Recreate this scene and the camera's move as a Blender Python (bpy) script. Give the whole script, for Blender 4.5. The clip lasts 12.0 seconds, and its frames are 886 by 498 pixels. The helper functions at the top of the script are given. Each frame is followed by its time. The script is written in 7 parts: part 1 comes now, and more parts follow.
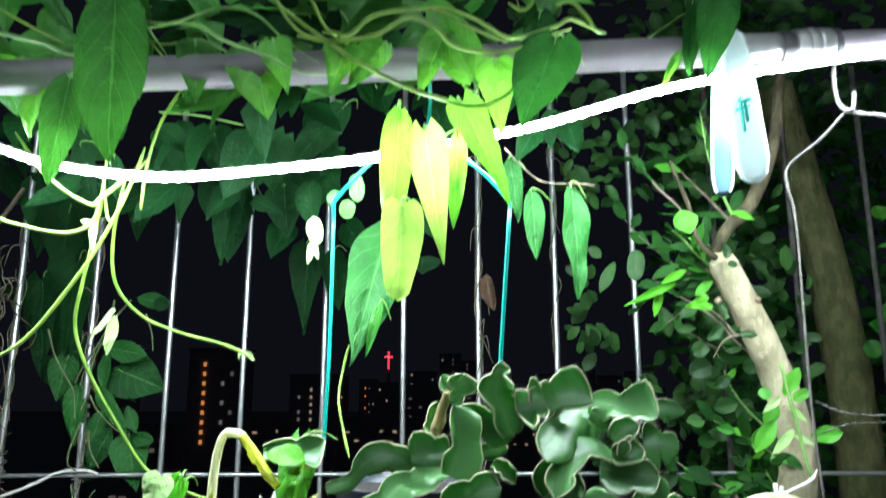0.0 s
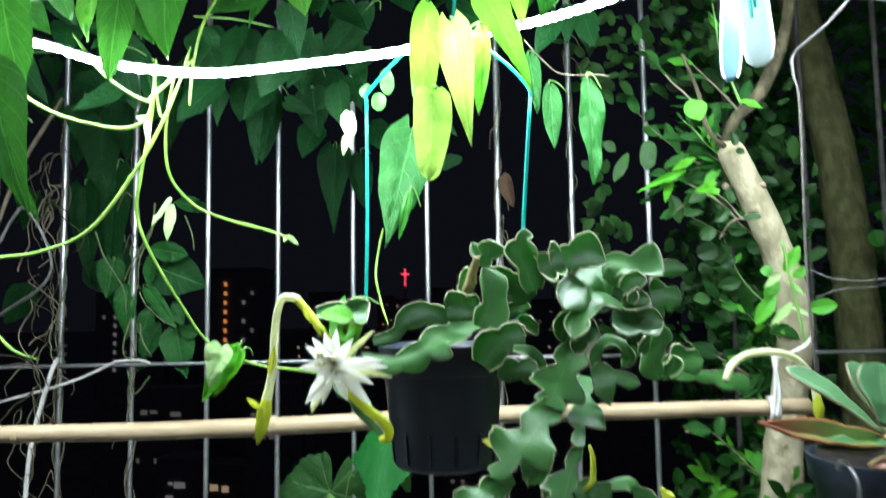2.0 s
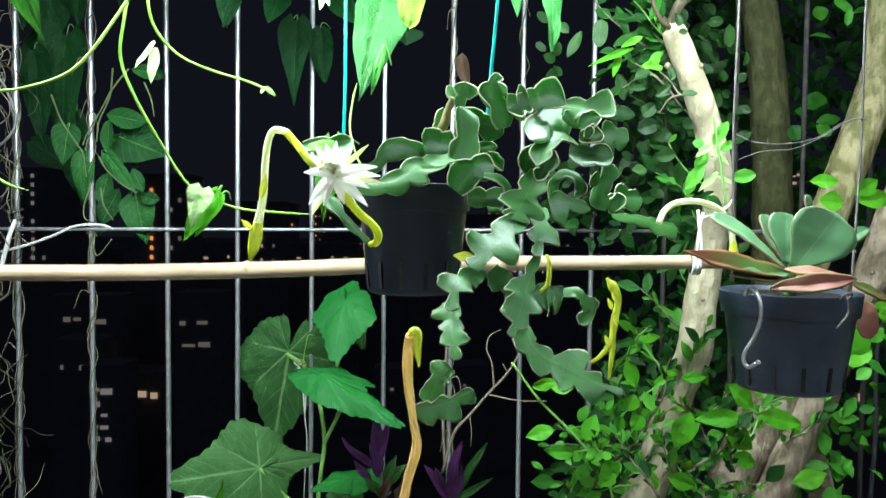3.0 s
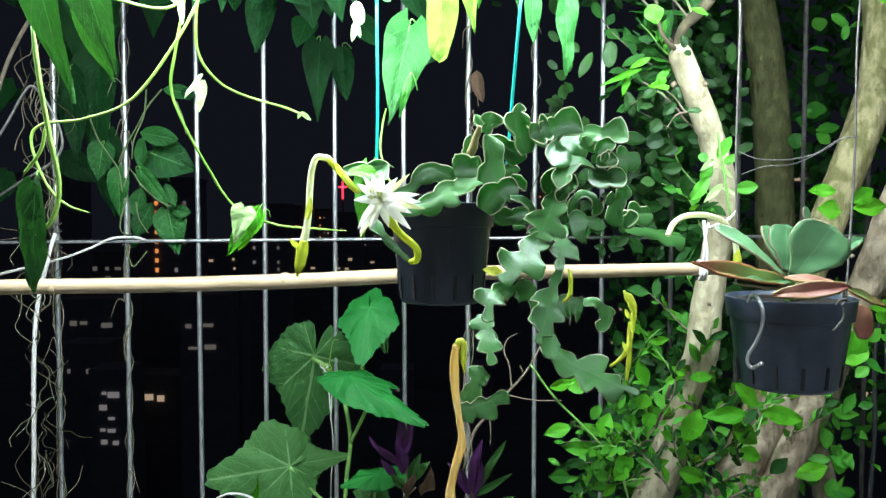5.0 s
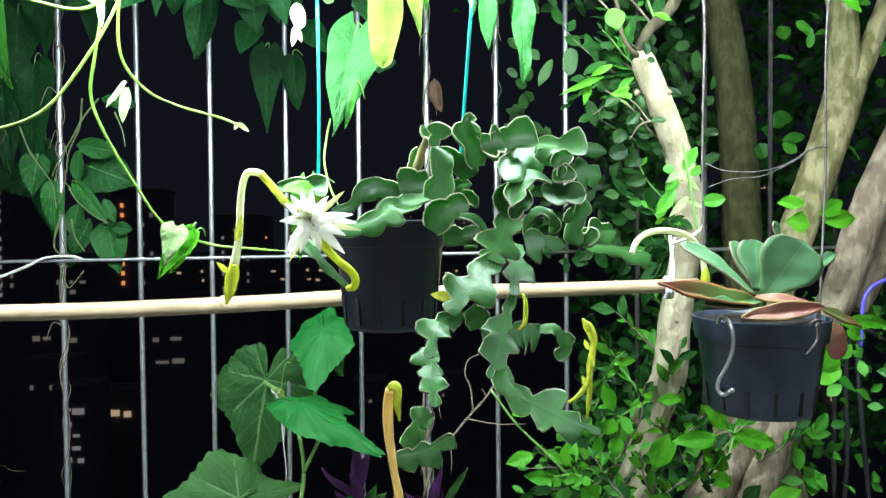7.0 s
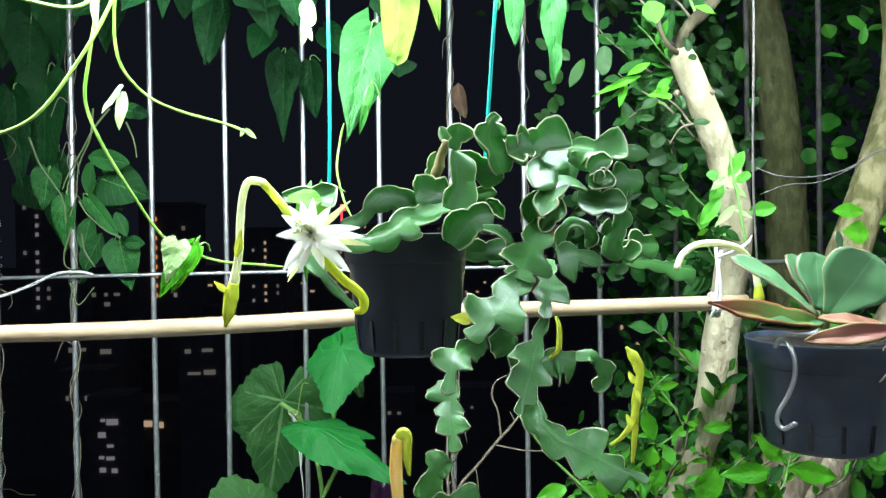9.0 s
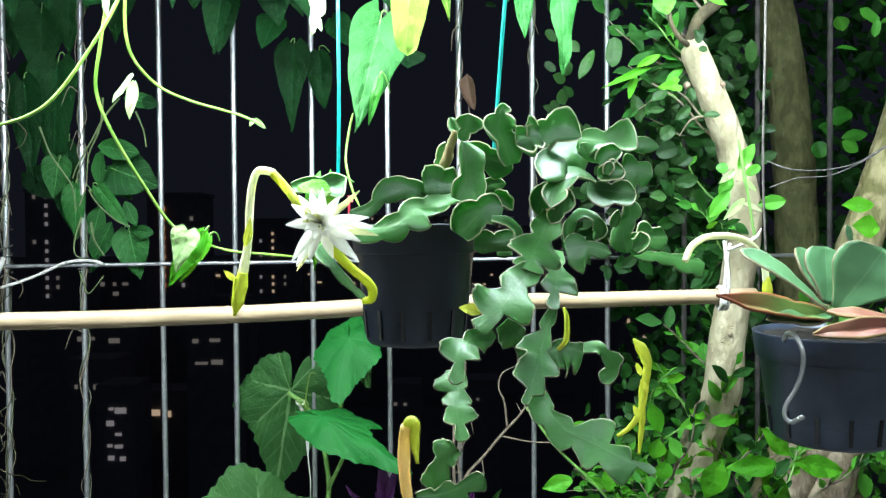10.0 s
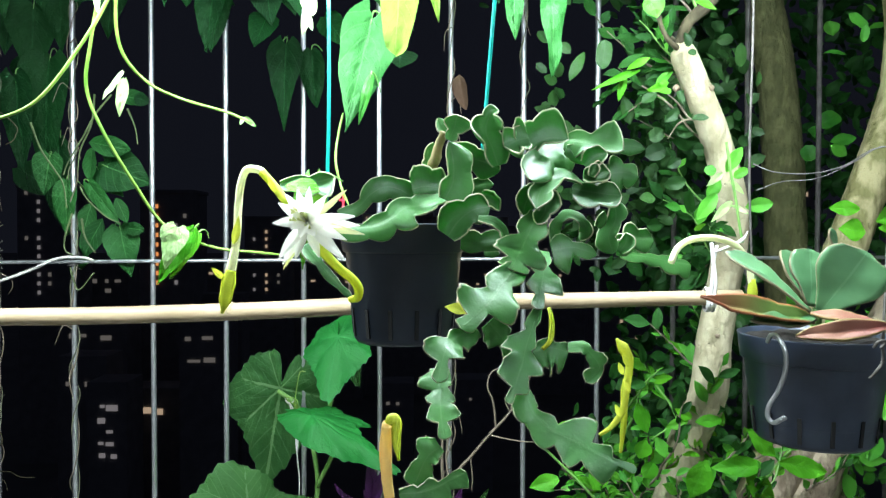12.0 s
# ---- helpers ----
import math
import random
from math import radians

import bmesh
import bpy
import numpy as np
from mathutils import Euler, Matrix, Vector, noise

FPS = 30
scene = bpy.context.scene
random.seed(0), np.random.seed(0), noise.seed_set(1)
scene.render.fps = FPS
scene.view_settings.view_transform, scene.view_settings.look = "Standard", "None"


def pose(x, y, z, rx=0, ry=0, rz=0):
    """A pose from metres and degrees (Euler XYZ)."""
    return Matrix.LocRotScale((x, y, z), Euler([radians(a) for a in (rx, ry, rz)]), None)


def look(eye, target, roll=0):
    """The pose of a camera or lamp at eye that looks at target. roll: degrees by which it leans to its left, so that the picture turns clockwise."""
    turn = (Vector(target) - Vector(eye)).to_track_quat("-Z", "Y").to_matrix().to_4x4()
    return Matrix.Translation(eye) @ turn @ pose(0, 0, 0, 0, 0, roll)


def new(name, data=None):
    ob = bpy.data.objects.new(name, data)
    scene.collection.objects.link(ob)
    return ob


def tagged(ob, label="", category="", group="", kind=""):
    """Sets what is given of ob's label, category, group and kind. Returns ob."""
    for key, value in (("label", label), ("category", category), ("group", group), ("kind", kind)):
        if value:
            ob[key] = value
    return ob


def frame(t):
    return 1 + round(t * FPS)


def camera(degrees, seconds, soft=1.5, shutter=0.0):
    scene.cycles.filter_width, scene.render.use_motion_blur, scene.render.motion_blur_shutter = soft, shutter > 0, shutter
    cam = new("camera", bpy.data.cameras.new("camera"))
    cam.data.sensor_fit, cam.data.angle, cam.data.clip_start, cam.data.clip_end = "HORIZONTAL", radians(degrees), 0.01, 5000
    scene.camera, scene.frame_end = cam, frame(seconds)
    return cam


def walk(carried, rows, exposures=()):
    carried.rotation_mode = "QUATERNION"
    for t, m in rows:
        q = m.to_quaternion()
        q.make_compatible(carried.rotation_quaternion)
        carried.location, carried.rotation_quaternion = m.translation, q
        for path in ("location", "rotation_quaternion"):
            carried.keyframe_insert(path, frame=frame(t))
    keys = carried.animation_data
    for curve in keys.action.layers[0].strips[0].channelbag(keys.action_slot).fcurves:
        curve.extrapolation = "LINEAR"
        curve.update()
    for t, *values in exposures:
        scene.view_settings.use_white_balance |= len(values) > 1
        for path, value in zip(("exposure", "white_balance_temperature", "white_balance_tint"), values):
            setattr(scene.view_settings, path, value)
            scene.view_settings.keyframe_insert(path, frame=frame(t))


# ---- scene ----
cam = camera(63.6, 12.0, soft=1.3, shutter=0.4)
PATH = [
    (0, (-0.016, 0.111, 1.417), (-0.086, 2.071, 1.811), -0.0),
    (0.5, (-0.005, 0.074, 1.445), (-0.082, 2.009, 1.944), 0.8),
    (1, (-0.008, 0.072, 1.439), (-0.126, 2.0, 1.959), -0.3),
    (1.5, (-0.005, 0.087, 1.416), (-0.204, 2.046, 1.77), -0.3),
    (2, (-0.025, 0.059, 1.38), (-0.139, 2.049, 1.545), -0.9),
    (2.5, (-0.042, 0.022, 1.34), (-0.012, 2.022, 1.346), -0.3),
    (3, (-0.057, -0.006, 1.315), (0.012, 1.991, 1.239), 0.6),
    (3.5, (-0.072, -0.035, 1.311), (-0.038, 1.961, 1.189), 0.5),
    (5.3, (-0.082, -0.066, 1.332), (-0.016, 1.932, 1.273), -0.2),
    (5.5, (-0.07, -0.067, 1.33), (0.014, 1.931, 1.279), -0.0),
    (6, (-0.065, -0.049, 1.325), (0.058, 1.946, 1.259), 0.2),
    (6.5, (-0.062, -0.029, 1.331), (0.08, 1.965, 1.274), 0.2),
    (7, (-0.058, -0.009, 1.339), (0.079, 1.985, 1.29), -0.5),
    (7.2, (-0.063, 0.002, 1.337), (0.076, 1.997, 1.324), -0.1),
    (9, (-0.049, 0.055, 1.341), (0.01, 2.054, 1.325), -0.8),
    (9.5, (-0.046, 0.06, 1.341), (-0.001, 2.06, 1.309), -0.6),
    (10, (-0.05, 0.054, 1.34), (-0.011, 2.054, 1.302), -0.4),
    (10.5, (-0.046, 0.047, 1.347), (-0.007, 2.046, 1.308), 0.1),
    (11, (-0.049, 0.057, 1.341), (-0.012, 2.056, 1.292), -0.1),
    (11.5, (-0.05, 0.055, 1.344), (0.006, 2.054, 1.312), 0.3),
    (12, (-0.045, 0.05, 1.34), (0.011, 2.049, 1.301), 0.1),
]

walk(cam, [(t, look(eye, target, roll)) for t, eye, target, roll in PATH],
     exposures=[(0, 0.05), (0.5, -0.25), (1.0, -0.2), (1.5, -0.3), (2.0, -0.05), (2.5, 0.22), (3.0, 0.5), (12.0, 0.55)])

# ---- light: night sky, the LED rope light and an assumed, unseen front lamp ----
LED_POWER = 465.0
FILL_POWER = 70.0
night = bpy.data.worlds.new("night_sky")
night.use_nodes = True
night.node_tree.nodes["Background"].inputs[0].default_value = (0.0037, 0.0043, 0.0068, 1)
night.node_tree.nodes["Background"].inputs[1].default_value = 1.0
scene.world = night


# ---- materials ----
def material(name, build):
    m = bpy.data.materials.new(name)
    m.use_nodes = True
    nt = m.node_tree
    build(nt, nt.nodes["Principled BSDF"])
    return m


def node(nt, kind, **values):
    n = nt.nodes.new(kind)
    for key, value in values.items():
        n.inputs[key].default_value = value
    return n


def ramp(nt, source, stops):
    n = nt.nodes.new("ShaderNodeValToRGB")
    n.color_ramp.elements[0].position, n.color_ramp.elements[0].color = stops[0][0], (*stops[0][1], 1)
    n.color_ramp.elements[1].position, n.color_ramp.elements[1].color = stops[-1][0], (*stops[-1][1], 1)
    for p, c in stops[1:-1]:
        n.color_ramp.elements.new(p).color = (*c, 1)
    nt.links.new(source, n.inputs[0])
    return n.outputs[0]


def grain(nt, scale, detail=4.0, space="Object", stretch=(1, 1, 1)):
    co = nt.nodes.new("ShaderNodeTexCoord")
    mp = nt.nodes.new("ShaderNodeMapping")
    mp.inputs["Scale"].default_value = stretch
    nt.links.new(co.outputs[space], mp.inputs[0])
    n = node(nt, "ShaderNodeTexNoise", Scale=scale, Detail=detail)
    nt.links.new(mp.outputs[0], n.inputs["Vector"])
    return n.outputs[0]


def math_node(nt, op, a, b=None, c=None):
    n = nt.nodes.new("ShaderNodeMath")
    n.operation = op
    for i, v in enumerate((a, b, c)):
        if v is None:
            continue
        if isinstance(v, (int, float)):
            n.inputs[i].default_value = v
        else:
            nt.links.new(v, n.inputs[i])
    return n.outputs[0]


def mix_colour(nt, fac, a, b):
    n = nt.nodes.new("ShaderNodeMix")
    n.data_type = "RGBA"
    for socket, v in ((n.inputs[0], fac), (n.inputs[6], a), (n.inputs[7], b)):
        if isinstance(v, (int, float)):
            socket.default_value = v
        elif isinstance(v, tuple):
            socket.default_value = (*v, 1)
        else:
            nt.links.new(v, socket)
    return n.outputs[2]


def bump(nt, shader, height, strength, distance=0.002):
    n = node(nt, "ShaderNodeBump", Strength=strength, Distance=distance)
    nt.links.new(height, n.inputs["Height"])
    nt.links.new(n.outputs[0], shader.inputs["Normal"])
    return n.outputs[0]


def plain(name, low, high, rough=0.5, metal=0.0, scale=40.0, relief=0.15, stretch=(1, 1, 1), coat=0.0):
    def build(nt, p):
        g = grain(nt, scale, 6.0, stretch=stretch)
        nt.links.new(ramp(nt, g, [(0.3, low), (0.7, high)]), p.inputs["Base Color"])
        p.inputs["Roughness"].default_value = rough
        p.inputs["Metallic"].default_value = metal
        p.inputs["Coat Weight"].default_value = coat
        bump(nt, p, grain(nt, scale * 4, 3.0, stretch=stretch), relief)
    return material(name, build)


def leaf_material(name, dark, light, backlit, vein, ribs=6.0, translucent=0.35, rough=0.45, edge=None, relief=0.8, edge_at=0.483, vein_amount=0.32, gloss=0.45, rib_amount=0.45, slope=0.7, tip=None):
    """A leaf: UV x across (midrib at 0.5), y along; tip: another colour towards its end."""
    def build(nt, p):
        uv = nt.nodes.new("ShaderNodeUVMap")
        sep = nt.nodes.new("ShaderNodeSeparateXYZ")
        nt.links.new(uv.outputs[0], sep.inputs[0])
        side = math_node(nt, "ABSOLUTE", math_node(nt, "SUBTRACT", sep.outputs[0], 0.5))
        wobble = math_node(nt, "MULTIPLY", grain(nt, 60, 2.0), 0.03)
        mid = math_node(nt, "LESS_THAN", math_node(nt, "ADD", side, wobble), 0.034)
        slant = math_node(nt, "SUBTRACT", sep.outputs[1], math_node(nt, "MULTIPLY", side, slope))
        saw = math_node(nt, "PINGPONG", math_node(nt, "MULTIPLY", math_node(nt, "ADD", slant, wobble), ribs), 0.5)
        rib = math_node(nt, "SUBTRACT", 1.0, math_node(nt, "SMOOTH_MIN", math_node(nt, "MULTIPLY", saw, 11.0), 1.0, 0.2))
        veins = math_node(nt, "MAXIMUM", mid, math_node(nt, "MULTIPLY", rib, rib_amount))
        info = nt.nodes.new("ShaderNodeObjectInfo")
        island = nt.nodes.new("ShaderNodeNewGeometry")
        pick = math_node(nt, "FRACT", math_node(nt, "ADD", info.outputs["Random"], island.outputs["Random Per Island"]))
        blotch = math_node(nt, "ADD", math_node(nt, "MULTIPLY", grain(nt, 35, 5.0), 0.7), math_node(nt, "MULTIPLY", pick, 0.45))
        base = ramp(nt, blotch, [(0.3, dark), (0.85, light)])
        base = mix_colour(nt, math_node(nt, "MULTIPLY", veins, vein_amount), base, vein)
        if tip:
            fade = nt.nodes.new("ShaderNodeMapRange")
            fade.inputs["From Min"].default_value, fade.inputs["From Max"].default_value = 0.50, 1.0
            nt.links.new(math_node(nt, "ADD", sep.outputs[1], math_node(nt, "MULTIPLY", grain(nt, 45, 4.0), 0.25)), fade.inputs["Value"])
            base = mix_colour(nt, fade.outputs[0], base, tip)
        if edge:
            rim = nt.nodes.new("ShaderNodeMapRange")
            rim.inputs["From Min"].default_value, rim.inputs["From Max"].default_value = edge_at - 0.012, min(0.5, edge_at + 0.012)
            nt.links.new(side, rim.inputs["Value"])
            base = mix_colour(nt, math_node(nt, "MULTIPLY", rim.outputs[0], 0.85), base, edge)
        nt.links.new(base, p.inputs["Base Color"])
        p.inputs["Roughness"].default_value = rough
        p.inputs["Specular IOR Level"].default_value = gloss
        height = math_node(nt, "SUBTRACT", math_node(nt, "ADD", math_node(nt, "MULTIPLY", grain(nt, 260, 2.0), 0.30), math_node(nt, "MULTIPLY", grain(nt, 90, 3.0), 0.55)), math_node(nt, "MULTIPLY", veins, 0.22))
        normal = bump(nt, p, height, relief, 0.003)
        if translucent:
            back = nt.nodes.new("ShaderNodeBsdfTranslucent")
            nt.links.new(mix_colour(nt, math_node(nt, "MULTIPLY", veins, 0.15), backlit, dark), back.inputs["Color"])
            nt.links.new(normal, back.inputs["Normal"])
            both = nt.nodes.new("ShaderNodeMixShader")
            both.inputs[0].default_value = translucent
            nt.links.new(p.outputs[0], both.inputs[1])
            nt.links.new(back.outputs[0], both.inputs[2])
            nt.links.new(both.outputs[0], nt.nodes["Material Output"].inputs["Surface"])
    return material(name, build)


def glow(name, colour, strength):
    def build(nt, p):
        p.inputs["Base Color"].default_value = (0.8, 0.8, 0.8, 1)
        p.inputs["Emission Color"].default_value = (*colour, 1)
        p.inputs["Emission Strength"].default_value = strength
    return material(name, build)


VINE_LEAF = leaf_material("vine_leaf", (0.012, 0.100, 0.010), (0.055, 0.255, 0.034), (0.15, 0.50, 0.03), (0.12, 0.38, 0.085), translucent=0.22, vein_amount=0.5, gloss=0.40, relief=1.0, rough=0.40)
# Dark copy of VINE_LEAF; shade within and behind the canopy is painted in.
VINE_DARK = leaf_material("vine_leaf_shade_tone", (0.002, 0.023, 0.005), (0.007, 0.050, 0.011), (0.03, 0.18, 0.02), (0.018, 0.095, 0.028), rough=0.6, translucent=0.10, gloss=0.12, vein_amount=0.5, relief=1.0)
# Half-dark copy of VINE_LEAF, its colour lowered for leaves in weak light.
VINE_MID = leaf_material("vine_leaf_half_shade", (0.006, 0.048, 0.010), (0.020, 0.112, 0.022), (0.07, 0.32, 0.03), (0.085, 0.27, 0.075), translucent=0.07, vein_amount=0.5, gloss=0.16, relief=1.0, rough=0.55)
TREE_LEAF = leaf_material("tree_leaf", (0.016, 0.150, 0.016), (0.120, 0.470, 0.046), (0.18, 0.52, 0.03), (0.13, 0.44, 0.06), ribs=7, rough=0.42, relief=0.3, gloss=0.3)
# Dark copy of TREE_LEAF: the crown's depth shade is in the colour.
TREE_DARK = leaf_material("tree_leaf_shade_tone", (0.007, 0.042, 0.008), (0.022, 0.095, 0.016), (0.05, 0.20, 0.02), (0.03, 0.12, 0.025), ribs=6, translucent=0.16, gloss=0.12, relief=0.3)
# Duller olive leaves, darkened further for the dimness inside the crown.
TREE_OLIVE = leaf_material("dim_olive_tree_leaf", (0.008, 0.032, 0.008), (0.030, 0.090, 0.019), (0.05, 0.16, 0.025), (0.04, 0.12, 0.03), ribs=6, translucent=0.16, gloss=0.2, relief=0.3)
GOURD_LEAF = leaf_material("gourd_leaf", (0.030, 0.110, 0.028), (0.062, 0.180, 0.045), (0.12, 0.34, 0.05), (0.22, 0.42, 0.16), ribs=5, rough=0.6, vein_amount=0.62, rib_amount=0.45, gloss=0.2, slope=1.6)
GOURD_TOP = leaf_material("gourd_leaf_upper_side", (0.008, 0.140, 0.024), (0.024, 0.225, 0.040), (0.06, 0.36, 0.05), (0.04, 0.30, 0.07), ribs=5, rough=0.55, vein_amount=0.45, rib_amount=0.45, relief=0.6, gloss=0.25, slope=1.6)
CACTUS_SKIN = leaf_material("cactus_skin", (0.008, 0.085, 0.010), (0.050, 0.205, 0.040), (0.04, 0.46, 0.02), (0.19, 0.40, 0.15), ribs=0.0, translucent=0.24, rough=0.38, edge=(0.52, 0.50, 0.32), relief=0.22, gloss=0.42, edge_at=0.480, vein_amount=0.34)
BRIGHT_LEAF = leaf_material("bright_tree_leaf", (0.035, 0.24, 0.010), (0.095, 0.40, 0.018), (0.3, 0.6, 0.03), (0.14, 0.44, 0.05), ribs=6, rough=0.4, gloss=0.25)
YOUNG_LEAF = leaf_material("young_leaf", (0.30, 0.54, 0.16), (0.52, 0.72, 0.34), (0.4, 0.7, 0.15), (0.60, 0.74, 0.44), ribs=8, gloss=0.25)
PURPLE_LEAF = leaf_material("purple_leaf", (0.055, 0.012, 0.075), (0.12, 0.03, 0.15), (0.2, 0.03, 0.2), (0.14, 0.06, 0.17), ribs=6)
PADDLE_SKIN = leaf_material("paddle_skin", (0.020, 0.100, 0.030), (0.080, 0.215, 0.080), (0.1, 0.3, 0.08), (0.24, 0.44, 0.25), ribs=0.0, translucent=0.05, edge=(0.24, 0.17, 0.11), relief=0.06, edge_at=0.491, rough=0.38)
PADDLE_MIXED = leaf_material("paddle_mixed", (0.07, 0.16, 0.03), (0.22, 0.29, 0.085), (0.3, 0.2, 0.05), (0.26, 0.36, 0.10), ribs=0.0, translucent=0.05, edge=(0.30, 0.085, 0.035), relief=0.12, edge_at=0.45, tip=(0.21, 0.072, 0.036))
PADDLE_RED = leaf_material("paddle_red", (0.16, 0.055, 0.035), (0.28, 0.115, 0.075), (0.4, 0.1, 0.05), (0.30, 0.20, 0.10), ribs=0.0, translucent=0.05, edge=(0.24, 0.19, 0.06), relief=0.12, edge_at=0.465, tip=(0.20, 0.058, 0.045))
PETAL = leaf_material("petal", (0.92, 0.91, 0.82), (0.96, 0.95, 0.88), (0.96, 0.96, 0.86), (0.93, 0.93, 0.82), ribs=0.0, translucent=0.30, relief=0.05, gloss=0.2)
PETAL_OUTER = leaf_material("outer_petal", (0.60, 0.66, 0.26), (0.80, 0.82, 0.50), (0.8, 0.8, 0.3), (0.6, 0.66, 0.3), ribs=0.0, translucent=0.3, relief=0.08)
# Yellow-green leaves, paled in colour for the rope's light coming through.
BACKLIT_LEAF = leaf_material("backlit_yellow_leaf", (0.13, 0.34, 0.035), (0.36, 0.54, 0.12), (0.36, 0.60, 0.10), (0.55, 0.68, 0.30), ribs=6, translucent=0.32, gloss=0.2)
DRY_LEAF = leaf_material("dry_leaf", (0.11, 0.062, 0.038), (0.24, 0.145, 0.095), (0.3, 0.2, 0.1), (0.22, 0.15, 0.1), rough=0.8)
GREY_GREEN = plain("greyish_green_stem", (0.055, 0.085, 0.030), (0.12, 0.16, 0.06), 0.7, scale=80, relief=0.3)
VINE_STEM = plain("vine_stem", (0.10, 0.225, 0.022), (0.22, 0.37, 0.060), 0.5, scale=60)
GREEN_STEM = plain("green_stem", (0.10, 0.26, 0.05), (0.20, 0.38, 0.09), 0.5, scale=60)
BUD_SKIN = leaf_material("bud_skin", (0.46, 0.55, 0.035), (0.72, 0.76, 0.10), (0.75, 0.78, 0.08), (0.5, 0.6, 0.1), ribs=0.0, translucent=0.30, rough=0.45, relief=0.2, vein_amount=0.0, gloss=0.3)
BUD_PALE = leaf_material("pale_bud_tube", (0.74, 0.79, 0.46), (0.88, 0.88, 0.66), (0.9, 0.9, 0.6), (0.8, 0.8, 0.5), ribs=0.0, translucent=0.35, rough=0.45, relief=0.12, vein_amount=0.0, gloss=0.3)
BUD_AMBER = leaf_material("amber_bud_tube", (0.84, 0.56, 0.16), (0.94, 0.84, 0.54), (0.95, 0.75, 0.3), (0.8, 0.6, 0.3), ribs=0.0, translucent=0.35, rough=0.45, relief=0.15, vein_amount=0.0, gloss=0.3)
DRY_STEM = plain("dry_stem", (0.105, 0.082, 0.055), (0.24, 0.195, 0.14), 0.85, scale=80, relief=0.5)
GREY_STEM = plain("grey_green_dry_stem", (0.07, 0.08, 0.042), (0.19, 0.19, 0.12), 0.85, scale=80, relief=0.5)
STEM_CORE = plain("woody_stem", (0.14, 0.15, 0.04), (0.32, 0.23, 0.09), 0.7, scale=60, relief=0.5)
# Darker steel: the right-hand bars' lack of light put into the colour.
STEEL_DIM = plain("dim_steel", (0.030, 0.028, 0.026), (0.085, 0.078, 0.072), 0.75, 0.15, scale=70, relief=0.3)
STEEL = plain("galvanised_steel", (0.55, 0.56, 0.58), (0.72, 0.73, 0.75), 0.30, 0.85, scale=90, relief=0.12)
WIRE = plain("steel_wire", (0.060, 0.056, 0.052), (0.125, 0.120, 0.112), 0.55, 0.3, scale=120, relief=0.1)
OLD_WIRE = plain("old_wire", (0.060, 0.054, 0.048), (0.14, 0.13, 0.115), 0.7, 0.3, scale=120, relief=0.2)
TEAL = plain("teal_coating", (0.00, 0.22, 0.19), (0.00, 0.34, 0.28), 0.35, scale=60, relief=0.05)
PIPE_PAINT = plain("painted_pipe", (0.125, 0.108, 0.124), (0.220, 0.192, 0.214), 0.5, scale=14, relief=0.15)
BRIGHT_WIRE = plain("bright_bent_wire", (0.42, 0.42, 0.43), (0.58, 0.58, 0.59), 0.30, 0.85, scale=60, relief=0.1)
JOINT_METAL = plain("pipe_joint_metal", (0.45, 0.46, 0.46), (0.66, 0.67, 0.67), 0.3, 0.8, scale=40, relief=0.1)
DARK_RUBBER = plain("dark_rubber", (0.02, 0.02, 0.022), (0.05, 0.05, 0.05), 0.6, scale=60)
BAMBOO = plain("bamboo", (0.28, 0.200, 0.112), (0.44, 0.335, 0.210), 0.5, scale=9, relief=0.25, stretch=(1, 8, 8))
BAMBOO_NODE = plain("bamboo_node", (0.28, 0.20, 0.11), (0.46, 0.35, 0.21), 0.6, scale=40, relief=0.4)
POT_PLASTIC = plain("black_pot_plastic", (0.009, 0.014, 0.024), (0.019, 0.028, 0.044), 0.36, scale=22, relief=0.12)
POT_DUSTY = plain("dusty_pot_plastic", (0.008, 0.012, 0.024), (0.058, 0.076, 0.116), 0.36, scale=13, relief=0.2)
HOLE = plain("drain_hole", (0.002, 0.002, 0.002), (0.004, 0.004, 0.004), 0.9)
SOIL = plain("potting_soil", (0.005, 0.004, 0.003), (0.022, 0.015, 0.010), 0.95, scale=150, relief=1.0)
PEG_WHITE = leaf_material("white_peg_plastic", (0.80, 0.87, 0.87), (0.86, 0.91, 0.90), (0.85, 0.95, 0.95), (0.8, 0.85, 0.85), ribs=0.0, translucent=0.40, rough=0.35, relief=0.02, vein_amount=0.0)
LAMP_BODY = plain("lamp_housing", (0.7, 0.7, 0.7), (0.8, 0.8, 0.8), 0.4)
PEG_TEAL = plain("teal_peg_plastic", (0.03, 0.60, 0.50), (0.06, 0.70, 0.58), 0.35, scale=30, relief=0.04)
PEG_BACK = plain("pale_blue_peg_plastic", (0.055, 0.13, 0.17), (0.085, 0.17, 0.21), 0.5, scale=30, relief=0.04)
STRING = plain("white_string", (0.60, 0.58, 0.54), (0.78, 0.76, 0.72), 0.8, scale=300, relief=0.6)
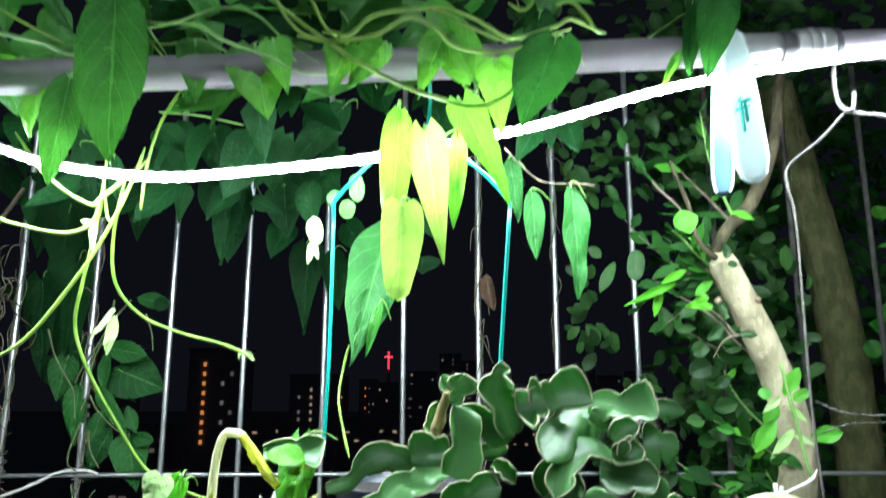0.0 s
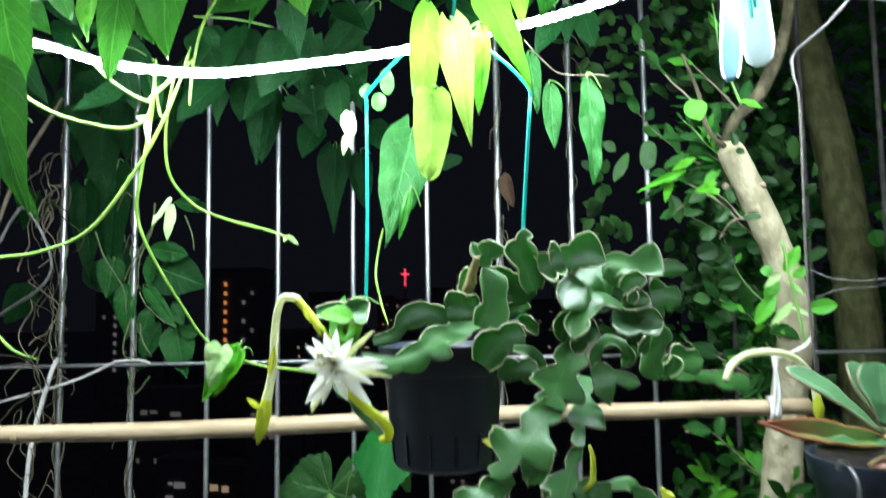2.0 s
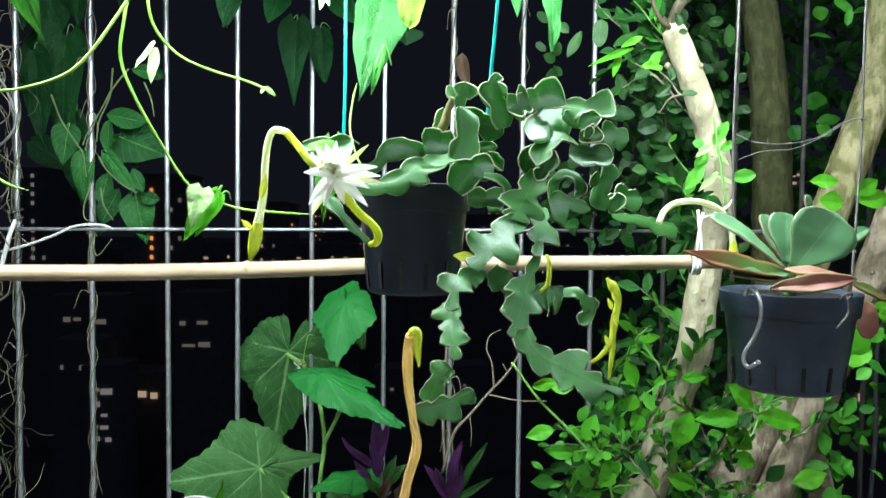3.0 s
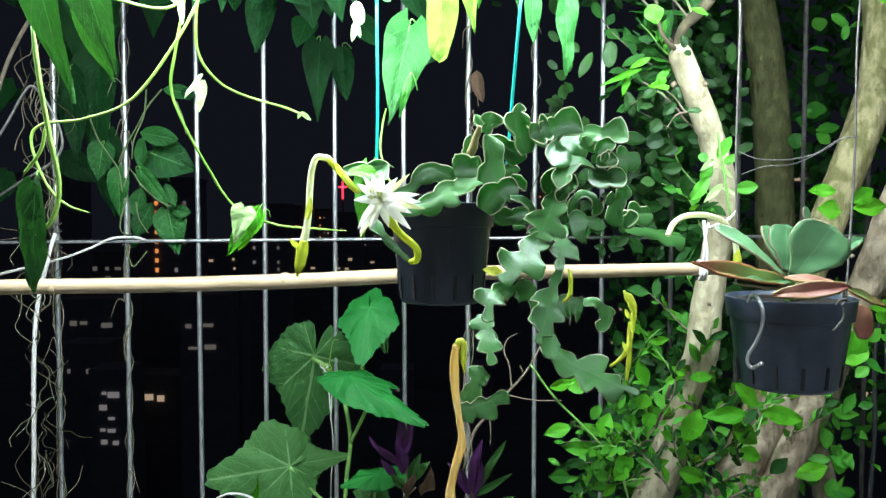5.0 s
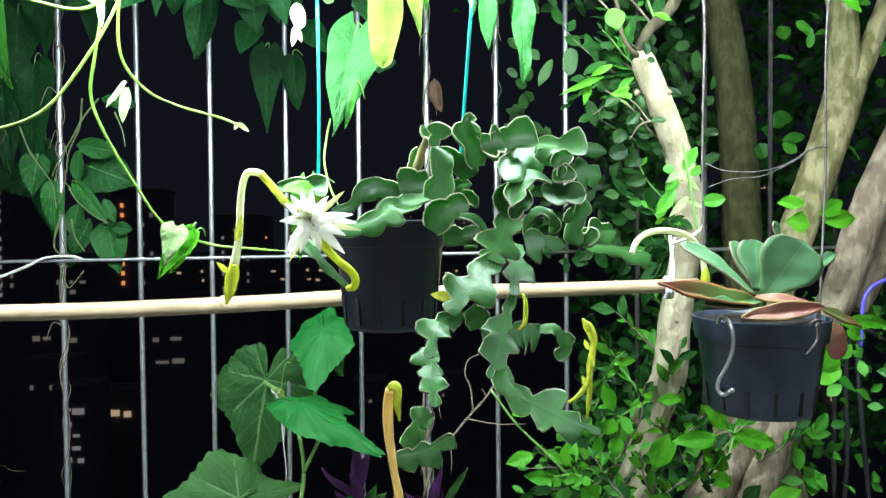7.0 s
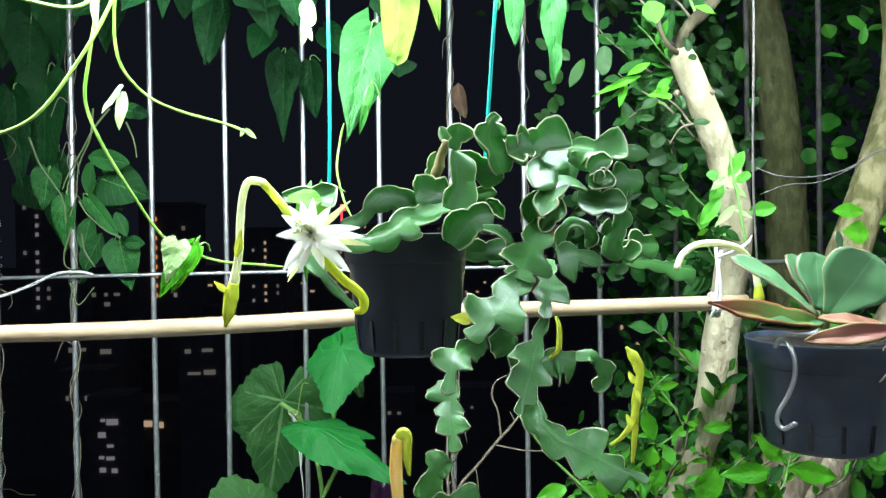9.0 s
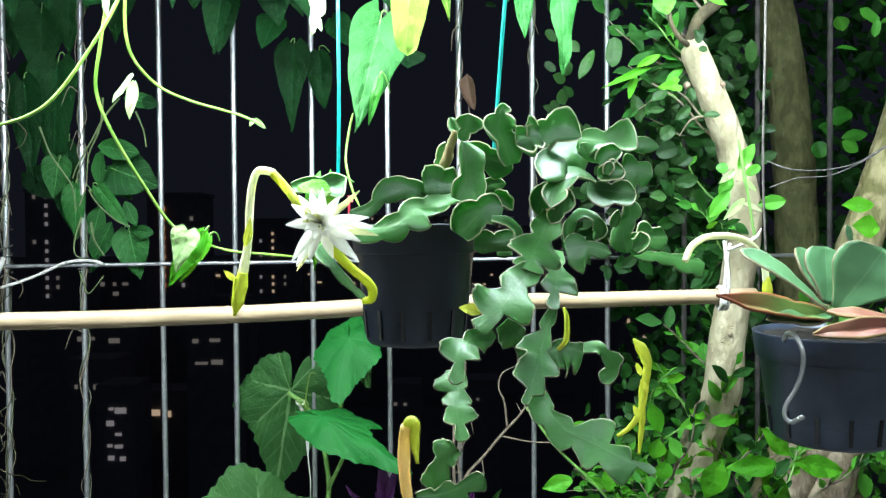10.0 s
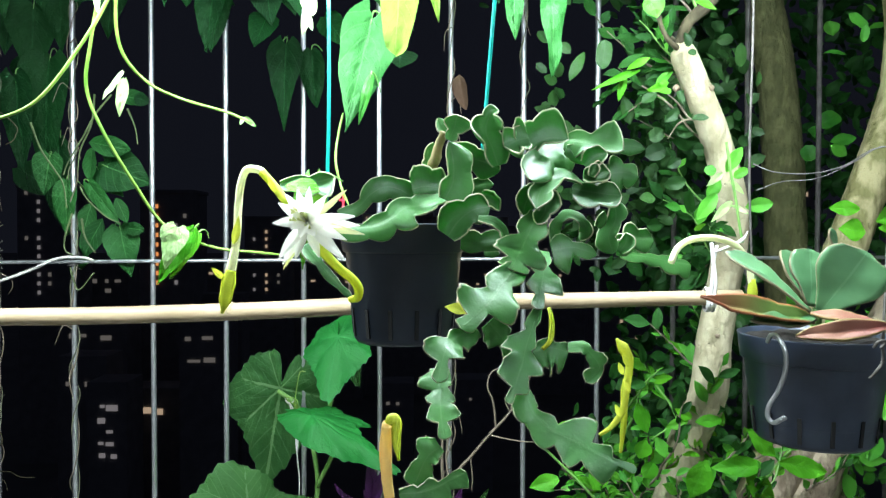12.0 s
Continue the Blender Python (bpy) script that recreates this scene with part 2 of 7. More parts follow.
def bark(name, low, high, stain):
    """Smooth-skinned bark with fine grain, blotches, dark pits and cross cracks."""
    def build(nt, p):
        fine = ramp(nt, grain(nt, 55, 9.0, stretch=(1, 1, 0.5)), [(0.42, low), (0.58, high)])
        patch = ramp(nt, grain(nt, 17, 6.0), [(0.46, (0, 0, 0)), (0.66, (0.45, 0.45, 0.45))])
        base = mix_colour(nt, patch, fine, stain)
        pits = ramp(nt, grain(nt, 150, 3.0, stretch=(1, 1, 1.6)), [(0.68, (0, 0, 0)), (0.76, (0.5, 0.5, 0.5))])
        base = mix_colour(nt, pits, base, (stain[0] * 0.5, stain[1] * 0.45, stain[2] * 0.45))
        nt.links.new(base, p.inputs["Base Color"])
        p.inputs["Roughness"].default_value = 0.85
        p.inputs["Specular IOR Level"].default_value = 0.2
        height = math_node(nt, "ADD", grain(nt, 130, 6.0, stretch=(1, 1, 0.4)), math_node(nt, "MULTIPLY", grain(nt, 30, 5.0), 1.6))
        height = math_node(nt, "SUBTRACT", height, math_node(nt, "MULTIPLY", pits, 0.6))
        bump(nt, p, height, 0.9, 0.005)
    return material(name, build)


BARK_PALE = bark("pale_bark", (0.305, 0.268, 0.168), (0.435, 0.388, 0.26), (0.235, 0.21, 0.125))
BARK_GREEN = bark("mossy_bark", (0.086, 0.090, 0.036), (0.136, 0.138, 0.060), (0.070, 0.080, 0.029))
BARK_BROWN = bark("brown_bark", (0.20, 0.150, 0.105), (0.37, 0.30, 0.215), (0.13, 0.11, 0.065))
BARK_OLIVE = bark("olive_bark", (0.17, 0.16, 0.065), (0.36, 0.32, 0.17), (0.11, 0.12, 0.045))
BARK_DARK = bark("dark_bark", (0.045, 0.038, 0.022), (0.095, 0.08, 0.046), (0.03, 0.03, 0.015))
CONCRETE = plain("concrete", (0.26, 0.26, 0.25), (0.38, 0.37, 0.35), 0.9, scale=12, relief=0.5)
PLASTER = plain("white_plaster", (0.66, 0.65, 0.62), (0.76, 0.75, 0.72), 0.85, scale=8, relief=0.25)
FLOOR_TILE = plain("grey_floor", (0.20, 0.19, 0.18), (0.30, 0.29, 0.27), 0.6, scale=10, relief=0.2)
CITY_GROUND = plain("dark_ground", (0.26, 0.26, 0.26), (0.36, 0.36, 0.35), 0.9, scale=0.05)
TOWER_WALL = plain("tower_wall", (0.42, 0.42, 0.43), (0.55, 0.55, 0.56), 0.9, scale=0.3)
CABLE_BLACK = plain("black_cable", (0.012, 0.012, 0.014), (0.03, 0.03, 0.035), 0.5, scale=60)
CABLE_VIOLET = plain("violet_cable", (0.06, 0.05, 0.40), (0.12, 0.09, 0.60), 0.4, scale=60)
ROPE_GLOW = glow("led_rope_glow", (0.86, 1.0, 1.06), LED_POWER)
FILL_GLOW = glow("fill_diffuser", (0.845, 0.98, 1.10), FILL_POWER)
WINDOW_AMBER = glow("amber_window", (1.0, 0.36, 0.10), 0.55)
WINDOW_WHITE = glow("white_window", (0.95, 0.88, 0.90), 0.11)
WINDOW_WARM = glow("warm_window", (1.0, 0.72, 0.48), 0.26)
WINDOW_DIM = glow("dim_window", (0.80, 0.72, 0.64), 0.08)
SIGN_RED = glow("red_sign", (1.0, 0.05, 0.10), 1.0)


# ---- mesh builders ----
def mesh_of(name, verts, faces, uvs=None, smooth=True):
    me = bpy.data.meshes.new(name)
    me.from_pydata([tuple(v) for v in verts], [], faces)
    if uvs is not None:
        layer = me.uv_layers.new(name="UVMap")
        flat = [c for loop in me.loops for c in uvs[loop.vertex_index]]
        layer.data.foreach_set("uv", flat)
    if smooth:
        me.polygons.foreach_set("use_smooth", [True] * len(me.polygons))
    me.update()
    return me


def root(name, place, label, category, group="", kind=""):
    ob = new(name)
    ob.location = place
    ob.empty_display_size = 0.02
    return tagged(ob, label, category, group, kind)


def part(name, me, mat, parent, label="", m=None):
    ob = new(name, me)
    if mat and not me.materials:
        me.materials.append(mat)
    if parent is not None:
        ob.parent = parent
        if parent.type == "EMPTY":
            ob.matrix_parent_inverse = Matrix.Translation(-parent.location)
    if m is not None:
        ob.matrix_basis = m
    if label:
        tagged(ob, label)
    return ob


def spline(points, per=8):
    """Catmull-Rom through the points."""
    p = [Vector(q) for q in points]
    if len(p) == 2:
        return [p[0].lerp(p[1], i / per) for i in range(per + 1)]
    p = [2 * p[0] - p[1], *p, 2 * p[-1] - p[-2]]
    out = []
    for i in range(1, len(p) - 2):
        a, b, c, d = p[i - 1:i + 3]
        for k in range(per):
            t = k / per
            out.append(0.5 * (2 * b + (c - a) * t + (2 * a - 5 * b + 4 * c - d) * t * t + (3 * b - a - 3 * c + d) * t ** 3))
    out.append(p[-2])
    return out


def value_at(keys, s):
    if isinstance(keys, (int, float)):
        return keys
    if isinstance(keys[0], (int, float)):
        keys = [(i / (len(keys) - 1), v) for i, v in enumerate(keys)]
    for (a, va), (b, vb) in zip(keys, keys[1:]):
        if s <= b:
            f = (s - a) / max(b - a, 1e-6)
            f = f * f * (3 - 2 * f)
            return va + (vb - va) * f
    return keys[-1][1]


def outline_at(keys, s):
    """A smooth curve through (place, value) keys."""
    n = len(keys)
    for i in range(n - 1):
        (a, va), (b, vb) = keys[i], keys[i + 1]
        if s <= b:
            ma = (vb - keys[i - 1][1]) / (b - keys[i - 1][0]) if i else (vb - va) / (b - a)
            mb = (keys[i + 2][1] - va) / (keys[i + 2][0] - a) if i + 2 < n else (vb - va) / (b - a)
            h = b - a
            t = (s - a) / h
            return (2 * t ** 3 - 3 * t * t + 1) * va + (t ** 3 - 2 * t * t + t) * h * ma + (3 * t * t - 2 * t ** 3) * vb + (t ** 3 - t * t) * h * mb
    return keys[-1][1]


def tube(points, radius, sides=8, per=8, rough=0.0, freq=40.0, name="tube"):
    line = spline(points, per)
    n = len(line)
    up = Vector((0.13, -0.9, 0.4))
    verts, faces = [], []
    for i, c in enumerate(line):
        tan = (line[min(i + 1, n - 1)] - line[max(i - 1, 0)]).normalized()
        up = (up - tan * up.dot(tan)).normalized()
        side = tan.cross(up)
        r = value_at(radius, i / (n - 1))
        for k in range(sides):
            a = 2 * math.pi * k / sides
            way = up * math.cos(a) + side * math.sin(a)
            q = c + way * r
            if rough:
                q += way * r * rough * (noise.noise(q * freq) + 0.5 * noise.noise(q * freq * 2.7))
            verts.append(q)
    for i in range(n - 1):
        for k in range(sides):
            j = (k + 1) % sides
            faces.append((i * sides + k, i * sides + j, (i + 1) * sides + j, (i + 1) * sides + k))
    faces.append(tuple(reversed(range(sides))))
    faces.append(tuple((n - 1) * sides + k for k in range(sides)))
    return mesh_of(name, verts, faces)


def lathe(profile, sides=48, name="lathe"):
    """profile: (radius, z) from one end to the other, closed round z."""
    verts, faces = [], []
    for r, z in profile:
        verts += [(r * math.cos(2 * math.pi * k / sides), r * math.sin(2 * math.pi * k / sides), z) for k in range(sides)]
    for i in range(len(profile) - 1):
        for k in range(sides):
            j = (k + 1) % sides
            faces.append((i * sides + k, i * sides + j, (i + 1) * sides + j, (i + 1) * sides + k))
    return verts, faces


def box(name, lo, hi, bevel=0.0):
    bm = bmesh.new()
    bmesh.ops.create_cube(bm, size=1)
    for v in bm.verts:
        v.co = Vector([lo[i] + (v.co[i] + 0.5) * (hi[i] - lo[i]) for i in range(3)])
    if bevel:
        bmesh.ops.bevel(bm, geom=bm.edges[:], offset=bevel, segments=2, affect="EDGES")
    me = bpy.data.meshes.new(name)
    bm.to_mesh(me)
    bm.free()
    return me


SHAPES = {
    "arrow": ([(0, 0.36), (0.08, 0.86), (0.2, 1.0), (0.5, 0.66), (0.8, 0.27), (1, 0.0)], 0.10),
    "long": ([(0, 0.22), (0.1, 0.74), (0.3, 1.0), (0.6, 0.8), (0.85, 0.4), (1, 0.0)], 0.05),
    "heart": ([(0, 0.32), (0.1, 0.84), (0.26, 1.0), (0.55, 0.8), (0.8, 0.36), (1, 0.0)], 0.10),
    "oval": ([(0, 0.06), (0.15, 0.6), (0.45, 1.0), (0.7, 0.86), (0.9, 0.42), (1, 0.0)], 0.0),
    "round": ([(0, 0.1), (0.15, 0.75), (0.5, 1.0), (0.8, 0.85), (0.94, 0.5), (1, 0.05)], 0.0),
    "blunt": ([(0, 0.5), (0.08, 0.92), (0.3, 1.0), (0.6, 0.86), (0.85, 0.60), (0.95, 0.42), (1, 0.0)], 0.06),
    "kite": ([(0, 0.30), (0.12, 0.82), (0.26, 1.0), (0.44, 0.74), (0.60, 0.62), (0.75, 0.36), (0.88, 0.15), (1, 0.0)], 0.15),
    "tri": ([(0, 0.42), (0.07, 0.95), (0.15, 1.0), (0.3, 0.70), (0.42, 0.64), (0.6, 0.47), (0.8, 0.24), (1, 0.0)], 0.13),
    "lance": ([(0, 0.25), (0.2, 0.75), (0.45, 1.0), (0.75, 0.62), (1, 0.0)], 0.0),
    "spoon": ([(0, 0.16), (0.2, 0.42), (0.5, 0.90), (0.72, 1.0), (0.9, 0.80), (0.97, 0.48), (1, 0.10)], 0.0),
    "pointed": ([(0, 0.06), (0.15, 0.52), (0.35, 0.94), (0.5, 1.0), (0.68, 0.82), (0.85, 0.44), (0.95, 0.17), (1, 0.02)], 0.0),
    "paddle": ([(0, 0.22), (0.25, 0.5), (0.55, 0.95), (0.75, 1.0), (0.92, 0.7), (1, 0.12)], 0.0),
}


def blade(length, width, shape="arrow", fold=0.25, droop=0.12, ripple=0.03, seed=0, nu=8, nv=18, wave=3.2, quilt=0.0):
    """A leaf from the origin along +y, its face to +z."""
    keys, lobe = SHAPES[shape]
    verts, uvs, faces = [], [], []
    for j in range(nv + 1):
        v = j / nv
        half = 0.5 * width * max(0.0, outline_at(keys, v)) * (1 + 0.05 * noise.noise(Vector((v * 5, seed, 0)))) + 0.0003
        for i in range(nu + 1):
            u = 2 * i / nu - 1
            x = u * half
            y = length * (v - lobe * abs(u) ** 1.4 * (1 - v) ** 4)
            z = fold * abs(x) - droop * length * v * v
            z += ripple * length * abs(u) ** 2 * math.sin(v * wave * 2 + seed * 1.7 + (1.3 if u > 0 else 0))
            z += length * (0.035 * noise.noise(Vector((x, y, seed * 3.1)) * (4 / max(length, 0.01))) + 0.012 * noise.noise(Vector((x, y, seed * 1.3)) * (13 / max(length, 0.01))))
            if quilt:
                z += quilt * length * abs(math.sin(math.pi * 5 * (v - 0.35 * abs(u)))) * min(1.0, 5 * abs(u)) * (1 - u * u)
            verts.append((x, y, z))
            uvs.append((0.5 + 0.5 * u, v))
    for j in range(nv):
        for i in range(nu):
            a = j * (nu + 1) + i
            faces.append((a, a + 1, a + nu + 2, a + nu + 1))
    return verts, faces, uvs


def lobed_blade(length, width, seed=0, droop=0.12):
    """A broad five-pointed gourd leaf with fine teeth, its stalk at the origin and its tip along +y."""
    rings, spokes = 9, 120
    points = ((0.0, 0.34, 0.34), (1.25, 0.11, 0.26), (-1.25, 0.10, 0.26), (2.2, 0.05, 0.3), (-2.2, 0.06, 0.3))
    veins = (0.0, 0.75, -0.75, 1.55, -1.55, 2.45, -2.45)
    verts, uvs, faces = [(0, 0, 0)], [(0.5, 0.0)], []
    for r in range(1, rings + 1):
        f = r / rings
        for k in range(spokes):
            off = 2 * math.pi * k / spokes - math.pi
            rad = 0.72 + sum(h * math.exp(-((off - c) / w) ** 2) for c, h, w in points)
            rad *= (1 - 0.82 * math.exp(-((abs(off) - math.pi) / 0.22) ** 2)) * (1 - 0.40 * min(1.0, max(0.0, abs(off) - 1.4)))
            rad *= 1 + (0.055 * ((k % 4) / 3.0) + 0.03 * noise.noise(Vector((off * 2.5, seed, 0)))) * f ** 6
            x, y = width * 0.64 * rad * f * math.sin(off), length * 1.02 * rad * f * math.cos(off)
            near = min(abs(off - v) for v in veins)
            z = -droop * length * f * f + 0.03 * length * f * math.sin(min(near, 0.4) * 3.9) + 0.03 * length * math.cos(2.3 * off + seed) * f * f + 0.03 * length * noise.noise(Vector((x * 30, y * 30, seed))) + 0.016 * length * noise.noise(Vector((x * 95, y * 95, seed)))
            verts.append((x, y, z))
            uvs.append((0.5 + min(0.47, 1.05 * near * f), f))
    for k in range(spokes):
        faces.append((0, 1 + (k + 1) % spokes, 1 + k))
    for r in range(rings - 1):
        for k in range(spokes):
            a, b = 1 + r * spokes + k, 1 + r * spokes + (k + 1) % spokes
            faces.append((a, b, b + spokes, a + spokes))
    return verts, faces, uvs


def frame_of(base, tip, facing=(0, -1, 0.15)):
    base, tip = Vector(base), Vector(tip)
    y = (tip - base).normalized()
    z = Vector(facing) - y * Vector(facing).dot(y)
    z = z.normalized() if z.length > 1e-4 else y.orthogonal().normalized()
    x = y.cross(z)
    m = Matrix((x, y, z)).transposed().to_4x4()
    m.translation = base
    return m, (tip - base).length


leaf_count = [0]


def leaf(parent, base, tip, width, shape="arrow", mat=None, facing=None, name="leaf", label="", jitter=0.35, **shape_of):
    leaf_count[0] += 1
    rnd = random.Random(leaf_count[0] * 7919)
    if facing is None:
        facing = (rnd.uniform(-jitter, jitter), -1, 0.2 + rnd.uniform(-jitter, jitter))
    m, length = frame_of(base, tip, facing)
    if shape == "lobed":
        verts, faces, uvs = lobed_blade(length, width, leaf_count[0], **shape_of)
    else:
        shape_of.setdefault("droop", rnd.uniform(0.02, 0.16))
        if shape in ("arrow", "heart", "long", "tri", "blunt", "kite"):
            shape_of.setdefault("quilt", 0.046 if shape == "kite" else 0.034)
            shape_of.setdefault("nv", 26)
        if shape == "tri":
            shape_of.setdefault("ripple", 0.07)
            shape_of.setdefault("wave", 6.0)
        verts, faces, uvs = blade(length, width, shape, seed=leaf_count[0], **shape_of)
    me = mesh_of(name, [m @ Vector(v) for v in verts], faces, uvs)
    ob = part(name, me, mat or VINE_LEAF, parent, label)
    if shape in ("arrow", "heart", "long", "tri", "blunt", "kite") and length > 0.03 and mat is not YOUNG_LEAF:
        b = Vector(base)
        back = (b - Vector(tip)).normalized()
        away = Vector((rnd.uniform(-0.018, 0.018), 0.014, rnd.uniform(-0.012, 0.003)))
        part("petiole", tube([b - back * 0.05 * length, b + back * 0.08 * length + Vector((0, 0.002, 0)), b + back * 0.10 * length + away * 0.6, b + away * 1.3], [0.0009, 0.0009, 0.0007], 6, 5, name="petiole"), GREEN_STEM, ob)
    return ob


def lobe_at(lobes, s, crest, edge, notch):
    """Reach and curl of a scalloped margin; lobes: (where it ends, reach, curl in degrees)."""
    start = 0.0
    for i, (end, reach, bend) in enumerate(lobes):
        if s <= end or i == len(lobes) - 1:
            break
        start = end
    t = min(1.0, max(0.0, (s - start) / max(end - start, 1e-6)))
    before = lobes[i - 1] if i else (0.0, reach, bend)
    after = lobes[i + 1] if i + 1 < len(lobes) else (1.0, 0.0, bend)
    notch_a = notch * min(before[1], reach) if i else 0.55 * reach
    notch_b = notch * min(after[1], reach)
    if t < crest:
        g = t / crest
        out = notch_a + (reach - notch_a) * math.sin(0.5 * math.pi * g) ** edge
        turn = bend + (before[2] - bend) * 0.5 * (1 - g) ** 2
    else:
        g = (t - crest) / (1 - crest)
        out = notch_b + (reach - notch_b) * max(0.0, 1 - g ** 1.8) ** 0.8
        turn = bend + (after[2] - bend) * 0.5 * g ** 2
    return out, turn


def ribbon(points, left, right, facing=(0, -1, 0.12), seed=0, toothed=True, name="flat_stem"):
    """A flat cactus stem along a spline; left, right: the lobes of its two margins."""
    line = spline(points, 22 if len(points) > 3 else 32)
    n, nu = len(line), 8
    verts, uvs, faces = [], [], []
    for i, c in enumerate(line):
        s = i / (n - 1)
        tan = (line[min(i + 1, n - 1)] - line[max(i - 1, 0)]).normalized()
        z = Vector(facing) - tan * Vector(facing).dot(tan)
        z.normalize()
        x = tan.cross(z)
        row = []
        for sign, lobes in ((-1, left), (1, right)):
            reach, turn = lobe_at(lobes, s, 0.78, 1.3, 0.62) if toothed else lobe_at(lobes, s, 0.52, 0.8, 0.80)
            reach *= (1.16 if toothed else 1.10) * (1 + 0.07 * noise.noise(Vector((s * 11, seed, sign))) + (0.09 * ((s * 6.5 + 0.37 * seed + 0.3 * sign) % 1.0 - 0.5) if toothed else 0.0))
            turn = radians((0.62 if toothed else 1.0) * turn * (1 + 0.25 * noise.noise(Vector((s * 5, seed * 1.9, sign)))))
            long = reach * min(1.7, turn / math.sin(turn)) if 0.05 < abs(turn) < 2.2 else reach * (1.7 if abs(turn) > 1 else 1.0)
            half = []
            for k in range(1, nu + 1):
                u = k / nu
                a = turn * u ** 1.25
                along = long * u * (math.sin(a) / a if abs(a) > 0.02 else 1.0)
                rise = long * u * ((1 - math.cos(a)) / a if abs(a) > 0.02 else 0.0)
                half.append((c + x * sign * along + z * (rise + (0.12 if toothed else 0.05) * reach * u * u * math.sin(s * (21 if toothed else 9) + seed * 2.3 + sign)), 0.5 + 0.5 * sign * u))
            row.append(half)
        ring = list(reversed(row[0])) + [(c + z * 0.0002, 0.5)] + row[1]
        for q, u in ring:
            verts.append(q)
            uvs.append((u, s))
    wide = 2 * nu + 1
    for i in range(n - 1):
        for k in range(wide - 1):
            a = i * wide + k
            faces.append((a, a + 1, a + wide + 1, a + wide))
    return mesh_of(name, verts, faces, uvs)


def stem_part(parent, points, left, right, seed, facing, toothed):
    ob = part("flat_stem", ribbon(points, left, right, facing, seed, toothed), CACTUS_SKIN, parent)
    shell = ob.modifiers.new("thickness", "SOLIDIFY")
    shell.thickness, shell.offset = 0.0011, 0
    return ob


# ---- setting: balcony shell, ground and city ----
FENCE_Y = 1.2
floor = part("floor", box("floor", (-3, -0.95, -0.15), (3, 1.5, 0.0)), FLOOR_TILE, None)
tagged(floor, "grey tiled balcony floor", "floor", kind="structure")
wall = part("wall_back", box("wall_back", (-3, -0.95, 0.0), (3, -0.8, 2.75)), PLASTER, None)
tagged(wall, "white plastered balcony back wall", "wall", kind="structure")
ceiling = part("ceiling", box("ceiling", (-3, -0.95, 2.75), (3, 1.1, 2.9)), PLASTER, None)
tagged(ceiling, "white plastered balcony ceiling", "ceiling", kind="structure")
parapet = part("parapet", box("parapet", (-3, 0.78, 0.0), (3, 1.42, 0.62), 0.01), CONCRETE, None)
tagged(parapet, "grey concrete planting ledge under the grille", "ledge", kind="structure")
for side, x in (("wall_left", -3.15), ("wall_right", 3.0)):
    w = part(side, box(side, (x, -0.95, -0.15), (x + 0.15, 1.5, 2.9)), PLASTER, None)
    tagged(w, "white plastered balcony side wall", "wall", kind="structure")
bm = bmesh.new()
bmesh.ops.create_grid(bm, x_segments=40, y_segments=40, size=3000)
me = bpy.data.meshes.new("ground")
bm.to_mesh(me)
bm.free()
ground = part("ground", me, CITY_GROUND, None, m=Matrix.Translation((0, 0, -75)))
tagged(ground, "dark city ground far below at night", "ground", kind="structure")


# Unseen lamp, assumed behind the camera to light the front sides.
def assumed_front_lamp():
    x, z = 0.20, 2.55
    w = root("assumed_front_lamp", (x, -0.80, z), "unseen batten lamp assumed behind the camera as front light", "lamp")
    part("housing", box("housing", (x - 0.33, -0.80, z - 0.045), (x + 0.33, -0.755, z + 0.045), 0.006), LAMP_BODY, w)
    part("diffuser", box("diffuser", (x - 0.30, -0.753, z - 0.03), (x + 0.30, -0.72, z + 0.03), 0.008), FILL_GLOW, w, "glowing white diffuser")


assumed_front_lamp()


def grille():
    g = root("metal_grille", (0, FENCE_Y, 0.62), "galvanised steel balcony grille with thin round bars", "grille", kind="structure")
    shift = {1: 0.001, 2: 0.005, 4: 0.004, 5: 0.005, 7: -0.003, 8: -0.003}
    for k in range(-3, 22):
        x = (k - 6) * 0.12 + shift.get(k, 0.002 * math.sin(k * 5.1))
        lean = 0.004 * math.sin(k * 2.3)
        me = tube([(x - lean * 0.4, FENCE_Y, 0.60), (x, FENCE_Y, 1.3), (x + lean * 0.3, FENCE_Y, 1.93)], 0.0042, 10, 6, name="bar")
        part("bar", me, STEEL if k < 9 else STEEL_DIM, g, "" if k < 9 else "bar darkened for the dim right end")
    part("rail", tube([(-1.2, FENCE_Y - 0.007, 1.292), (0.1, FENCE_Y - 0.007, 1.302), (2.0, FENCE_Y - 0.007, 1.310)], 0.0030, 10, 10, name="rail"), STEEL, g)
    return g


grille()


def tower(x, y, base, top, wide, deep, columns, step, lit, mats, label, seed):
    """A far tower block; lit: the share of lit windows."""
    t = root("tower_block", (x, y, -75), label, "building", "far tower blocks")
    part("wall", box("wall", (x - wide / 2, y, -75), (x + wide / 2, y + deep, top)), TOWER_WALL, t)
    part("roof", box("roof", (x - wide / 2 - 0.4, y - 0.4, top), (x + wide / 2 + 0.4, y + deep + 0.4, top + 1.0)), TOWER_WALL, t)
    rnd = random.Random(seed)
    shared = {}
    for ci, cx in enumerate(columns):
        z = base
        while z < top - 1.5:
            if rnd.random() < lit[ci % len(lit)]:
                mat = mats[ci % len(mats)]
                w, h = (0.9, 1.25)
                if mat.name not in shared:
                    shared[mat.name] = box("window", (-w * step / 6, -0.25, -h * step / 6), (w * step / 6, 0.02, h * step / 6))
                    shared[mat.name].materials.append(mat)
                part("window", shared[mat.name], mat, t, m=Matrix.Translation((x + cx, y - 0.02, z)))
            z += step


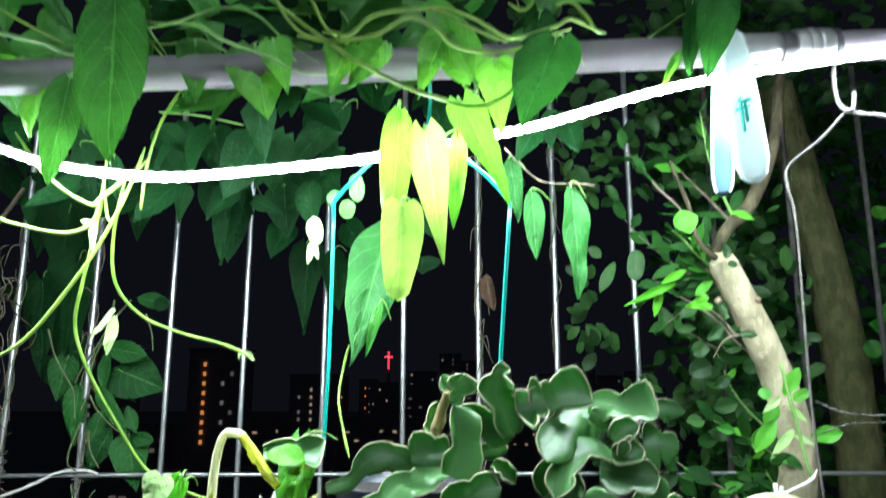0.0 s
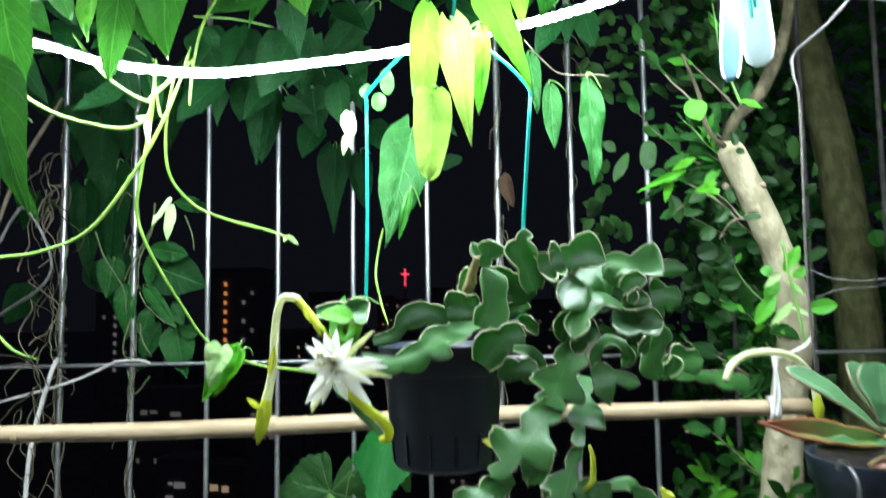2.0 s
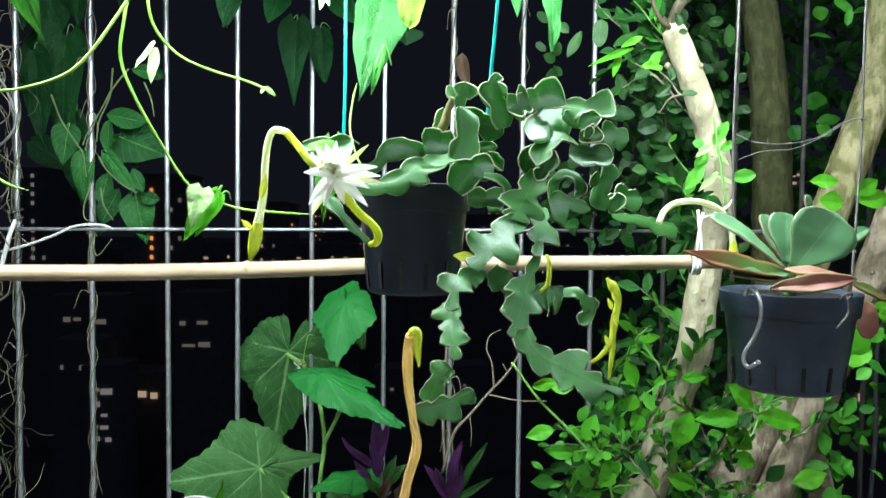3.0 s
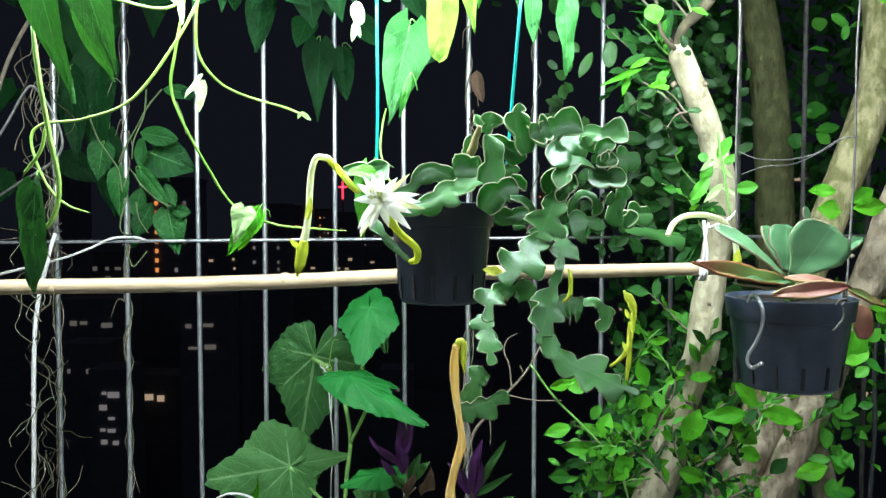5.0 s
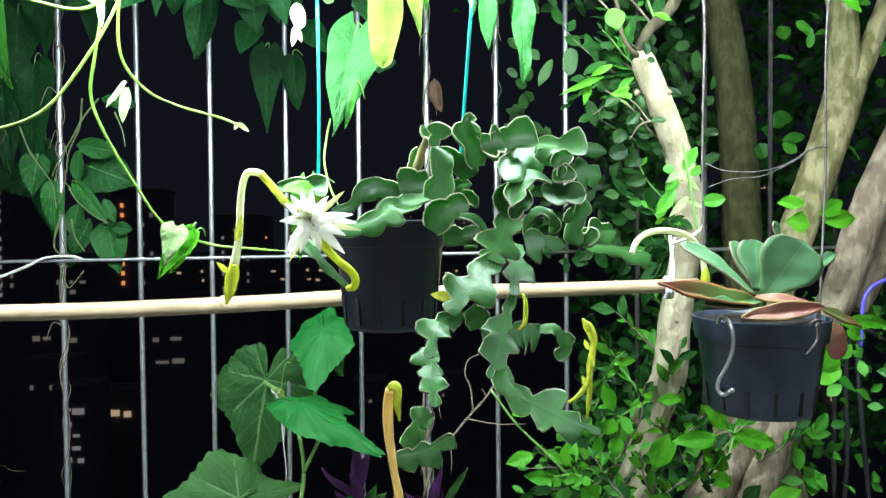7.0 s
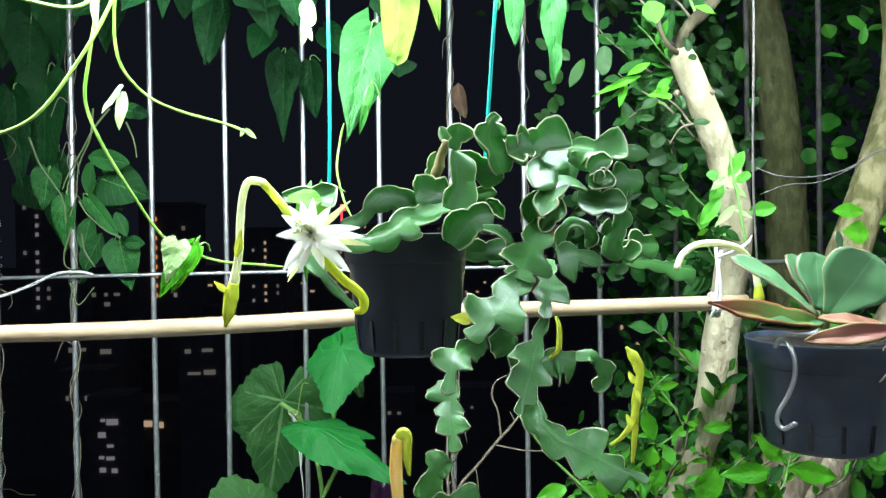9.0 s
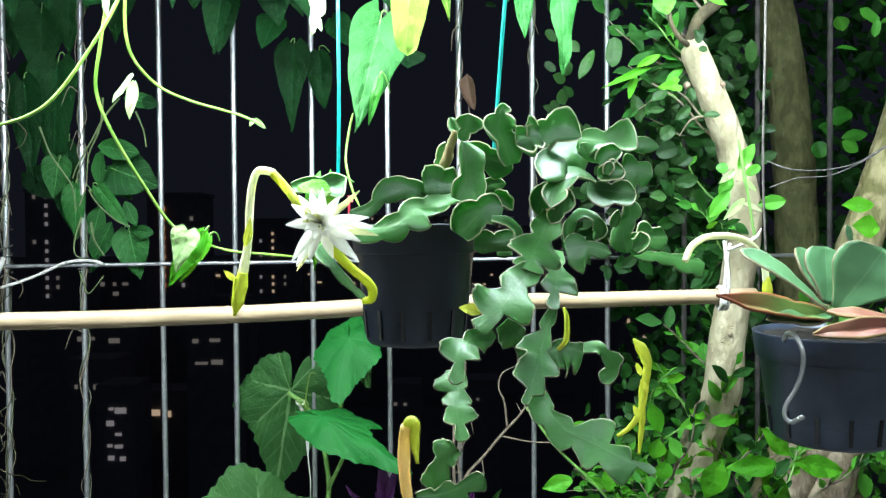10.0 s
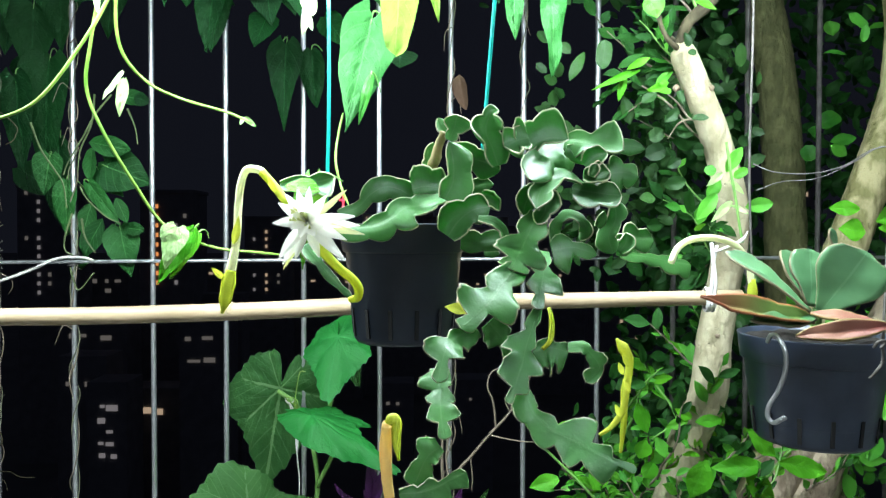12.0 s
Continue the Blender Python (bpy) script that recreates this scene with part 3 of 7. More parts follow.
# tower with the amber stair windows, and its neighbours
T1 = (-81.086, 220.000, -13.265)
T1_TOP = (-80.655, 220.000, 13.989)
T2 = (-127.044, 240.000, -17.919)
T2_TOP = (-126.406, 240.000, 16.771)
T3 = (-65.382, 300.000, -21.450)
T3_TOP = (-64.986, 300.000, 8.075)
tower(T1[0] + 3, 220, T1[2], T1_TOP[2], 16, 14, [-3, 2.8, 5.5], 2.9, [0.9, 0.6, 0.2], [WINDOW_AMBER, WINDOW_WHITE, WINDOW_DIM], "dark tower block with a column of amber windows", 3)
tower(T2[0] + 2, 240, T2[2], T2_TOP[2], 18, 14, [-6, -2, 1.5], 3.0, [0.3, 0.8, 0.15], [WINDOW_DIM, WINDOW_WHITE, WINDOW_DIM], "dark tower block with small white windows", 5)
tower(T3[0], 300, T3[2], T3_TOP[2], 18, 14, [-5, 0, 5], 3.0, [0.4, 0.6, 0.3], [WINDOW_WHITE, WINDOW_WARM, WINDOW_DIM], "dark tower block with scattered lit windows", 8)


def skyline():
    """Far blocks on the horizon with scattered lights."""
    rnd = random.Random(21)
    a, b = (-125.780, 700.000, 4.274), (187.865, 700.000, 4.017)
    for i in range(19):
        x = a[0] + (b[0] - a[0]) * (i + rnd.uniform(-0.3, 0.3)) / 18
        wide = rnd.uniform(16, 30)
        top = a[2] + rnd.choice((4, 8, 12, 18, 30)) + rnd.uniform(-3, 3)
        cols = [wide * f for f in (-0.36, -0.12, 0.12, 0.36)]
        tower(x, 700 + rnd.uniform(-60, 140), a[2] - 40, top, wide, 20, cols, rnd.uniform(3.5, 5.0), [rnd.uniform(0.08, 0.36) for _ in range(4)],
              [rnd.choice((WINDOW_WARM, WINDOW_DIM, WINDOW_WHITE, WINDOW_DIM, WINDOW_AMBER)) for _ in range(4)], "distant dark tower block with scattered lights", 40 + i)


skyline()


def low_block(place, cols, rows, mat, label, seed, step=(3.4, 3.2), size=(1.2, 1.0), share=0.45):
    x, y, z = place
    t = root("low_block", (x, y, -75), label, "building", "low blocks below")
    part("wall", box("wall", (x - 3, y, -75), (x + cols * step[0] + 1, y + 10, z + rows * step[1] + 3)), TOWER_WALL, t)
    rnd = random.Random(seed)
    me = box("window", (-size[0], -0.2, -size[1]), (size[0], 0.02, size[1]))
    for i in range(cols):
        for j in range(rows):
            if rnd.random() < share:
                place_at = Matrix.Translation((x + (i + rnd.uniform(-0.25, 0.25)) * step[0], y - 0.02, z + (j + rnd.uniform(-0.1, 0.1)) * step[1]))
                part("window", me, mat, t, m=place_at @ Matrix.Diagonal((rnd.uniform(0.5, 1.4), 1, rnd.uniform(0.5, 1.2), 1)))


low_block((-76.174, 170.000, -51.018), 2, 5, WINDOW_WHITE, "low dark block with a stack of white windows", 1, (2.6, 2.9), (0.95, 0.62), 0.6)
low_block((-80.198, 190.000, -45.253), 3, 1, WINDOW_WARM, "low dark block with warm lit rooms", 4, (5.6, 3), (1.5, 1.2), 1.0)
low_block((-64.328, 200.000, -40.423), 1, 3, WINDOW_DIM, "low dark block with dim windows", 2, (3, 5), (0.8, 0.9), 0.9)
low_block((-120.509, 260.000, -18.703), 4, 2, WINDOW_DIM, "far block with small amber windows", 6, (3.4, 3.2), (0.8, 0.7))
low_block((-9.790, 210.000, -48.356), 2, 1, WINDOW_DIM, "low dark block with dim windows", 7, (3, 3), (0.9, 0.5))
low_block((11.885, 210.000, -47.341), 3, 1, WINDOW_DIM, "low dark block with a dim lit strip", 9, (2.6, 3), (0.7, 0.4))
low_block((-68.572, 230.000, -24.050), 3, 1, WINDOW_WHITE, "low dark block with white windows", 11, (3.2, 3.4), (0.6, 0.5))
low_block((37.348, 60.000, -14.651), 3, 2, WINDOW_WARM, "lit block seen past the tree", 12, (1.3, 1.2), (0.35, 0.3))
low_block((137.694, 260.000, 16.833), 3, 2, WINDOW_WARM, "far block with a few lamps", 14, (3, 3), (0.9, 0.7))

low_block((-112.000, 330.000, -20.000), 16, 2, WINDOW_WARM, "far street front with small warm lamps", 21, (5.2, 4.0), (0.7, 0.5), 0.4)
low_block((-30.000, 340.000, -22.000), 22, 2, WINDOW_WARM, "far street front with small warm lamps", 22, (5.0, 4.4), (0.7, 0.5), 0.35)
low_block((-40.000, 420.000, -12.000), 26, 3, WINDOW_DIM, "far dark block with dim lamps", 23, (5.6, 5.0), (0.8, 0.6), 0.3)
low_block((-58.000, 180.000, -30.000), 2, 2, WINDOW_DIM, "low dark block with dim windows", 24, (4.0, 5.0), (1.1, 0.5), 0.8)
low_block((-98.000, 200.000, -27.000), 3, 1, WINDOW_DIM, "low dark block with a dim lit strip", 25, (5.0, 4.0), (1.3, 0.6), 0.9)
low_block((-88.000, 180.000, -40.000), 2, 2, WINDOW_DIM, "low dark block with dim windows", 26, (4.0, 4.0), (0.6, 0.5), 0.7)
low_block((60.000, 240.000, -40.000), 4, 3, WINDOW_WARM, "low block with a few warm rooms", 27, (6.0, 6.0), (0.8, 0.6), 0.35)


def red_sign():
    x, y, z = (-76.834, 690.000, 32.361)
    t = root("rooftop_sign", (x, y, z - 10), "glowing red upright neon sign on a far tower", "sign")
    part("upright_tube", box("upright_tube", (x - 1.0, y, z - 9), (x + 1.0, y + 1, z + 8)), SIGN_RED, t)
    part("cross_tube", box("cross_tube", (x - 4, y, z + 1.5), (x + 4, y + 1, z + 3.5)), SIGN_RED, t)
    part("mast", box("mast", (x - 1.2, y + 1, -75), (x + 1.2, y + 3, z - 8)), TOWER_WALL, t)


red_sign()

# ---- pipe, rope light, bamboo pole ----
PIPE = [(-0.594, 0.585, 1.640), (-0.225, 0.625, 1.663), (0.261, 0.690, 1.707), (0.789, 0.760, 1.753)]


def metal_pipe():
    p = root("hanging_pipe", PIPE[0], "pinkish grey painted metal clothes pipe", "pipe")
    line = tube(PIPE, 0.0132, 24, 10, 0.012, 60, "tube")
    part("tube", line, PIPE_PAINT, p)
    a, b = Vector(PIPE[1]), Vector(PIPE[2])
    way = (b - a).normalized()
    for k, (off, long, r, mat) in enumerate(((-0.012, 0.011, 0.0152, DARK_RUBBER), (0.002, 0.010, 0.0162, JOINT_METAL), (0.013, 0.008, 0.0170, JOINT_METAL), (0.022, 0.012, 0.0165, JOINT_METAL), (0.036, 0.005, 0.0158, DARK_RUBBER))):
        c = b + way * off
        part("joint_ring", tube([c, c + way * long * 0.5, c + way * long], [(0, r * 0.97), (0.5, r), (1, r * 0.97)], 24, 3, name="joint_ring"), mat, p, "ribbed metal joint ring")
    c = b - way * 0.075
    part("bright_sleeve", tube([c, c + way * 0.03, c + way * 0.063], 0.0140, 24, 3, name="bright_sleeve"), JOINT_METAL, p, "bright metal sleeve")


metal_pipe()


def rope_light():
    r = root("rope_light", (-0.257, 0.636, 1.582), "glowing white LED rope light sagging under the pipe", "rope light")
    pts = [(-0.756, 0.600, 1.652), (-0.489, 0.620, 1.624), (-0.402, 0.630, 1.611), (-0.339, 0.634, 1.592), (-0.257, 0.636, 1.582), (-0.186, 0.640, 1.587), (-0.088, 0.648, 1.600), (0.012, 0.655, 1.621), (0.061, 0.658, 1.634), (0.130, 0.662, 1.656), (0.190, 0.664, 1.670), (0.259, 0.667, 1.682), (0.346, 0.676, 1.698), (0.446, 0.686, 1.710)]
    line = spline(pts, 60)
    n = len(line)
    fine = [line[i] for i in range(0, n, 1)]
    down = Vector((0, -0.12, -0.99))
    # The opaque back half is assumed; it keeps light off the pipe above.
    for name, mat, a0, a1, sides, base in (("glowing_strip", ROPE_GLOW, -102, 102, 12, 0.0037), ("white_backing", LAMP_BODY, 100, 260, 8, 0.0036)):
        verts, faces = [], []
        for i, c in enumerate(fine):
            tan = (fine[min(i + 1, n - 1)] - fine[max(i - 1, 0)]).normalized()
            front = (down - tan * down.dot(tan)).normalized()
            side = tan.cross(front)
            for k in range(sides + 1):
                a = radians(a0 + (a1 - a0) * k / sides)
                rad = base + 0.0005 * math.sin(i * 0.7) + 0.0003 * noise.noise(Vector((i * 0.31, a, 0)))
                verts.append(c + front * math.cos(a) * rad + side * math.sin(a) * rad)
        for i in range(n - 1):
            for k in range(sides):
                q = i * (sides + 1) + k
                faces.append((q, q + sides + 1, q + sides + 2, q + 1))
        part(name, mesh_of(name, verts, faces), mat, r, "assumed opaque backing that blocks upward light" if base == 0.0036 else "")


rope_light()


def bamboo_pole():
    a, b = Vector((-0.767, 0.800, 1.246)), Vector((0.316, 0.850, 1.272))
    p = root("bamboo_pole", a, "pale dry bamboo pole tied along the grille", "pole")
    pts = [a.lerp(b, i / 6) + Vector((0, 0, 0.002 * math.sin(i * 1.9))) for i in range(7)]
    part("culm", tube(pts, [(0, 0.0092), (0.55, 0.0094), (1, 0.0084)], 20, 8, 0.02, 25, "culm"), BAMBOO, p)
    for f in (0.22, 0.475, 0.74):
        c = a.lerp(b, f)
        way = (b - a).normalized()
        part("joint", tube([c - way * 0.004, c, c + way * 0.004], [0.0092, 0.0097, 0.0092], 20, 3, name="joint"), BAMBOO_NODE, p, "brown bamboo joint")
    c = b + (b - a).normalized() * 0.0005
    part("hollow_end", tube([b, c], 0.0055, 16, 1, name="hollow_end"), DARK_RUBBER, p, "dark hollow end")


bamboo_pole()


# ---- clothes peg ----
def plate(outline_keys, length, thick, dent=0.0):
    """A rounded plastic prong from the origin along +y, face to +z."""
    nv, nu = 22, 6
    verts, faces = [], []
    for j in range(nv + 1):
        v = j / nv
        half = 0.5 * value_at(outline_keys, v)
        for i in range(nu + 1):
            u = 2 * i / nu - 1
            verts.append((u * half, v * length, thick * (0.9 - 0.35 * u ** 4) - dent * (1 - u * u) * math.sin(math.pi * v)))
    back = len(verts)
    verts += [(x, y, z - 2 * thick) for x, y, z in verts]
    for s in (0, back):
        for j in range(nv):
            for i in range(nu):
                a = s + j * (nu + 1) + i
                f = (a, a + 1, a + nu + 2, a + nu + 1)
                faces.append(f if s == 0 else tuple(reversed(f)))
    rim = [i for i in range(nu + 1)] + [j * (nu + 1) + nu for j in range(1, nu + 1 + nv - nu)] + [nv * (nu + 1) + i for i in range(nu - 1, -1, -1)] + [j * (nu + 1) for j in range(nv - 1, 0, -1)]
    for a, b in zip(rim, rim[1:] + rim[:1]):
        faces.append((a, a + back, b + back, b))
    return verts, faces


def clothes_peg():
    top, low = (0.194, 0.640, 1.700), (0.219, 0.680, 1.585)
    top2, low2 = (0.198, 0.680, 1.692), (0.204, 0.715, 1.583)
    peg = root("clothes_peg", top, "large white and teal plastic clothes peg on the pipe", "clothes peg")
    for name, a, b, mat, label, w in (("front_prong", top, low, PEG_WHITE, "white front prong", 0.029), ("back_prong", top2, low2, PEG_BACK, "pale blue back prong", 0.018)):
        m, length = frame_of(a, b, (0.05, -1, 0.1))
        keys = [(0, w * 0.15), (0.05, w * 0.6), (0.25, w * 0.85), (0.5, w * 0.95), (0.85, w * 1.02), (0.95, w * 0.8), (1, w * 0.3)]
        verts, faces = plate(keys, length, 0.0016, 0.004 if name == "back_prong" else 0.0)
        part(name, mesh_of(name, [m @ Vector(v) for v in verts], faces), mat, peg, label)
        if name == "back_prong":
            for s in (-1, 1):
                rim = [m @ Vector((s * 0.5 * value_at(keys, f), f * length, 0.002)) for f in (0.25, 0.5, 0.75, 0.9, 0.97)]
                part("raised_edge", tube(rim, 0.0012, 6, 5, name="raised_edge"), PEG_WHITE, peg, "white raised edge")
        else:
            bars = ((-0.006, 0.46, 0.006, 0.47), (0.004, 0.44, 0.004, 0.66), (-0.005, 0.50, 0.009, 0.51), (0.000, 0.47, 0.000, 0.60))
            for x0, f0, x1, f1 in bars:
                part("spring", tube([m @ Vector((x0, f0 * length, 0.0026)), m @ Vector((x1, f1 * length, 0.0026))], 0.0014, 6, 3, name="spring"), PEG_TEAL, peg, "teal plastic spring cross")


clothes_peg()


# ---- pots ----
def pot(place, radius, height, plastic, label, slots):
    """A nursery pot; place: centre of its base."""
    p = root("hanging_pot", place, label, "plant pot", "hanging pots")
    low = radius * 0.77
    prof = [(0.002, 0.0), (low * 0.93, 0.0), (low, 0.004), (radius * 0.905, height * 0.76), (radius * 0.92, height * 0.765), (radius * 0.955, height * 0.772),
            (radius * 0.99, height * 0.985), (radius, height), (radius * 0.985, height * 1.004), (radius * 0.95, height), (radius * 0.90, height * 0.85), (radius * 0.80, height * 0.2), (0.002, height * 0.18)]
    verts, faces = lathe(prof, 64)
    part("body", mesh_of("body", [Vector(v) + Vector(place) for v in verts], faces), plastic, p)
    verts, faces = lathe([(0.001, height * 0.97), (radius * 0.6, height * 0.96), (radius * 0.95, height * 0.95)], 40)
    part("soil", mesh_of("soil", [Vector((x, y, z + 0.004 * noise.noise(Vector((x, y, 0)) * 90))) + Vector(place) for x, y, z in verts], faces), SOIL, p, "dark potting soil")
    for k in range(slots):
        a = 2 * math.pi * (k + 0.3) / slots
        for z0, z1 in ((height * 0.06, height * 0.30),):
            r0, r1 = low + (radius * 0.9 - low) * z0 / height + 0.0005, low + (radius * 0.9 - low) * z1 / height * 1.2 + 0.0005
            ca, sa = math.cos(a), math.sin(a)
            w = 0.0017
            pts = [(r0 * ca, r0 * sa, z0), (r1 * ca, r1 * sa, z1)]
            vs = []
            for (x, y, z) in pts:
                for s in (-1, 1):
                    for d in (-0.0012, 0.0006):
                        vs.append(Vector((x - s * w * sa + d * ca, y + s * w * ca + d * sa, z)) + Vector(place))
            fs = [(0, 2, 3, 1), (4, 5, 7, 6), (1, 3, 7, 5), (0, 4, 6, 2), (0, 1, 5, 4), (2, 6, 7, 3)]
            part("slot", mesh_of("slot", vs, fs, smooth=False), HOLE, p, "dark drainage slot")
    return p


POT1 = Vector((-0.062, 0.682, 1.247))
POT2 = Vector((0.317, 0.700, 1.152))
pot(POT1, 0.0565, 0.102, POT_PLASTIC, "black plastic nursery pot hung on teal wire", 13)
pot(POT2, 0.0665, 0.097, POT_DUSTY, "dusty dark plastic nursery pot hung on steel wire", 13)


def teal_hanger():
    h = root("wire_hanger", (-0.06, 0.67, 1.60), "teal coated wire hanger holding the cactus pot", "hanger")
    apex = (-0.048, 0.660, 1.626)
    part("wire", tube([(-0.131, 0.690, 1.368), (-0.129, 0.692, 1.454), (-0.130, 0.698, 1.572)], 0.0016, 8, 6, name="wire"), TEAL, h)
    part("wire", tube([(-0.130, 0.698, 1.572), (-0.128, 0.697, 1.579), (-0.092, 0.675, 1.607), apex], 0.0016, 8, 6, name="wire"), TEAL, h)
    part("wire", tube([(0.003, 0.670, 1.367), (0.009, 0.665, 1.451), (0.017, 0.656, 1.558)], 0.0016, 8, 6, name="wire"), TEAL, h)
    part("wire", tube([(0.017, 0.656, 1.558), (0.015, 0.656, 1.566), (-0.003, 0.658, 1.588), apex], 0.0016, 8, 6, name="wire"), TEAL, h)
    top = Vector(apex)
    part("hook", tube([top, top + Vector((0.002, 0, 0.03)), top + Vector((0.0, -0.018, 0.055)), top + Vector((0.0, -0.005, 0.077)), top + Vector((0.0, 0.014, 0.066))], 0.0016, 8, 8, name="hook"), TEAL, h)


teal_hanger()


def steel_hanger():
    h = root("wire_hanger", (0.32, 0.72, 1.66), "bare steel wire hanger holding the succulent pot", "hanger")
    mid = (0.319, 0.720, 1.661)
    part("wire", tube([mid, (0.302, 0.735, 1.641), (0.281, 0.757, 1.622), (0.279, 0.757, 1.600)], 0.0015, 8, 8, name="wire"), WIRE, h)
    part("wire", tube([(0.279, 0.757, 1.602), (0.283, 0.756, 1.563), (0.278, 0.750, 1.410), (0.279, 0.745, 1.311)], 0.0012, 8, 6, name="wire"), OLD_WIRE, h)
    part("wire", tube([mid, (0.353, 0.705, 1.648), (0.388, 0.698, 1.625), (0.390, 0.698, 1.600)], 0.0015, 8, 8, name="wire"), WIRE, h)
    part("wire", tube([(0.390, 0.698, 1.602), (0.385, 0.698, 1.520), (0.380, 0.690, 1.396), (0.349, 0.650, 1.242)], 0.0012, 8, 6, name="wire"), OLD_WIRE, h)
    c = Vector(mid)
    part("hook", tube([c + Vector((0.006, -0.006, 0.016)), c + Vector((0.003, -0.005, 0.0)), c + Vector((-0.005, 0, 0.008)), c + Vector((-0.006, 0, 0.04)), c + Vector((0.0, -0.010, 0.062)), c + Vector((0.002, 0.016, 0.068))], 0.0019, 8, 8, name="hook"), WIRE, h)
    part("tie_end", tube([(0.331, 0.620, 1.271), (0.330, 0.622, 1.256), (0.333, 0.625, 1.238), (0.328, 0.625, 1.229), (0.324, 0.628, 1.222)], 0.0013, 6, 6, 0.15, 200, name="tie_end"), OLD_WIRE, h, "rusty bent wire end")
    part("tie_end", tube([(0.322, 0.620, 1.249), (0.324, 0.617, 1.254), (0.332, 0.620, 1.254), (0.329, 0.622, 1.248)], 0.0014, 6, 6, 0.15, 200, name="tie_end"), OLD_WIRE, h, "rusty wire knot")
    part("twist_wire", tube([(0.277, 0.740, 1.410), (0.294, 0.730, 1.401), (0.322, 0.720, 1.399), (0.348, 0.710, 1.405), (0.368, 0.700, 1.419), (0.382, 0.690, 1.422)], 0.0006, 5, 6, name="twist_wire"), WIRE, h, "thin twisted tie wire")
    part("twist_wire", tube([(0.280, 0.740, 1.384), (0.301, 0.730, 1.392), (0.328, 0.720, 1.394), (0.355, 0.710, 1.407), (0.374, 0.700, 1.421), (0.384, 0.690, 1.421)], 0.0006, 5, 6, name="twist_wire"), WIRE, h, "thin twisted tie wire")


steel_hanger()


def s_hook():
    h = root("s_hook", (0.250, 0.630, 1.188), "small steel S hook hung on the pot rim", "hook")
    part("bent_wire", tube([(0.250, 0.652, 1.249), (0.249, 0.644, 1.256), (0.248, 0.630, 1.256), (0.250, 0.622, 1.245), (0.250, 0.622, 1.229), (0.246, 0.625, 1.213), (0.240, 0.628, 1.200), (0.239, 0.628, 1.191), (0.242, 0.624, 1.187), (0.245, 0.616, 1.192)], 0.0020, 10, 8, name="bent_wire"), BRIGHT_WIRE, h)
    c = Vector((0.246, 0.615, 1.193))
    verts, faces = lathe([(0.0001, -0.0022), (0.0018, -0.0014), (0.0024, 0), (0.0018, 0.0014), (0.0001, 0.0022)], 12)
    part("ball_end", mesh_of("ball_end", [Vector(v) + c for v in verts], faces), BRIGHT_WIRE, h, "bright ball end")


s_hook()


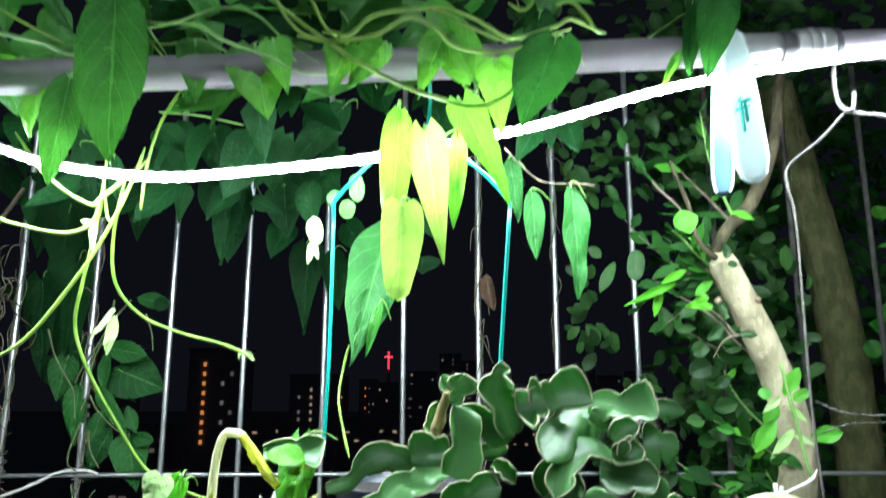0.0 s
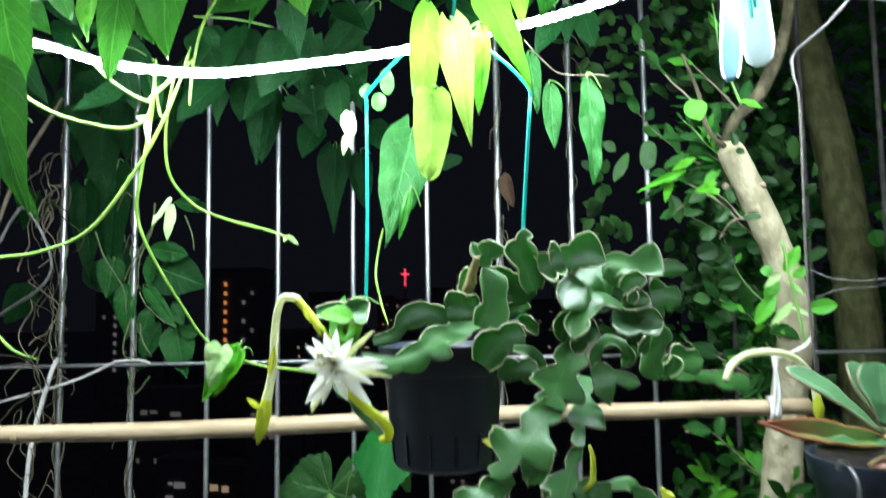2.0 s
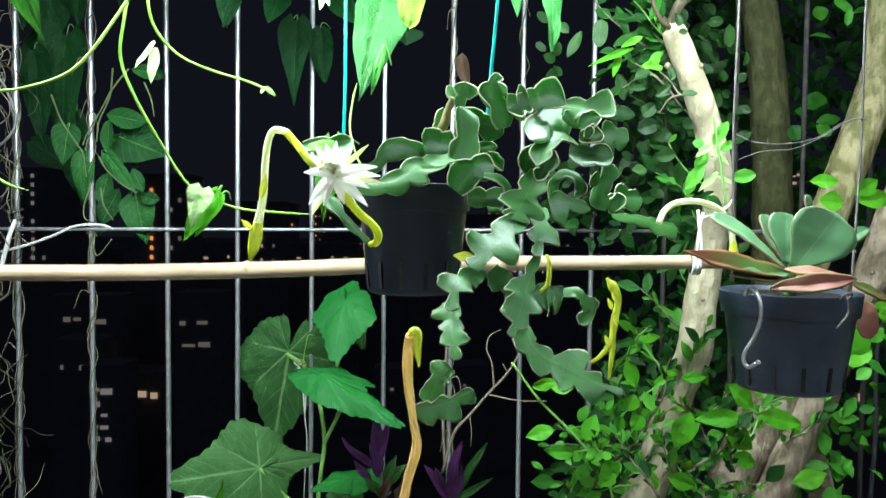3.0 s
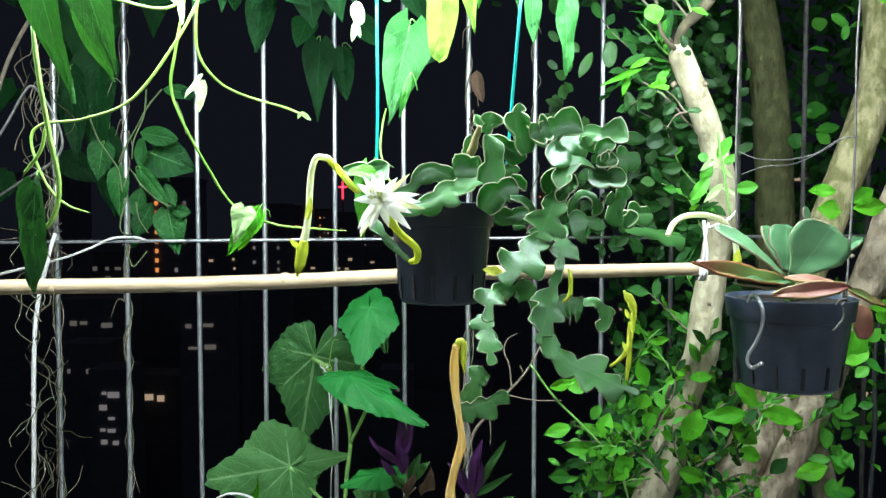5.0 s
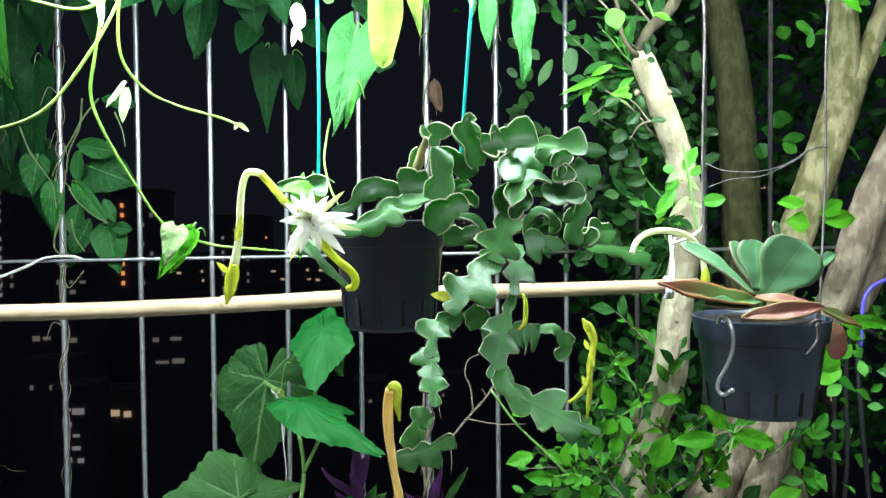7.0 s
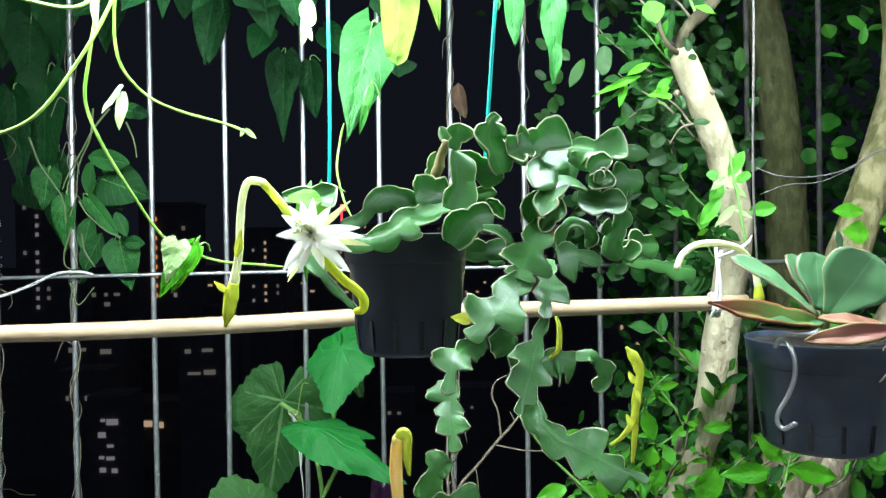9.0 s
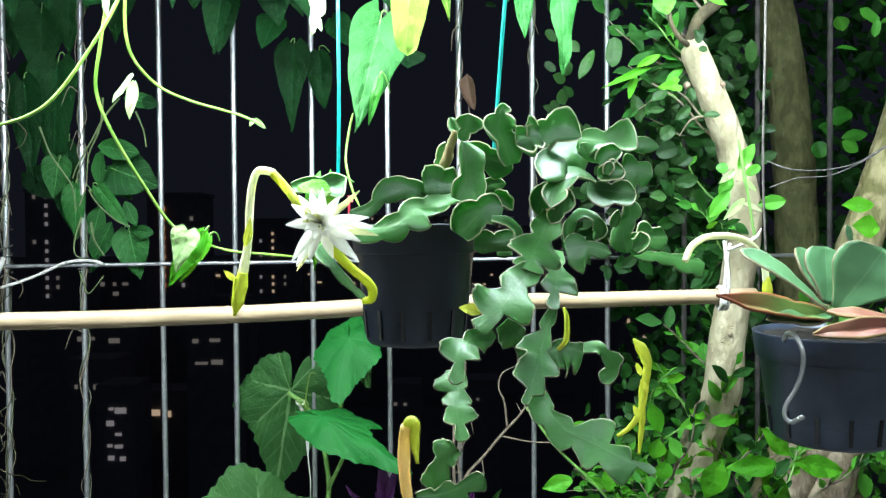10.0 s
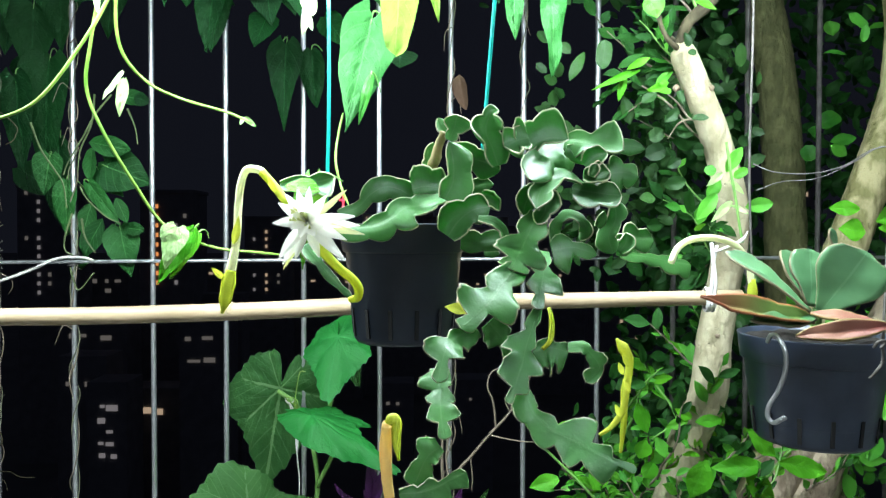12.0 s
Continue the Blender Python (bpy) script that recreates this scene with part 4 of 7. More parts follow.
# ---- cactus with flower and buds ----
def cactus():
    c = root("orchid_cactus", POT1 + Vector((0, 0, 0.09)), "wavy flat-stemmed orchid cactus with one open white flower", "cactus")
    made = [0]

    def stem(points, left, right, up=0.5):
        made[0] += 1
        stem_part(c, points, left, right, made[0], (0, -1, up), made[0] > 38)

    # crinkled stems over the pot
    stem([(-0.1090, 0.590, 1.3560), (-0.0950, 0.592, 1.3600), (-0.0850, 0.593, 1.3700), (-0.0750, 0.595, 1.3760), (-0.0640, 0.597, 1.3750), (-0.0540, 0.598, 1.3690), (-0.0470, 0.600, 1.3630)], [(0.25, 0.0043, 20), (0.62, 0.0087, 45), (1.00, 0.0078, 45)], [(0.30, 0.0052, -20), (0.60, 0.0087, -45), (1.00, 0.0104, -30)])
    stem([(-0.1090, 0.545, 1.3490), (-0.0940, 0.553, 1.3450), (-0.0780, 0.561, 1.3460), (-0.0670, 0.569, 1.3520), (-0.0590, 0.576, 1.3590), (-0.0460, 0.584, 1.3620), (-0.0320, 0.592, 1.3690), (-0.0260, 0.600, 1.3780)], [(0.20, 0.0033, 30), (0.42, 0.0075, 60), (0.66, 0.0091, 25), (1.00, 0.0108, 40)], [(0.22, 0.0108, -35), (0.40, 0.0083, -70), (0.60, 0.0166, -20), (0.78, 0.0125, 50), (1.00, 0.0091, 40)], 0.90)
    stem([(-0.0290, 0.575, 1.3660), (-0.0230, 0.577, 1.3790), (-0.0230, 0.578, 1.3940), (-0.0260, 0.580, 1.4090)], [(0.45, 0.0067, 80), (1.00, 0.0042, 60)], [(0.50, 0.0143, -25), (1.00, 0.0143, -50)])
    stem([(-0.0530, 0.585, 1.3740), (-0.0420, 0.585, 1.3760), (-0.0280, 0.585, 1.3740)], [(0.60, 0.0145, 55), (1.00, 0.0111, 70)], [(1.00, 0.0051, -30)])
    stem([(-0.0260, 0.580, 1.4100), (-0.0220, 0.580, 1.4190), (-0.0200, 0.580, 1.4290)], [(0.40, 0.0042, 20), (1.00, 0.0076, 50)], [(0.35, 0.0051, 20), (1.00, 0.0110, 40)])
    stem([(-0.0260, 0.590, 1.4160), (-0.0300, 0.590, 1.4210), (-0.0340, 0.590, 1.4280)], [(1.00, 0.0052, 50)], [(1.00, 0.0060, -40)])
    stem([(-0.0390, 0.600, 1.3900), (-0.0410, 0.600, 1.3980), (-0.0370, 0.600, 1.4110)], [(0.50, 0.0052, 60), (1.00, 0.0035, 60)], [(1.00, 0.0035, -30)])
    stem([(0.0100, 0.575, 1.3910), (0.0060, 0.575, 1.4030), (0.0010, 0.575, 1.4160), (0.0040, 0.575, 1.4280), (0.0100, 0.575, 1.4320)], [(0.35, 0.0092, 70), (0.70, 0.0100, 90), (1.00, 0.0050, 60)], [(0.45, 0.0092, 60), (0.80, 0.0125, 80), (1.00, 0.0042, 40)], 0.90)
    stem([(-0.0230, 0.590, 1.3960), (-0.0120, 0.590, 1.3980), (0.0010, 0.590, 1.3950), (0.0130, 0.590, 1.3890)], [(0.50, 0.0095, 75), (1.00, 0.0077, 50)], [(0.45, 0.0069, -30), (1.00, 0.0112, -40)])
    stem([(-0.0270, 0.565, 1.3390), (-0.0190, 0.565, 1.3500), (-0.0090, 0.565, 1.3580), (0.0030, 0.565, 1.3600)], [(0.60, 0.0115, 85), (1.00, 0.0082, 70)], [(0.50, 0.0107, 60), (1.00, 0.0107, -30)])
    stem([(-0.0060, 0.555, 1.3520), (0.0050, 0.555, 1.3500), (0.0120, 0.555, 1.3430), (0.0160, 0.555, 1.3320)], [(1.00, 0.0036, -50)], [(0.60, 0.0056, 70), (1.00, 0.0040, 50)])
    stem([(-0.0170, 0.580, 1.3340), (-0.0010, 0.580, 1.3340), (0.0170, 0.580, 1.3380)], [(0.50, 0.0084, 50), (1.00, 0.0076, 30)], [(0.50, 0.0059, -50), (1.00, 0.0067, -40)])
    stem([(0.0020, 0.600, 1.3260), (0.0080, 0.600, 1.3270), (0.0140, 0.600, 1.3250)], [(1.00, 0.0039, 30)], [(1.00, 0.0039, -40)])
    stem([(-0.0090, 0.610, 1.3760), (-0.0000, 0.610, 1.3790), (0.0100, 0.610, 1.3800)], [(1.00, 0.0058, 40)], [(1.00, 0.0053, -40)])
    stem([(-0.0010, 0.600, 1.3710), (0.0060, 0.600, 1.3660), (0.0140, 0.600, 1.3590)], [(1.00, 0.0057, 120)], [(1.00, 0.0057, 110)])
    # crown of curled lobes
    stem([(0.0320, 0.572, 1.4110), (0.0240, 0.572, 1.4090), (0.0140, 0.572, 1.4050)], [(0.50, 0.0125, 60), (1.00, 0.0183, 85)], [(0.50, 0.0141, 45), (1.00, 0.0100, 50)])
    stem([(0.0330, 0.575, 1.4010), (0.0390, 0.575, 1.4080), (0.0480, 0.575, 1.4110), (0.0620, 0.575, 1.4110)], [(0.45, 0.0159, 50), (1.00, 0.0184, 50)], [(0.50, 0.0050, 70), (1.00, 0.0058, 60)])
    stem([(0.0620, 0.585, 1.4110), (0.0760, 0.578, 1.4080), (0.0880, 0.572, 1.4040), (0.1000, 0.565, 1.4020)], [(0.36, 0.0092, 40), (1.00, 0.0192, 45)], [(0.35, 0.0092, -60), (0.75, 0.0142, 70), (1.00, 0.0050, 30)], 0.70)
    stem([(0.1010, 0.585, 1.4060), (0.1100, 0.585, 1.4070), (0.1220, 0.585, 1.4050)], [(1.00, 0.0055, 30)], [(1.00, 0.0060, -40)])
    stem([(0.0660, 0.600, 1.4120), (0.0490, 0.580, 1.4020), (0.0370, 0.560, 1.3910), (0.0280, 0.540, 1.3780)], [(0.45, 0.0166, -75), (1.00, 0.0116, -50)], [(0.50, 0.0091, 40), (1.00, 0.0099, 50)], 0.70)
    stem([(0.0750, 0.580, 1.3770), (0.0600, 0.569, 1.3840), (0.0450, 0.558, 1.3800), (0.0360, 0.546, 1.3690), (0.0320, 0.535, 1.3580)], [(0.40, 0.0153, 40), (0.75, 0.0105, 70), (1.00, 0.0089, 80)], [(0.40, 0.0097, -40), (0.70, 0.0073, 50), (1.00, 0.0065, 85)], 0.80)
    stem([(0.0400, 0.570, 1.3750), (0.0310, 0.570, 1.3660), (0.0280, 0.570, 1.3550)], [(1.00, 0.0074, -50)], [(1.00, 0.0070, 60)])
    stem([(0.0360, 0.550, 1.3660), (0.0410, 0.550, 1.3580), (0.0350, 0.550, 1.3480)], [(0.60, 0.0088, 95), (1.00, 0.0048, 70)], [(0.60, 0.0072, 90), (1.00, 0.0056, 70)])
    stem([(0.0610, 0.555, 1.3730), (0.0780, 0.555, 1.3700), (0.0960, 0.555, 1.3680)], [(0.50, 0.0056, 30), (1.00, 0.0080, 50)], [(0.55, 0.0145, 35), (1.00, 0.0121, 45)])
    stem([(0.0690, 0.552, 1.3890), (0.0760, 0.552, 1.3950), (0.0850, 0.552, 1.3980)], [(1.00, 0.0060, 80)], [(1.00, 0.0076, 60)])
    stem([(0.0670, 0.548, 1.3810), (0.0750, 0.548, 1.3800), (0.0860, 0.548, 1.3840)], [(0.50, 0.0063, 80), (1.00, 0.0079, 70)], [(0.50, 0.0063, 80), (1.00, 0.0055, 70)])
    stem([(0.0720, 0.545, 1.3810), (0.0740, 0.545, 1.3860), (0.0760, 0.545, 1.3900)], [(1.00, 0.0032, 60)], [(1.00, 0.0035, 60)])
    stem([(0.0920, 0.572, 1.3850), (0.1020, 0.572, 1.3860), (0.1130, 0.572, 1.3830)], [(0.50, 0.0116, 40), (1.00, 0.0075, 30)], [(0.50, 0.0125, -50), (1.00, 0.0091, -40)])
    stem([(0.0610, 0.580, 1.4040), (0.0680, 0.580, 1.4010), (0.0780, 0.580, 1.3930)], [(1.00, 0.0055, 40)], [(1.00, 0.0051, -50)])
    stem([(0.0990, 0.585, 1.3640), (0.1000, 0.585, 1.3520), (0.0950, 0.585, 1.3390), (0.0980, 0.585, 1.3260)], [(0.35, 0.0094, -50), (0.65, 0.0051, 30), (1.00, 0.0068, -40)], [(0.50, 0.0068, 60), (1.00, 0.0085, -50)])
    stem([(0.0850, 0.580, 1.3460), (0.0880, 0.580, 1.3510), (0.0900, 0.580, 1.3580)], [(1.00, 0.0034, 40)], [(1.00, 0.0034, -40)])
    stem([(0.0510, 0.575, 1.3340), (0.0520, 0.575, 1.3470), (0.0610, 0.575, 1.3550), (0.0710, 0.575, 1.3520), (0.0760, 0.575, 1.3430), (0.0710, 0.575, 1.3360)], [(0.30, 0.0033, 50), (0.65, 0.0050, -60), (1.00, 0.0038, 60)], [(0.30, 0.0050, -60), (0.65, 0.0042, 70), (1.00, 0.0050, -50)])
    stem([(0.0480, 0.565, 1.3290), (0.0630, 0.565, 1.3310), (0.0810, 0.565, 1.3260)], [(0.50, 0.0098, 25), (1.00, 0.0049, 30)], [(0.55, 0.0172, -25), (1.00, 0.0057, -20)])
    stem([(0.1060, 0.610, 1.3290), (0.1230, 0.620, 1.3360), (0.1430, 0.630, 1.3370)], [(0.33, 0.0073, 80), (0.66, 0.0118, 60), (1.00, 0.0073, 50)], [(0.50, 0.0073, -60), (1.00, 0.0100, -30)])
    stem([(0.1100, 0.610, 1.3270), (0.1150, 0.610, 1.3340), (0.1150, 0.610, 1.3420)], [(1.00, 0.0062, 80)], [(1.00, 0.0062, 70)])
    stem([(0.1240, 0.660, 1.3240), (0.1530, 0.687, 1.3210), (0.1830, 0.713, 1.3160), (0.2160, 0.740, 1.3110)], [(0.30, 0.0026, 20), (0.55, 0.0041, 20), (0.80, 0.0052, 30), (1.00, 0.0041, 20)], [(0.30, 0.0062, -20), (0.55, 0.0072, -30), (0.80, 0.0124, -20), (1.00, 0.0134, -30)])
    # behind the flower
    stem([(-0.1560, 0.610, 1.3790), (-0.1410, 0.610, 1.3820), (-0.1280, 0.610, 1.3810), (-0.1140, 0.610, 1.3850)], [(0.50, 0.0036, 60), (1.00, 0.0058, 60)], [(0.40, 0.0116, 70), (0.70, 0.0160, 50), (1.00, 0.0196, 60)])
    # The brighter leaf colour stands for light shining through these stems.
    leaf(c, (-0.132, 0.620, 1.382), (-0.138, 0.600, 1.314), 0.0285, "kite", BRIGHT_LEAF, facing=(-0.2, -1, 0.3), name="young_stem", label="flat stem coloured bright green for light through it", droop=0.05)
    leaf(c, (-0.150, 0.600, 1.378), (-0.123, 0.590, 1.374), 0.0175, "oval", BRIGHT_LEAF, facing=(0.2, -0.8, 0.7), name="young_stem", label="flat stem coloured bright green for light through it", droop=0.05)
    stem([(-0.1270, 0.550, 1.3330), (-0.1180, 0.543, 1.3230), (-0.1060, 0.537, 1.3100), (-0.0920, 0.530, 1.2970)], [(0.40, 0.0047, -30), (0.80, 0.0027, 20), (1.00, 0.0020, 20)], [(0.40, 0.0055, 40), (0.80, 0.0035, -30), (1.00, 0.0023, -20)])
    # hanging stems
    stem([(0.0380, 0.570, 1.3560), (0.0300, 0.553, 1.3420), (0.0210, 0.537, 1.3280), (0.0130, 0.520, 1.3170)], [(0.42, 0.0110, 35), (0.78, 0.0173, -25), (1.00, 0.0102, -20)], [(0.40, 0.0087, 35), (0.82, 0.0158, 25), (1.00, 0.0087, 20)])
    stem([(0.0230, 0.530, 1.3190), (0.0080, 0.510, 1.3090), (-0.0050, 0.490, 1.2970), (-0.0230, 0.470, 1.2850)], [(0.32, 0.0072, 20), (0.72, 0.0165, -25), (1.00, 0.0057, -20)], [(0.50, 0.0108, 25), (0.86, 0.0172, 30), (1.00, 0.0050, 20)])
    stem([(-0.0120, 0.490, 1.2820), (-0.0250, 0.473, 1.2790), (-0.0320, 0.457, 1.2740), (-0.0370, 0.440, 1.2590)], [(0.38, 0.0086, -35), (0.75, 0.0099, -30), (1.00, 0.0040, -20)], [(0.45, 0.0046, 40), (0.80, 0.0112, 35), (1.00, 0.0033, 30)])
    stem([(-0.0320, 0.475, 1.2600), (-0.0340, 0.462, 1.2500), (-0.0350, 0.448, 1.2410), (-0.0330, 0.435, 1.2290)], [(0.28, 0.0045, 20), (0.52, 0.0071, -30), (0.80, 0.0097, 25), (1.00, 0.0039, 20)], [(0.32, 0.0129, -35), (0.56, 0.0077, -30), (0.80, 0.0071, 25), (1.00, 0.0029, 20)])
    stem([(0.0500, 0.600, 1.3270), (0.0420, 0.565, 1.3110), (0.0320, 0.530, 1.2900)], [(0.30, 0.0041, 20), (0.75, 0.0139, -25), (1.00, 0.0041, -10)], [(0.50, 0.0107, 25), (0.80, 0.0090, 25), (1.00, 0.0041, 20)])
    stem([(0.0370, 0.545, 1.2910), (0.0260, 0.528, 1.2700), (0.0190, 0.512, 1.2540), (0.0090, 0.495, 1.2340)], [(0.20, 0.0030, 20), (0.45, 0.0052, 20), (0.72, 0.0135, -25), (0.90, 0.0082, 20), (1.00, 0.0022, 10)], [(0.25, 0.0052, 20), (0.50, 0.0142, -25), (0.86, 0.0120, 30), (1.00, 0.0030, 10)])
    stem([(0.0300, 0.535, 1.2600), (0.0420, 0.535, 1.2630), (0.0540, 0.535, 1.2600)], [(0.60, 0.0062, 30), (1.00, 0.0054, 40)], [(0.35, 0.0116, -30), (0.70, 0.0162, -20), (1.00, 0.0131, -30)])
    stem([(0.0010, 0.550, 1.2790), (0.0120, 0.550, 1.2660), (0.0210, 0.550, 1.2530)], [(0.50, 0.0080, 30), (1.00, 0.0056, -20)], [(0.50, 0.0103, -30), (1.00, 0.0072, 30)])
    stem([(0.0550, 0.560, 1.2580), (0.0690, 0.560, 1.2600), (0.0770, 0.560, 1.2530), (0.0820, 0.560, 1.2440), (0.0730, 0.560, 1.2340)], [(0.40, 0.0041, -50), (0.70, 0.0065, 50), (1.00, 0.0041, 60)], [(0.40, 0.0049, 50), (0.70, 0.0057, -60), (1.00, 0.0057, 60)])
    stem([(0.0220, 0.510, 1.2390), (0.0250, 0.502, 1.2280), (0.0340, 0.493, 1.2190), (0.0490, 0.485, 1.2130), (0.0630, 0.476, 1.2070), (0.0820, 0.468, 1.2000)], [(0.20, 0.0042, 40), (0.44, 0.0070, 25), (0.70, 0.0161, -20), (0.86, 0.0063, 25), (1.00, 0.0024, 10)], [(0.26, 0.0112, 30), (0.48, 0.0112, -25), (0.70, 0.0147, 20), (0.90, 0.0126, -25), (1.00, 0.0021, 0)])
    stem([(-0.0350, 0.450, 1.2210), (-0.0430, 0.450, 1.2140), (-0.0500, 0.450, 1.1980)], [(0.50, 0.0058, 40), (1.00, 0.0080, -30)], [(0.50, 0.0094, -30), (1.00, 0.0065, 40)])
    stem([(-0.0580, 0.445, 1.1960), (-0.0420, 0.445, 1.1980), (-0.0210, 0.445, 1.2080)], [(0.33, 0.0036, 60), (0.66, 0.0050, 50), (1.00, 0.0029, 40)], [(0.40, 0.0093, -40), (0.75, 0.0115, -30), (1.00, 0.0065, -40)])
    part("woody_stem", tube([(-0.0390, 0.600, 1.3860), (-0.0370, 0.595, 1.3950), (-0.0340, 0.590, 1.4050), (-0.0300, 0.585, 1.4170)], [0.0034, 0.0042, 0.0038, 0.0028], 12, 8, 0.3, 110, "woody_stem"), STEM_CORE, c, "brown woody stem base")
    # open flower
    heart = Vector((-0.1135, 0.482, 1.347))
    flower = part("flower", tube([(-0.115, 0.485, 1.346), (-0.107, 0.490, 1.331), (-0.099, 0.495, 1.321), (-0.089, 0.500, 1.312), (-0.086, 0.505, 1.306), (-0.087, 0.510, 1.300), (-0.092, 0.515, 1.298)], [(0, 0.0038), (0.3, 0.0029), (0.65, 0.0031), (0.85, 0.0028), (1, 0.0022)], 12, 8, 0.06, 120, "flower"), BUD_SKIN, c, "open white star-shaped flower on a yellow-green tube")
    axis = Vector((-0.10, -0.95, 0.20)).normalized()
    for tip, wide, outer in (((-0.1330, 0.471, 1.3470), 0.0068, 0), ((-0.1310, 0.477, 1.3590), 0.0061, 0), ((-0.1260, 0.473, 1.3640), 0.0055, 0), ((-0.1200, 0.478, 1.3670), 0.0061, 0), ((-0.1130, 0.479, 1.3690), 0.0058, 0), ((-0.1010, 0.467, 1.3630), 0.0061, 0), ((-0.0850, 0.466, 1.3510), 0.0061, 0), ((-0.0830, 0.483, 1.3460), 0.0055, 0), ((-0.0900, 0.471, 1.3370), 0.0061, 0), ((-0.0910, 0.471, 1.3250), 0.0068, 0), ((-0.1080, 0.486, 1.3260), 0.0061, 0), ((-0.1310, 0.475, 1.3260), 0.0068, 0), ((-0.1300, 0.483, 1.3220), 0.0061, 0), ((-0.1210, 0.476, 1.3250), 0.0055, 0), ((-0.0920, 0.491, 1.3670), 0.0038, 1), ((-0.0800, 0.481, 1.3400), 0.0044, 1), ((-0.1300, 0.491, 1.3190), 0.0041, 1), ((-0.1000, 0.495, 1.3250), 0.0041, 1)):
        leaf(flower, heart + axis * (0.0 if outer else 0.003), tip, wide, "lance", PETAL_OUTER if outer else PETAL, facing=axis, name="outer_petal" if outer else "petal", fold=0.35, droop=-0.05 if outer else 0.04, ripple=0.012, nu=6, nv=12)
    for tip in ((-0.1210, 0.462, 1.3520), (-0.1160, 0.462, 1.3590), (-0.1070, 0.462, 1.3580), (-0.1030, 0.462, 1.3520), (-0.1010, 0.462, 1.3440), (-0.1060, 0.462, 1.3380), (-0.1150, 0.462, 1.3370), (-0.1210, 0.462, 1.3420)):
        leaf(flower, heart + axis * 0.004, tip, 0.0062, "lance", PETAL, facing=axis, name="petal", fold=0.4, droop=-0.08, ripple=0.012, nu=6, nv=12)
    rnd = random.Random(12)
    for k in range(12):
        way = axis + Vector((rnd.uniform(-0.4, 0.4), 0, rnd.uniform(-0.4, 0.4)))
        part("stamen", tube([heart, heart + way * 0.010, heart + way * 0.017], [0.0003, 0.0003, 0.0008], 5, 2, name="stamen"), PETAL_OUTER, flower, "cream stamen")
    # nodding bud
    part("bud_stalk", tube([(-0.1670, 0.600, 1.3880), (-0.1730, 0.600, 1.3900), (-0.1800, 0.600, 1.3890), (-0.1840, 0.600, 1.3780), (-0.1860, 0.600, 1.3600), (-0.1870, 0.600, 1.3410), (-0.1890, 0.600, 1.3260), (-0.1920, 0.600, 1.3120)], [(0, 0.0030), (0.3, 0.0030), (0.8, 0.0033), (1, 0.0040)], 10, 8, 0.05, 120, "bud_stalk"), BUD_PALE, c, "pale arching bud stalk")
    part("bud_stalk", tube([(-0.1400, 0.590, 1.3570), (-0.1490, 0.593, 1.3660), (-0.1580, 0.597, 1.3770), (-0.1680, 0.600, 1.3880)], [0.0026, 0.0034, 0.0032, 0.0031], 10, 8, 0.06, 120, "bud_stalk"), BUD_SKIN, c, "yellow-green end of the bud stalk")
    part("bud", tube([(-0.1910, 0.598, 1.3130), (-0.1930, 0.598, 1.3040), (-0.1950, 0.598, 1.2930), (-0.1980, 0.598, 1.2800)], [(0, 0.0040), (0.35, 0.0056), (0.7, 0.0050), (1, 0.0014)], 12, 6, 0.05, 120, "bud"), BUD_SKIN, c, "closed yellow flower bud")
    leaf(c, (-0.1950, 0.596, 1.3060), (-0.2035, 0.594, 1.3160), 0.0048, "lance", BUD_SKIN, name="bract", droop=-0.3)
    leaf(c, (-0.1880, 0.595, 1.3330), (-0.1830, 0.595, 1.3540), 0.0060, "lance", BUD_SKIN, name="bract", droop=-0.1)
    leaf(c, (-0.156, 0.590, 1.372), (-0.161, 0.590, 1.384), 0.004, "lance", BUD_SKIN, name="bract", droop=-0.1)
    # near bud on an amber tube
    part("bud_stalk", tube([(-0.061, 0.375, 1.254), (-0.062, 0.379, 1.246), (-0.062, 0.382, 1.229), (-0.059, 0.386, 1.205), (-0.057, 0.389, 1.189), (-0.062, 0.393, 1.168), (-0.064, 0.396, 1.149), (-0.058, 0.400, 1.128)], [(0, 0.0027), (0.2, 0.0029), (0.45, 0.0022), (0.6, 0.0030), (0.75, 0.0027), (1, 0.0050)], 12, 8, 0.10, 120, "bud_stalk"), BUD_AMBER, c, "amber bud stalk")
    part("bud", tube([(-0.0600, 0.375, 1.2540), (-0.0590, 0.375, 1.2560), (-0.0570, 0.375, 1.2540), (-0.0570, 0.375, 1.2460), (-0.0560, 0.375, 1.2370)], [(0, 0.0026), (0.4, 0.0028), (0.75, 0.0022), (1, 0.0008)], 10, 6, 0.08, 150, "bud"), BUD_SKIN, c, "small curled yellow bud tip")
    # double bud on the low stem
    part("bud_stalk", tube([(0.0610, 0.474, 1.2200), (0.0680, 0.474, 1.2250), (0.0740, 0.474, 1.2330), (0.0770, 0.474, 1.2440), (0.0780, 0.474, 1.2540), (0.0790, 0.474, 1.2630), (0.0760, 0.474, 1.2710), (0.0710, 0.474, 1.2780)], [(0, 0.0012), (0.3, 0.0020), (0.65, 0.0024), (0.88, 0.0036), (1, 0.0010)], 10, 8, 0.12, 140, "bud_stalk"), BUD_SKIN, c, "curved yellow-green bud")
    part("bud_stalk", tube([(0.0750, 0.478, 1.2080), (0.0760, 0.478, 1.2180), (0.0770, 0.478, 1.2290), (0.0770, 0.478, 1.2430), (0.0770, 0.478, 1.2530)], [(0, 0.0010), (0.4, 0.0019), (0.8, 0.0022), (1, 0.0010)], 10, 8, 0.12, 140, "bud_stalk"), BUD_SKIN, c, "small yellow-green bud")
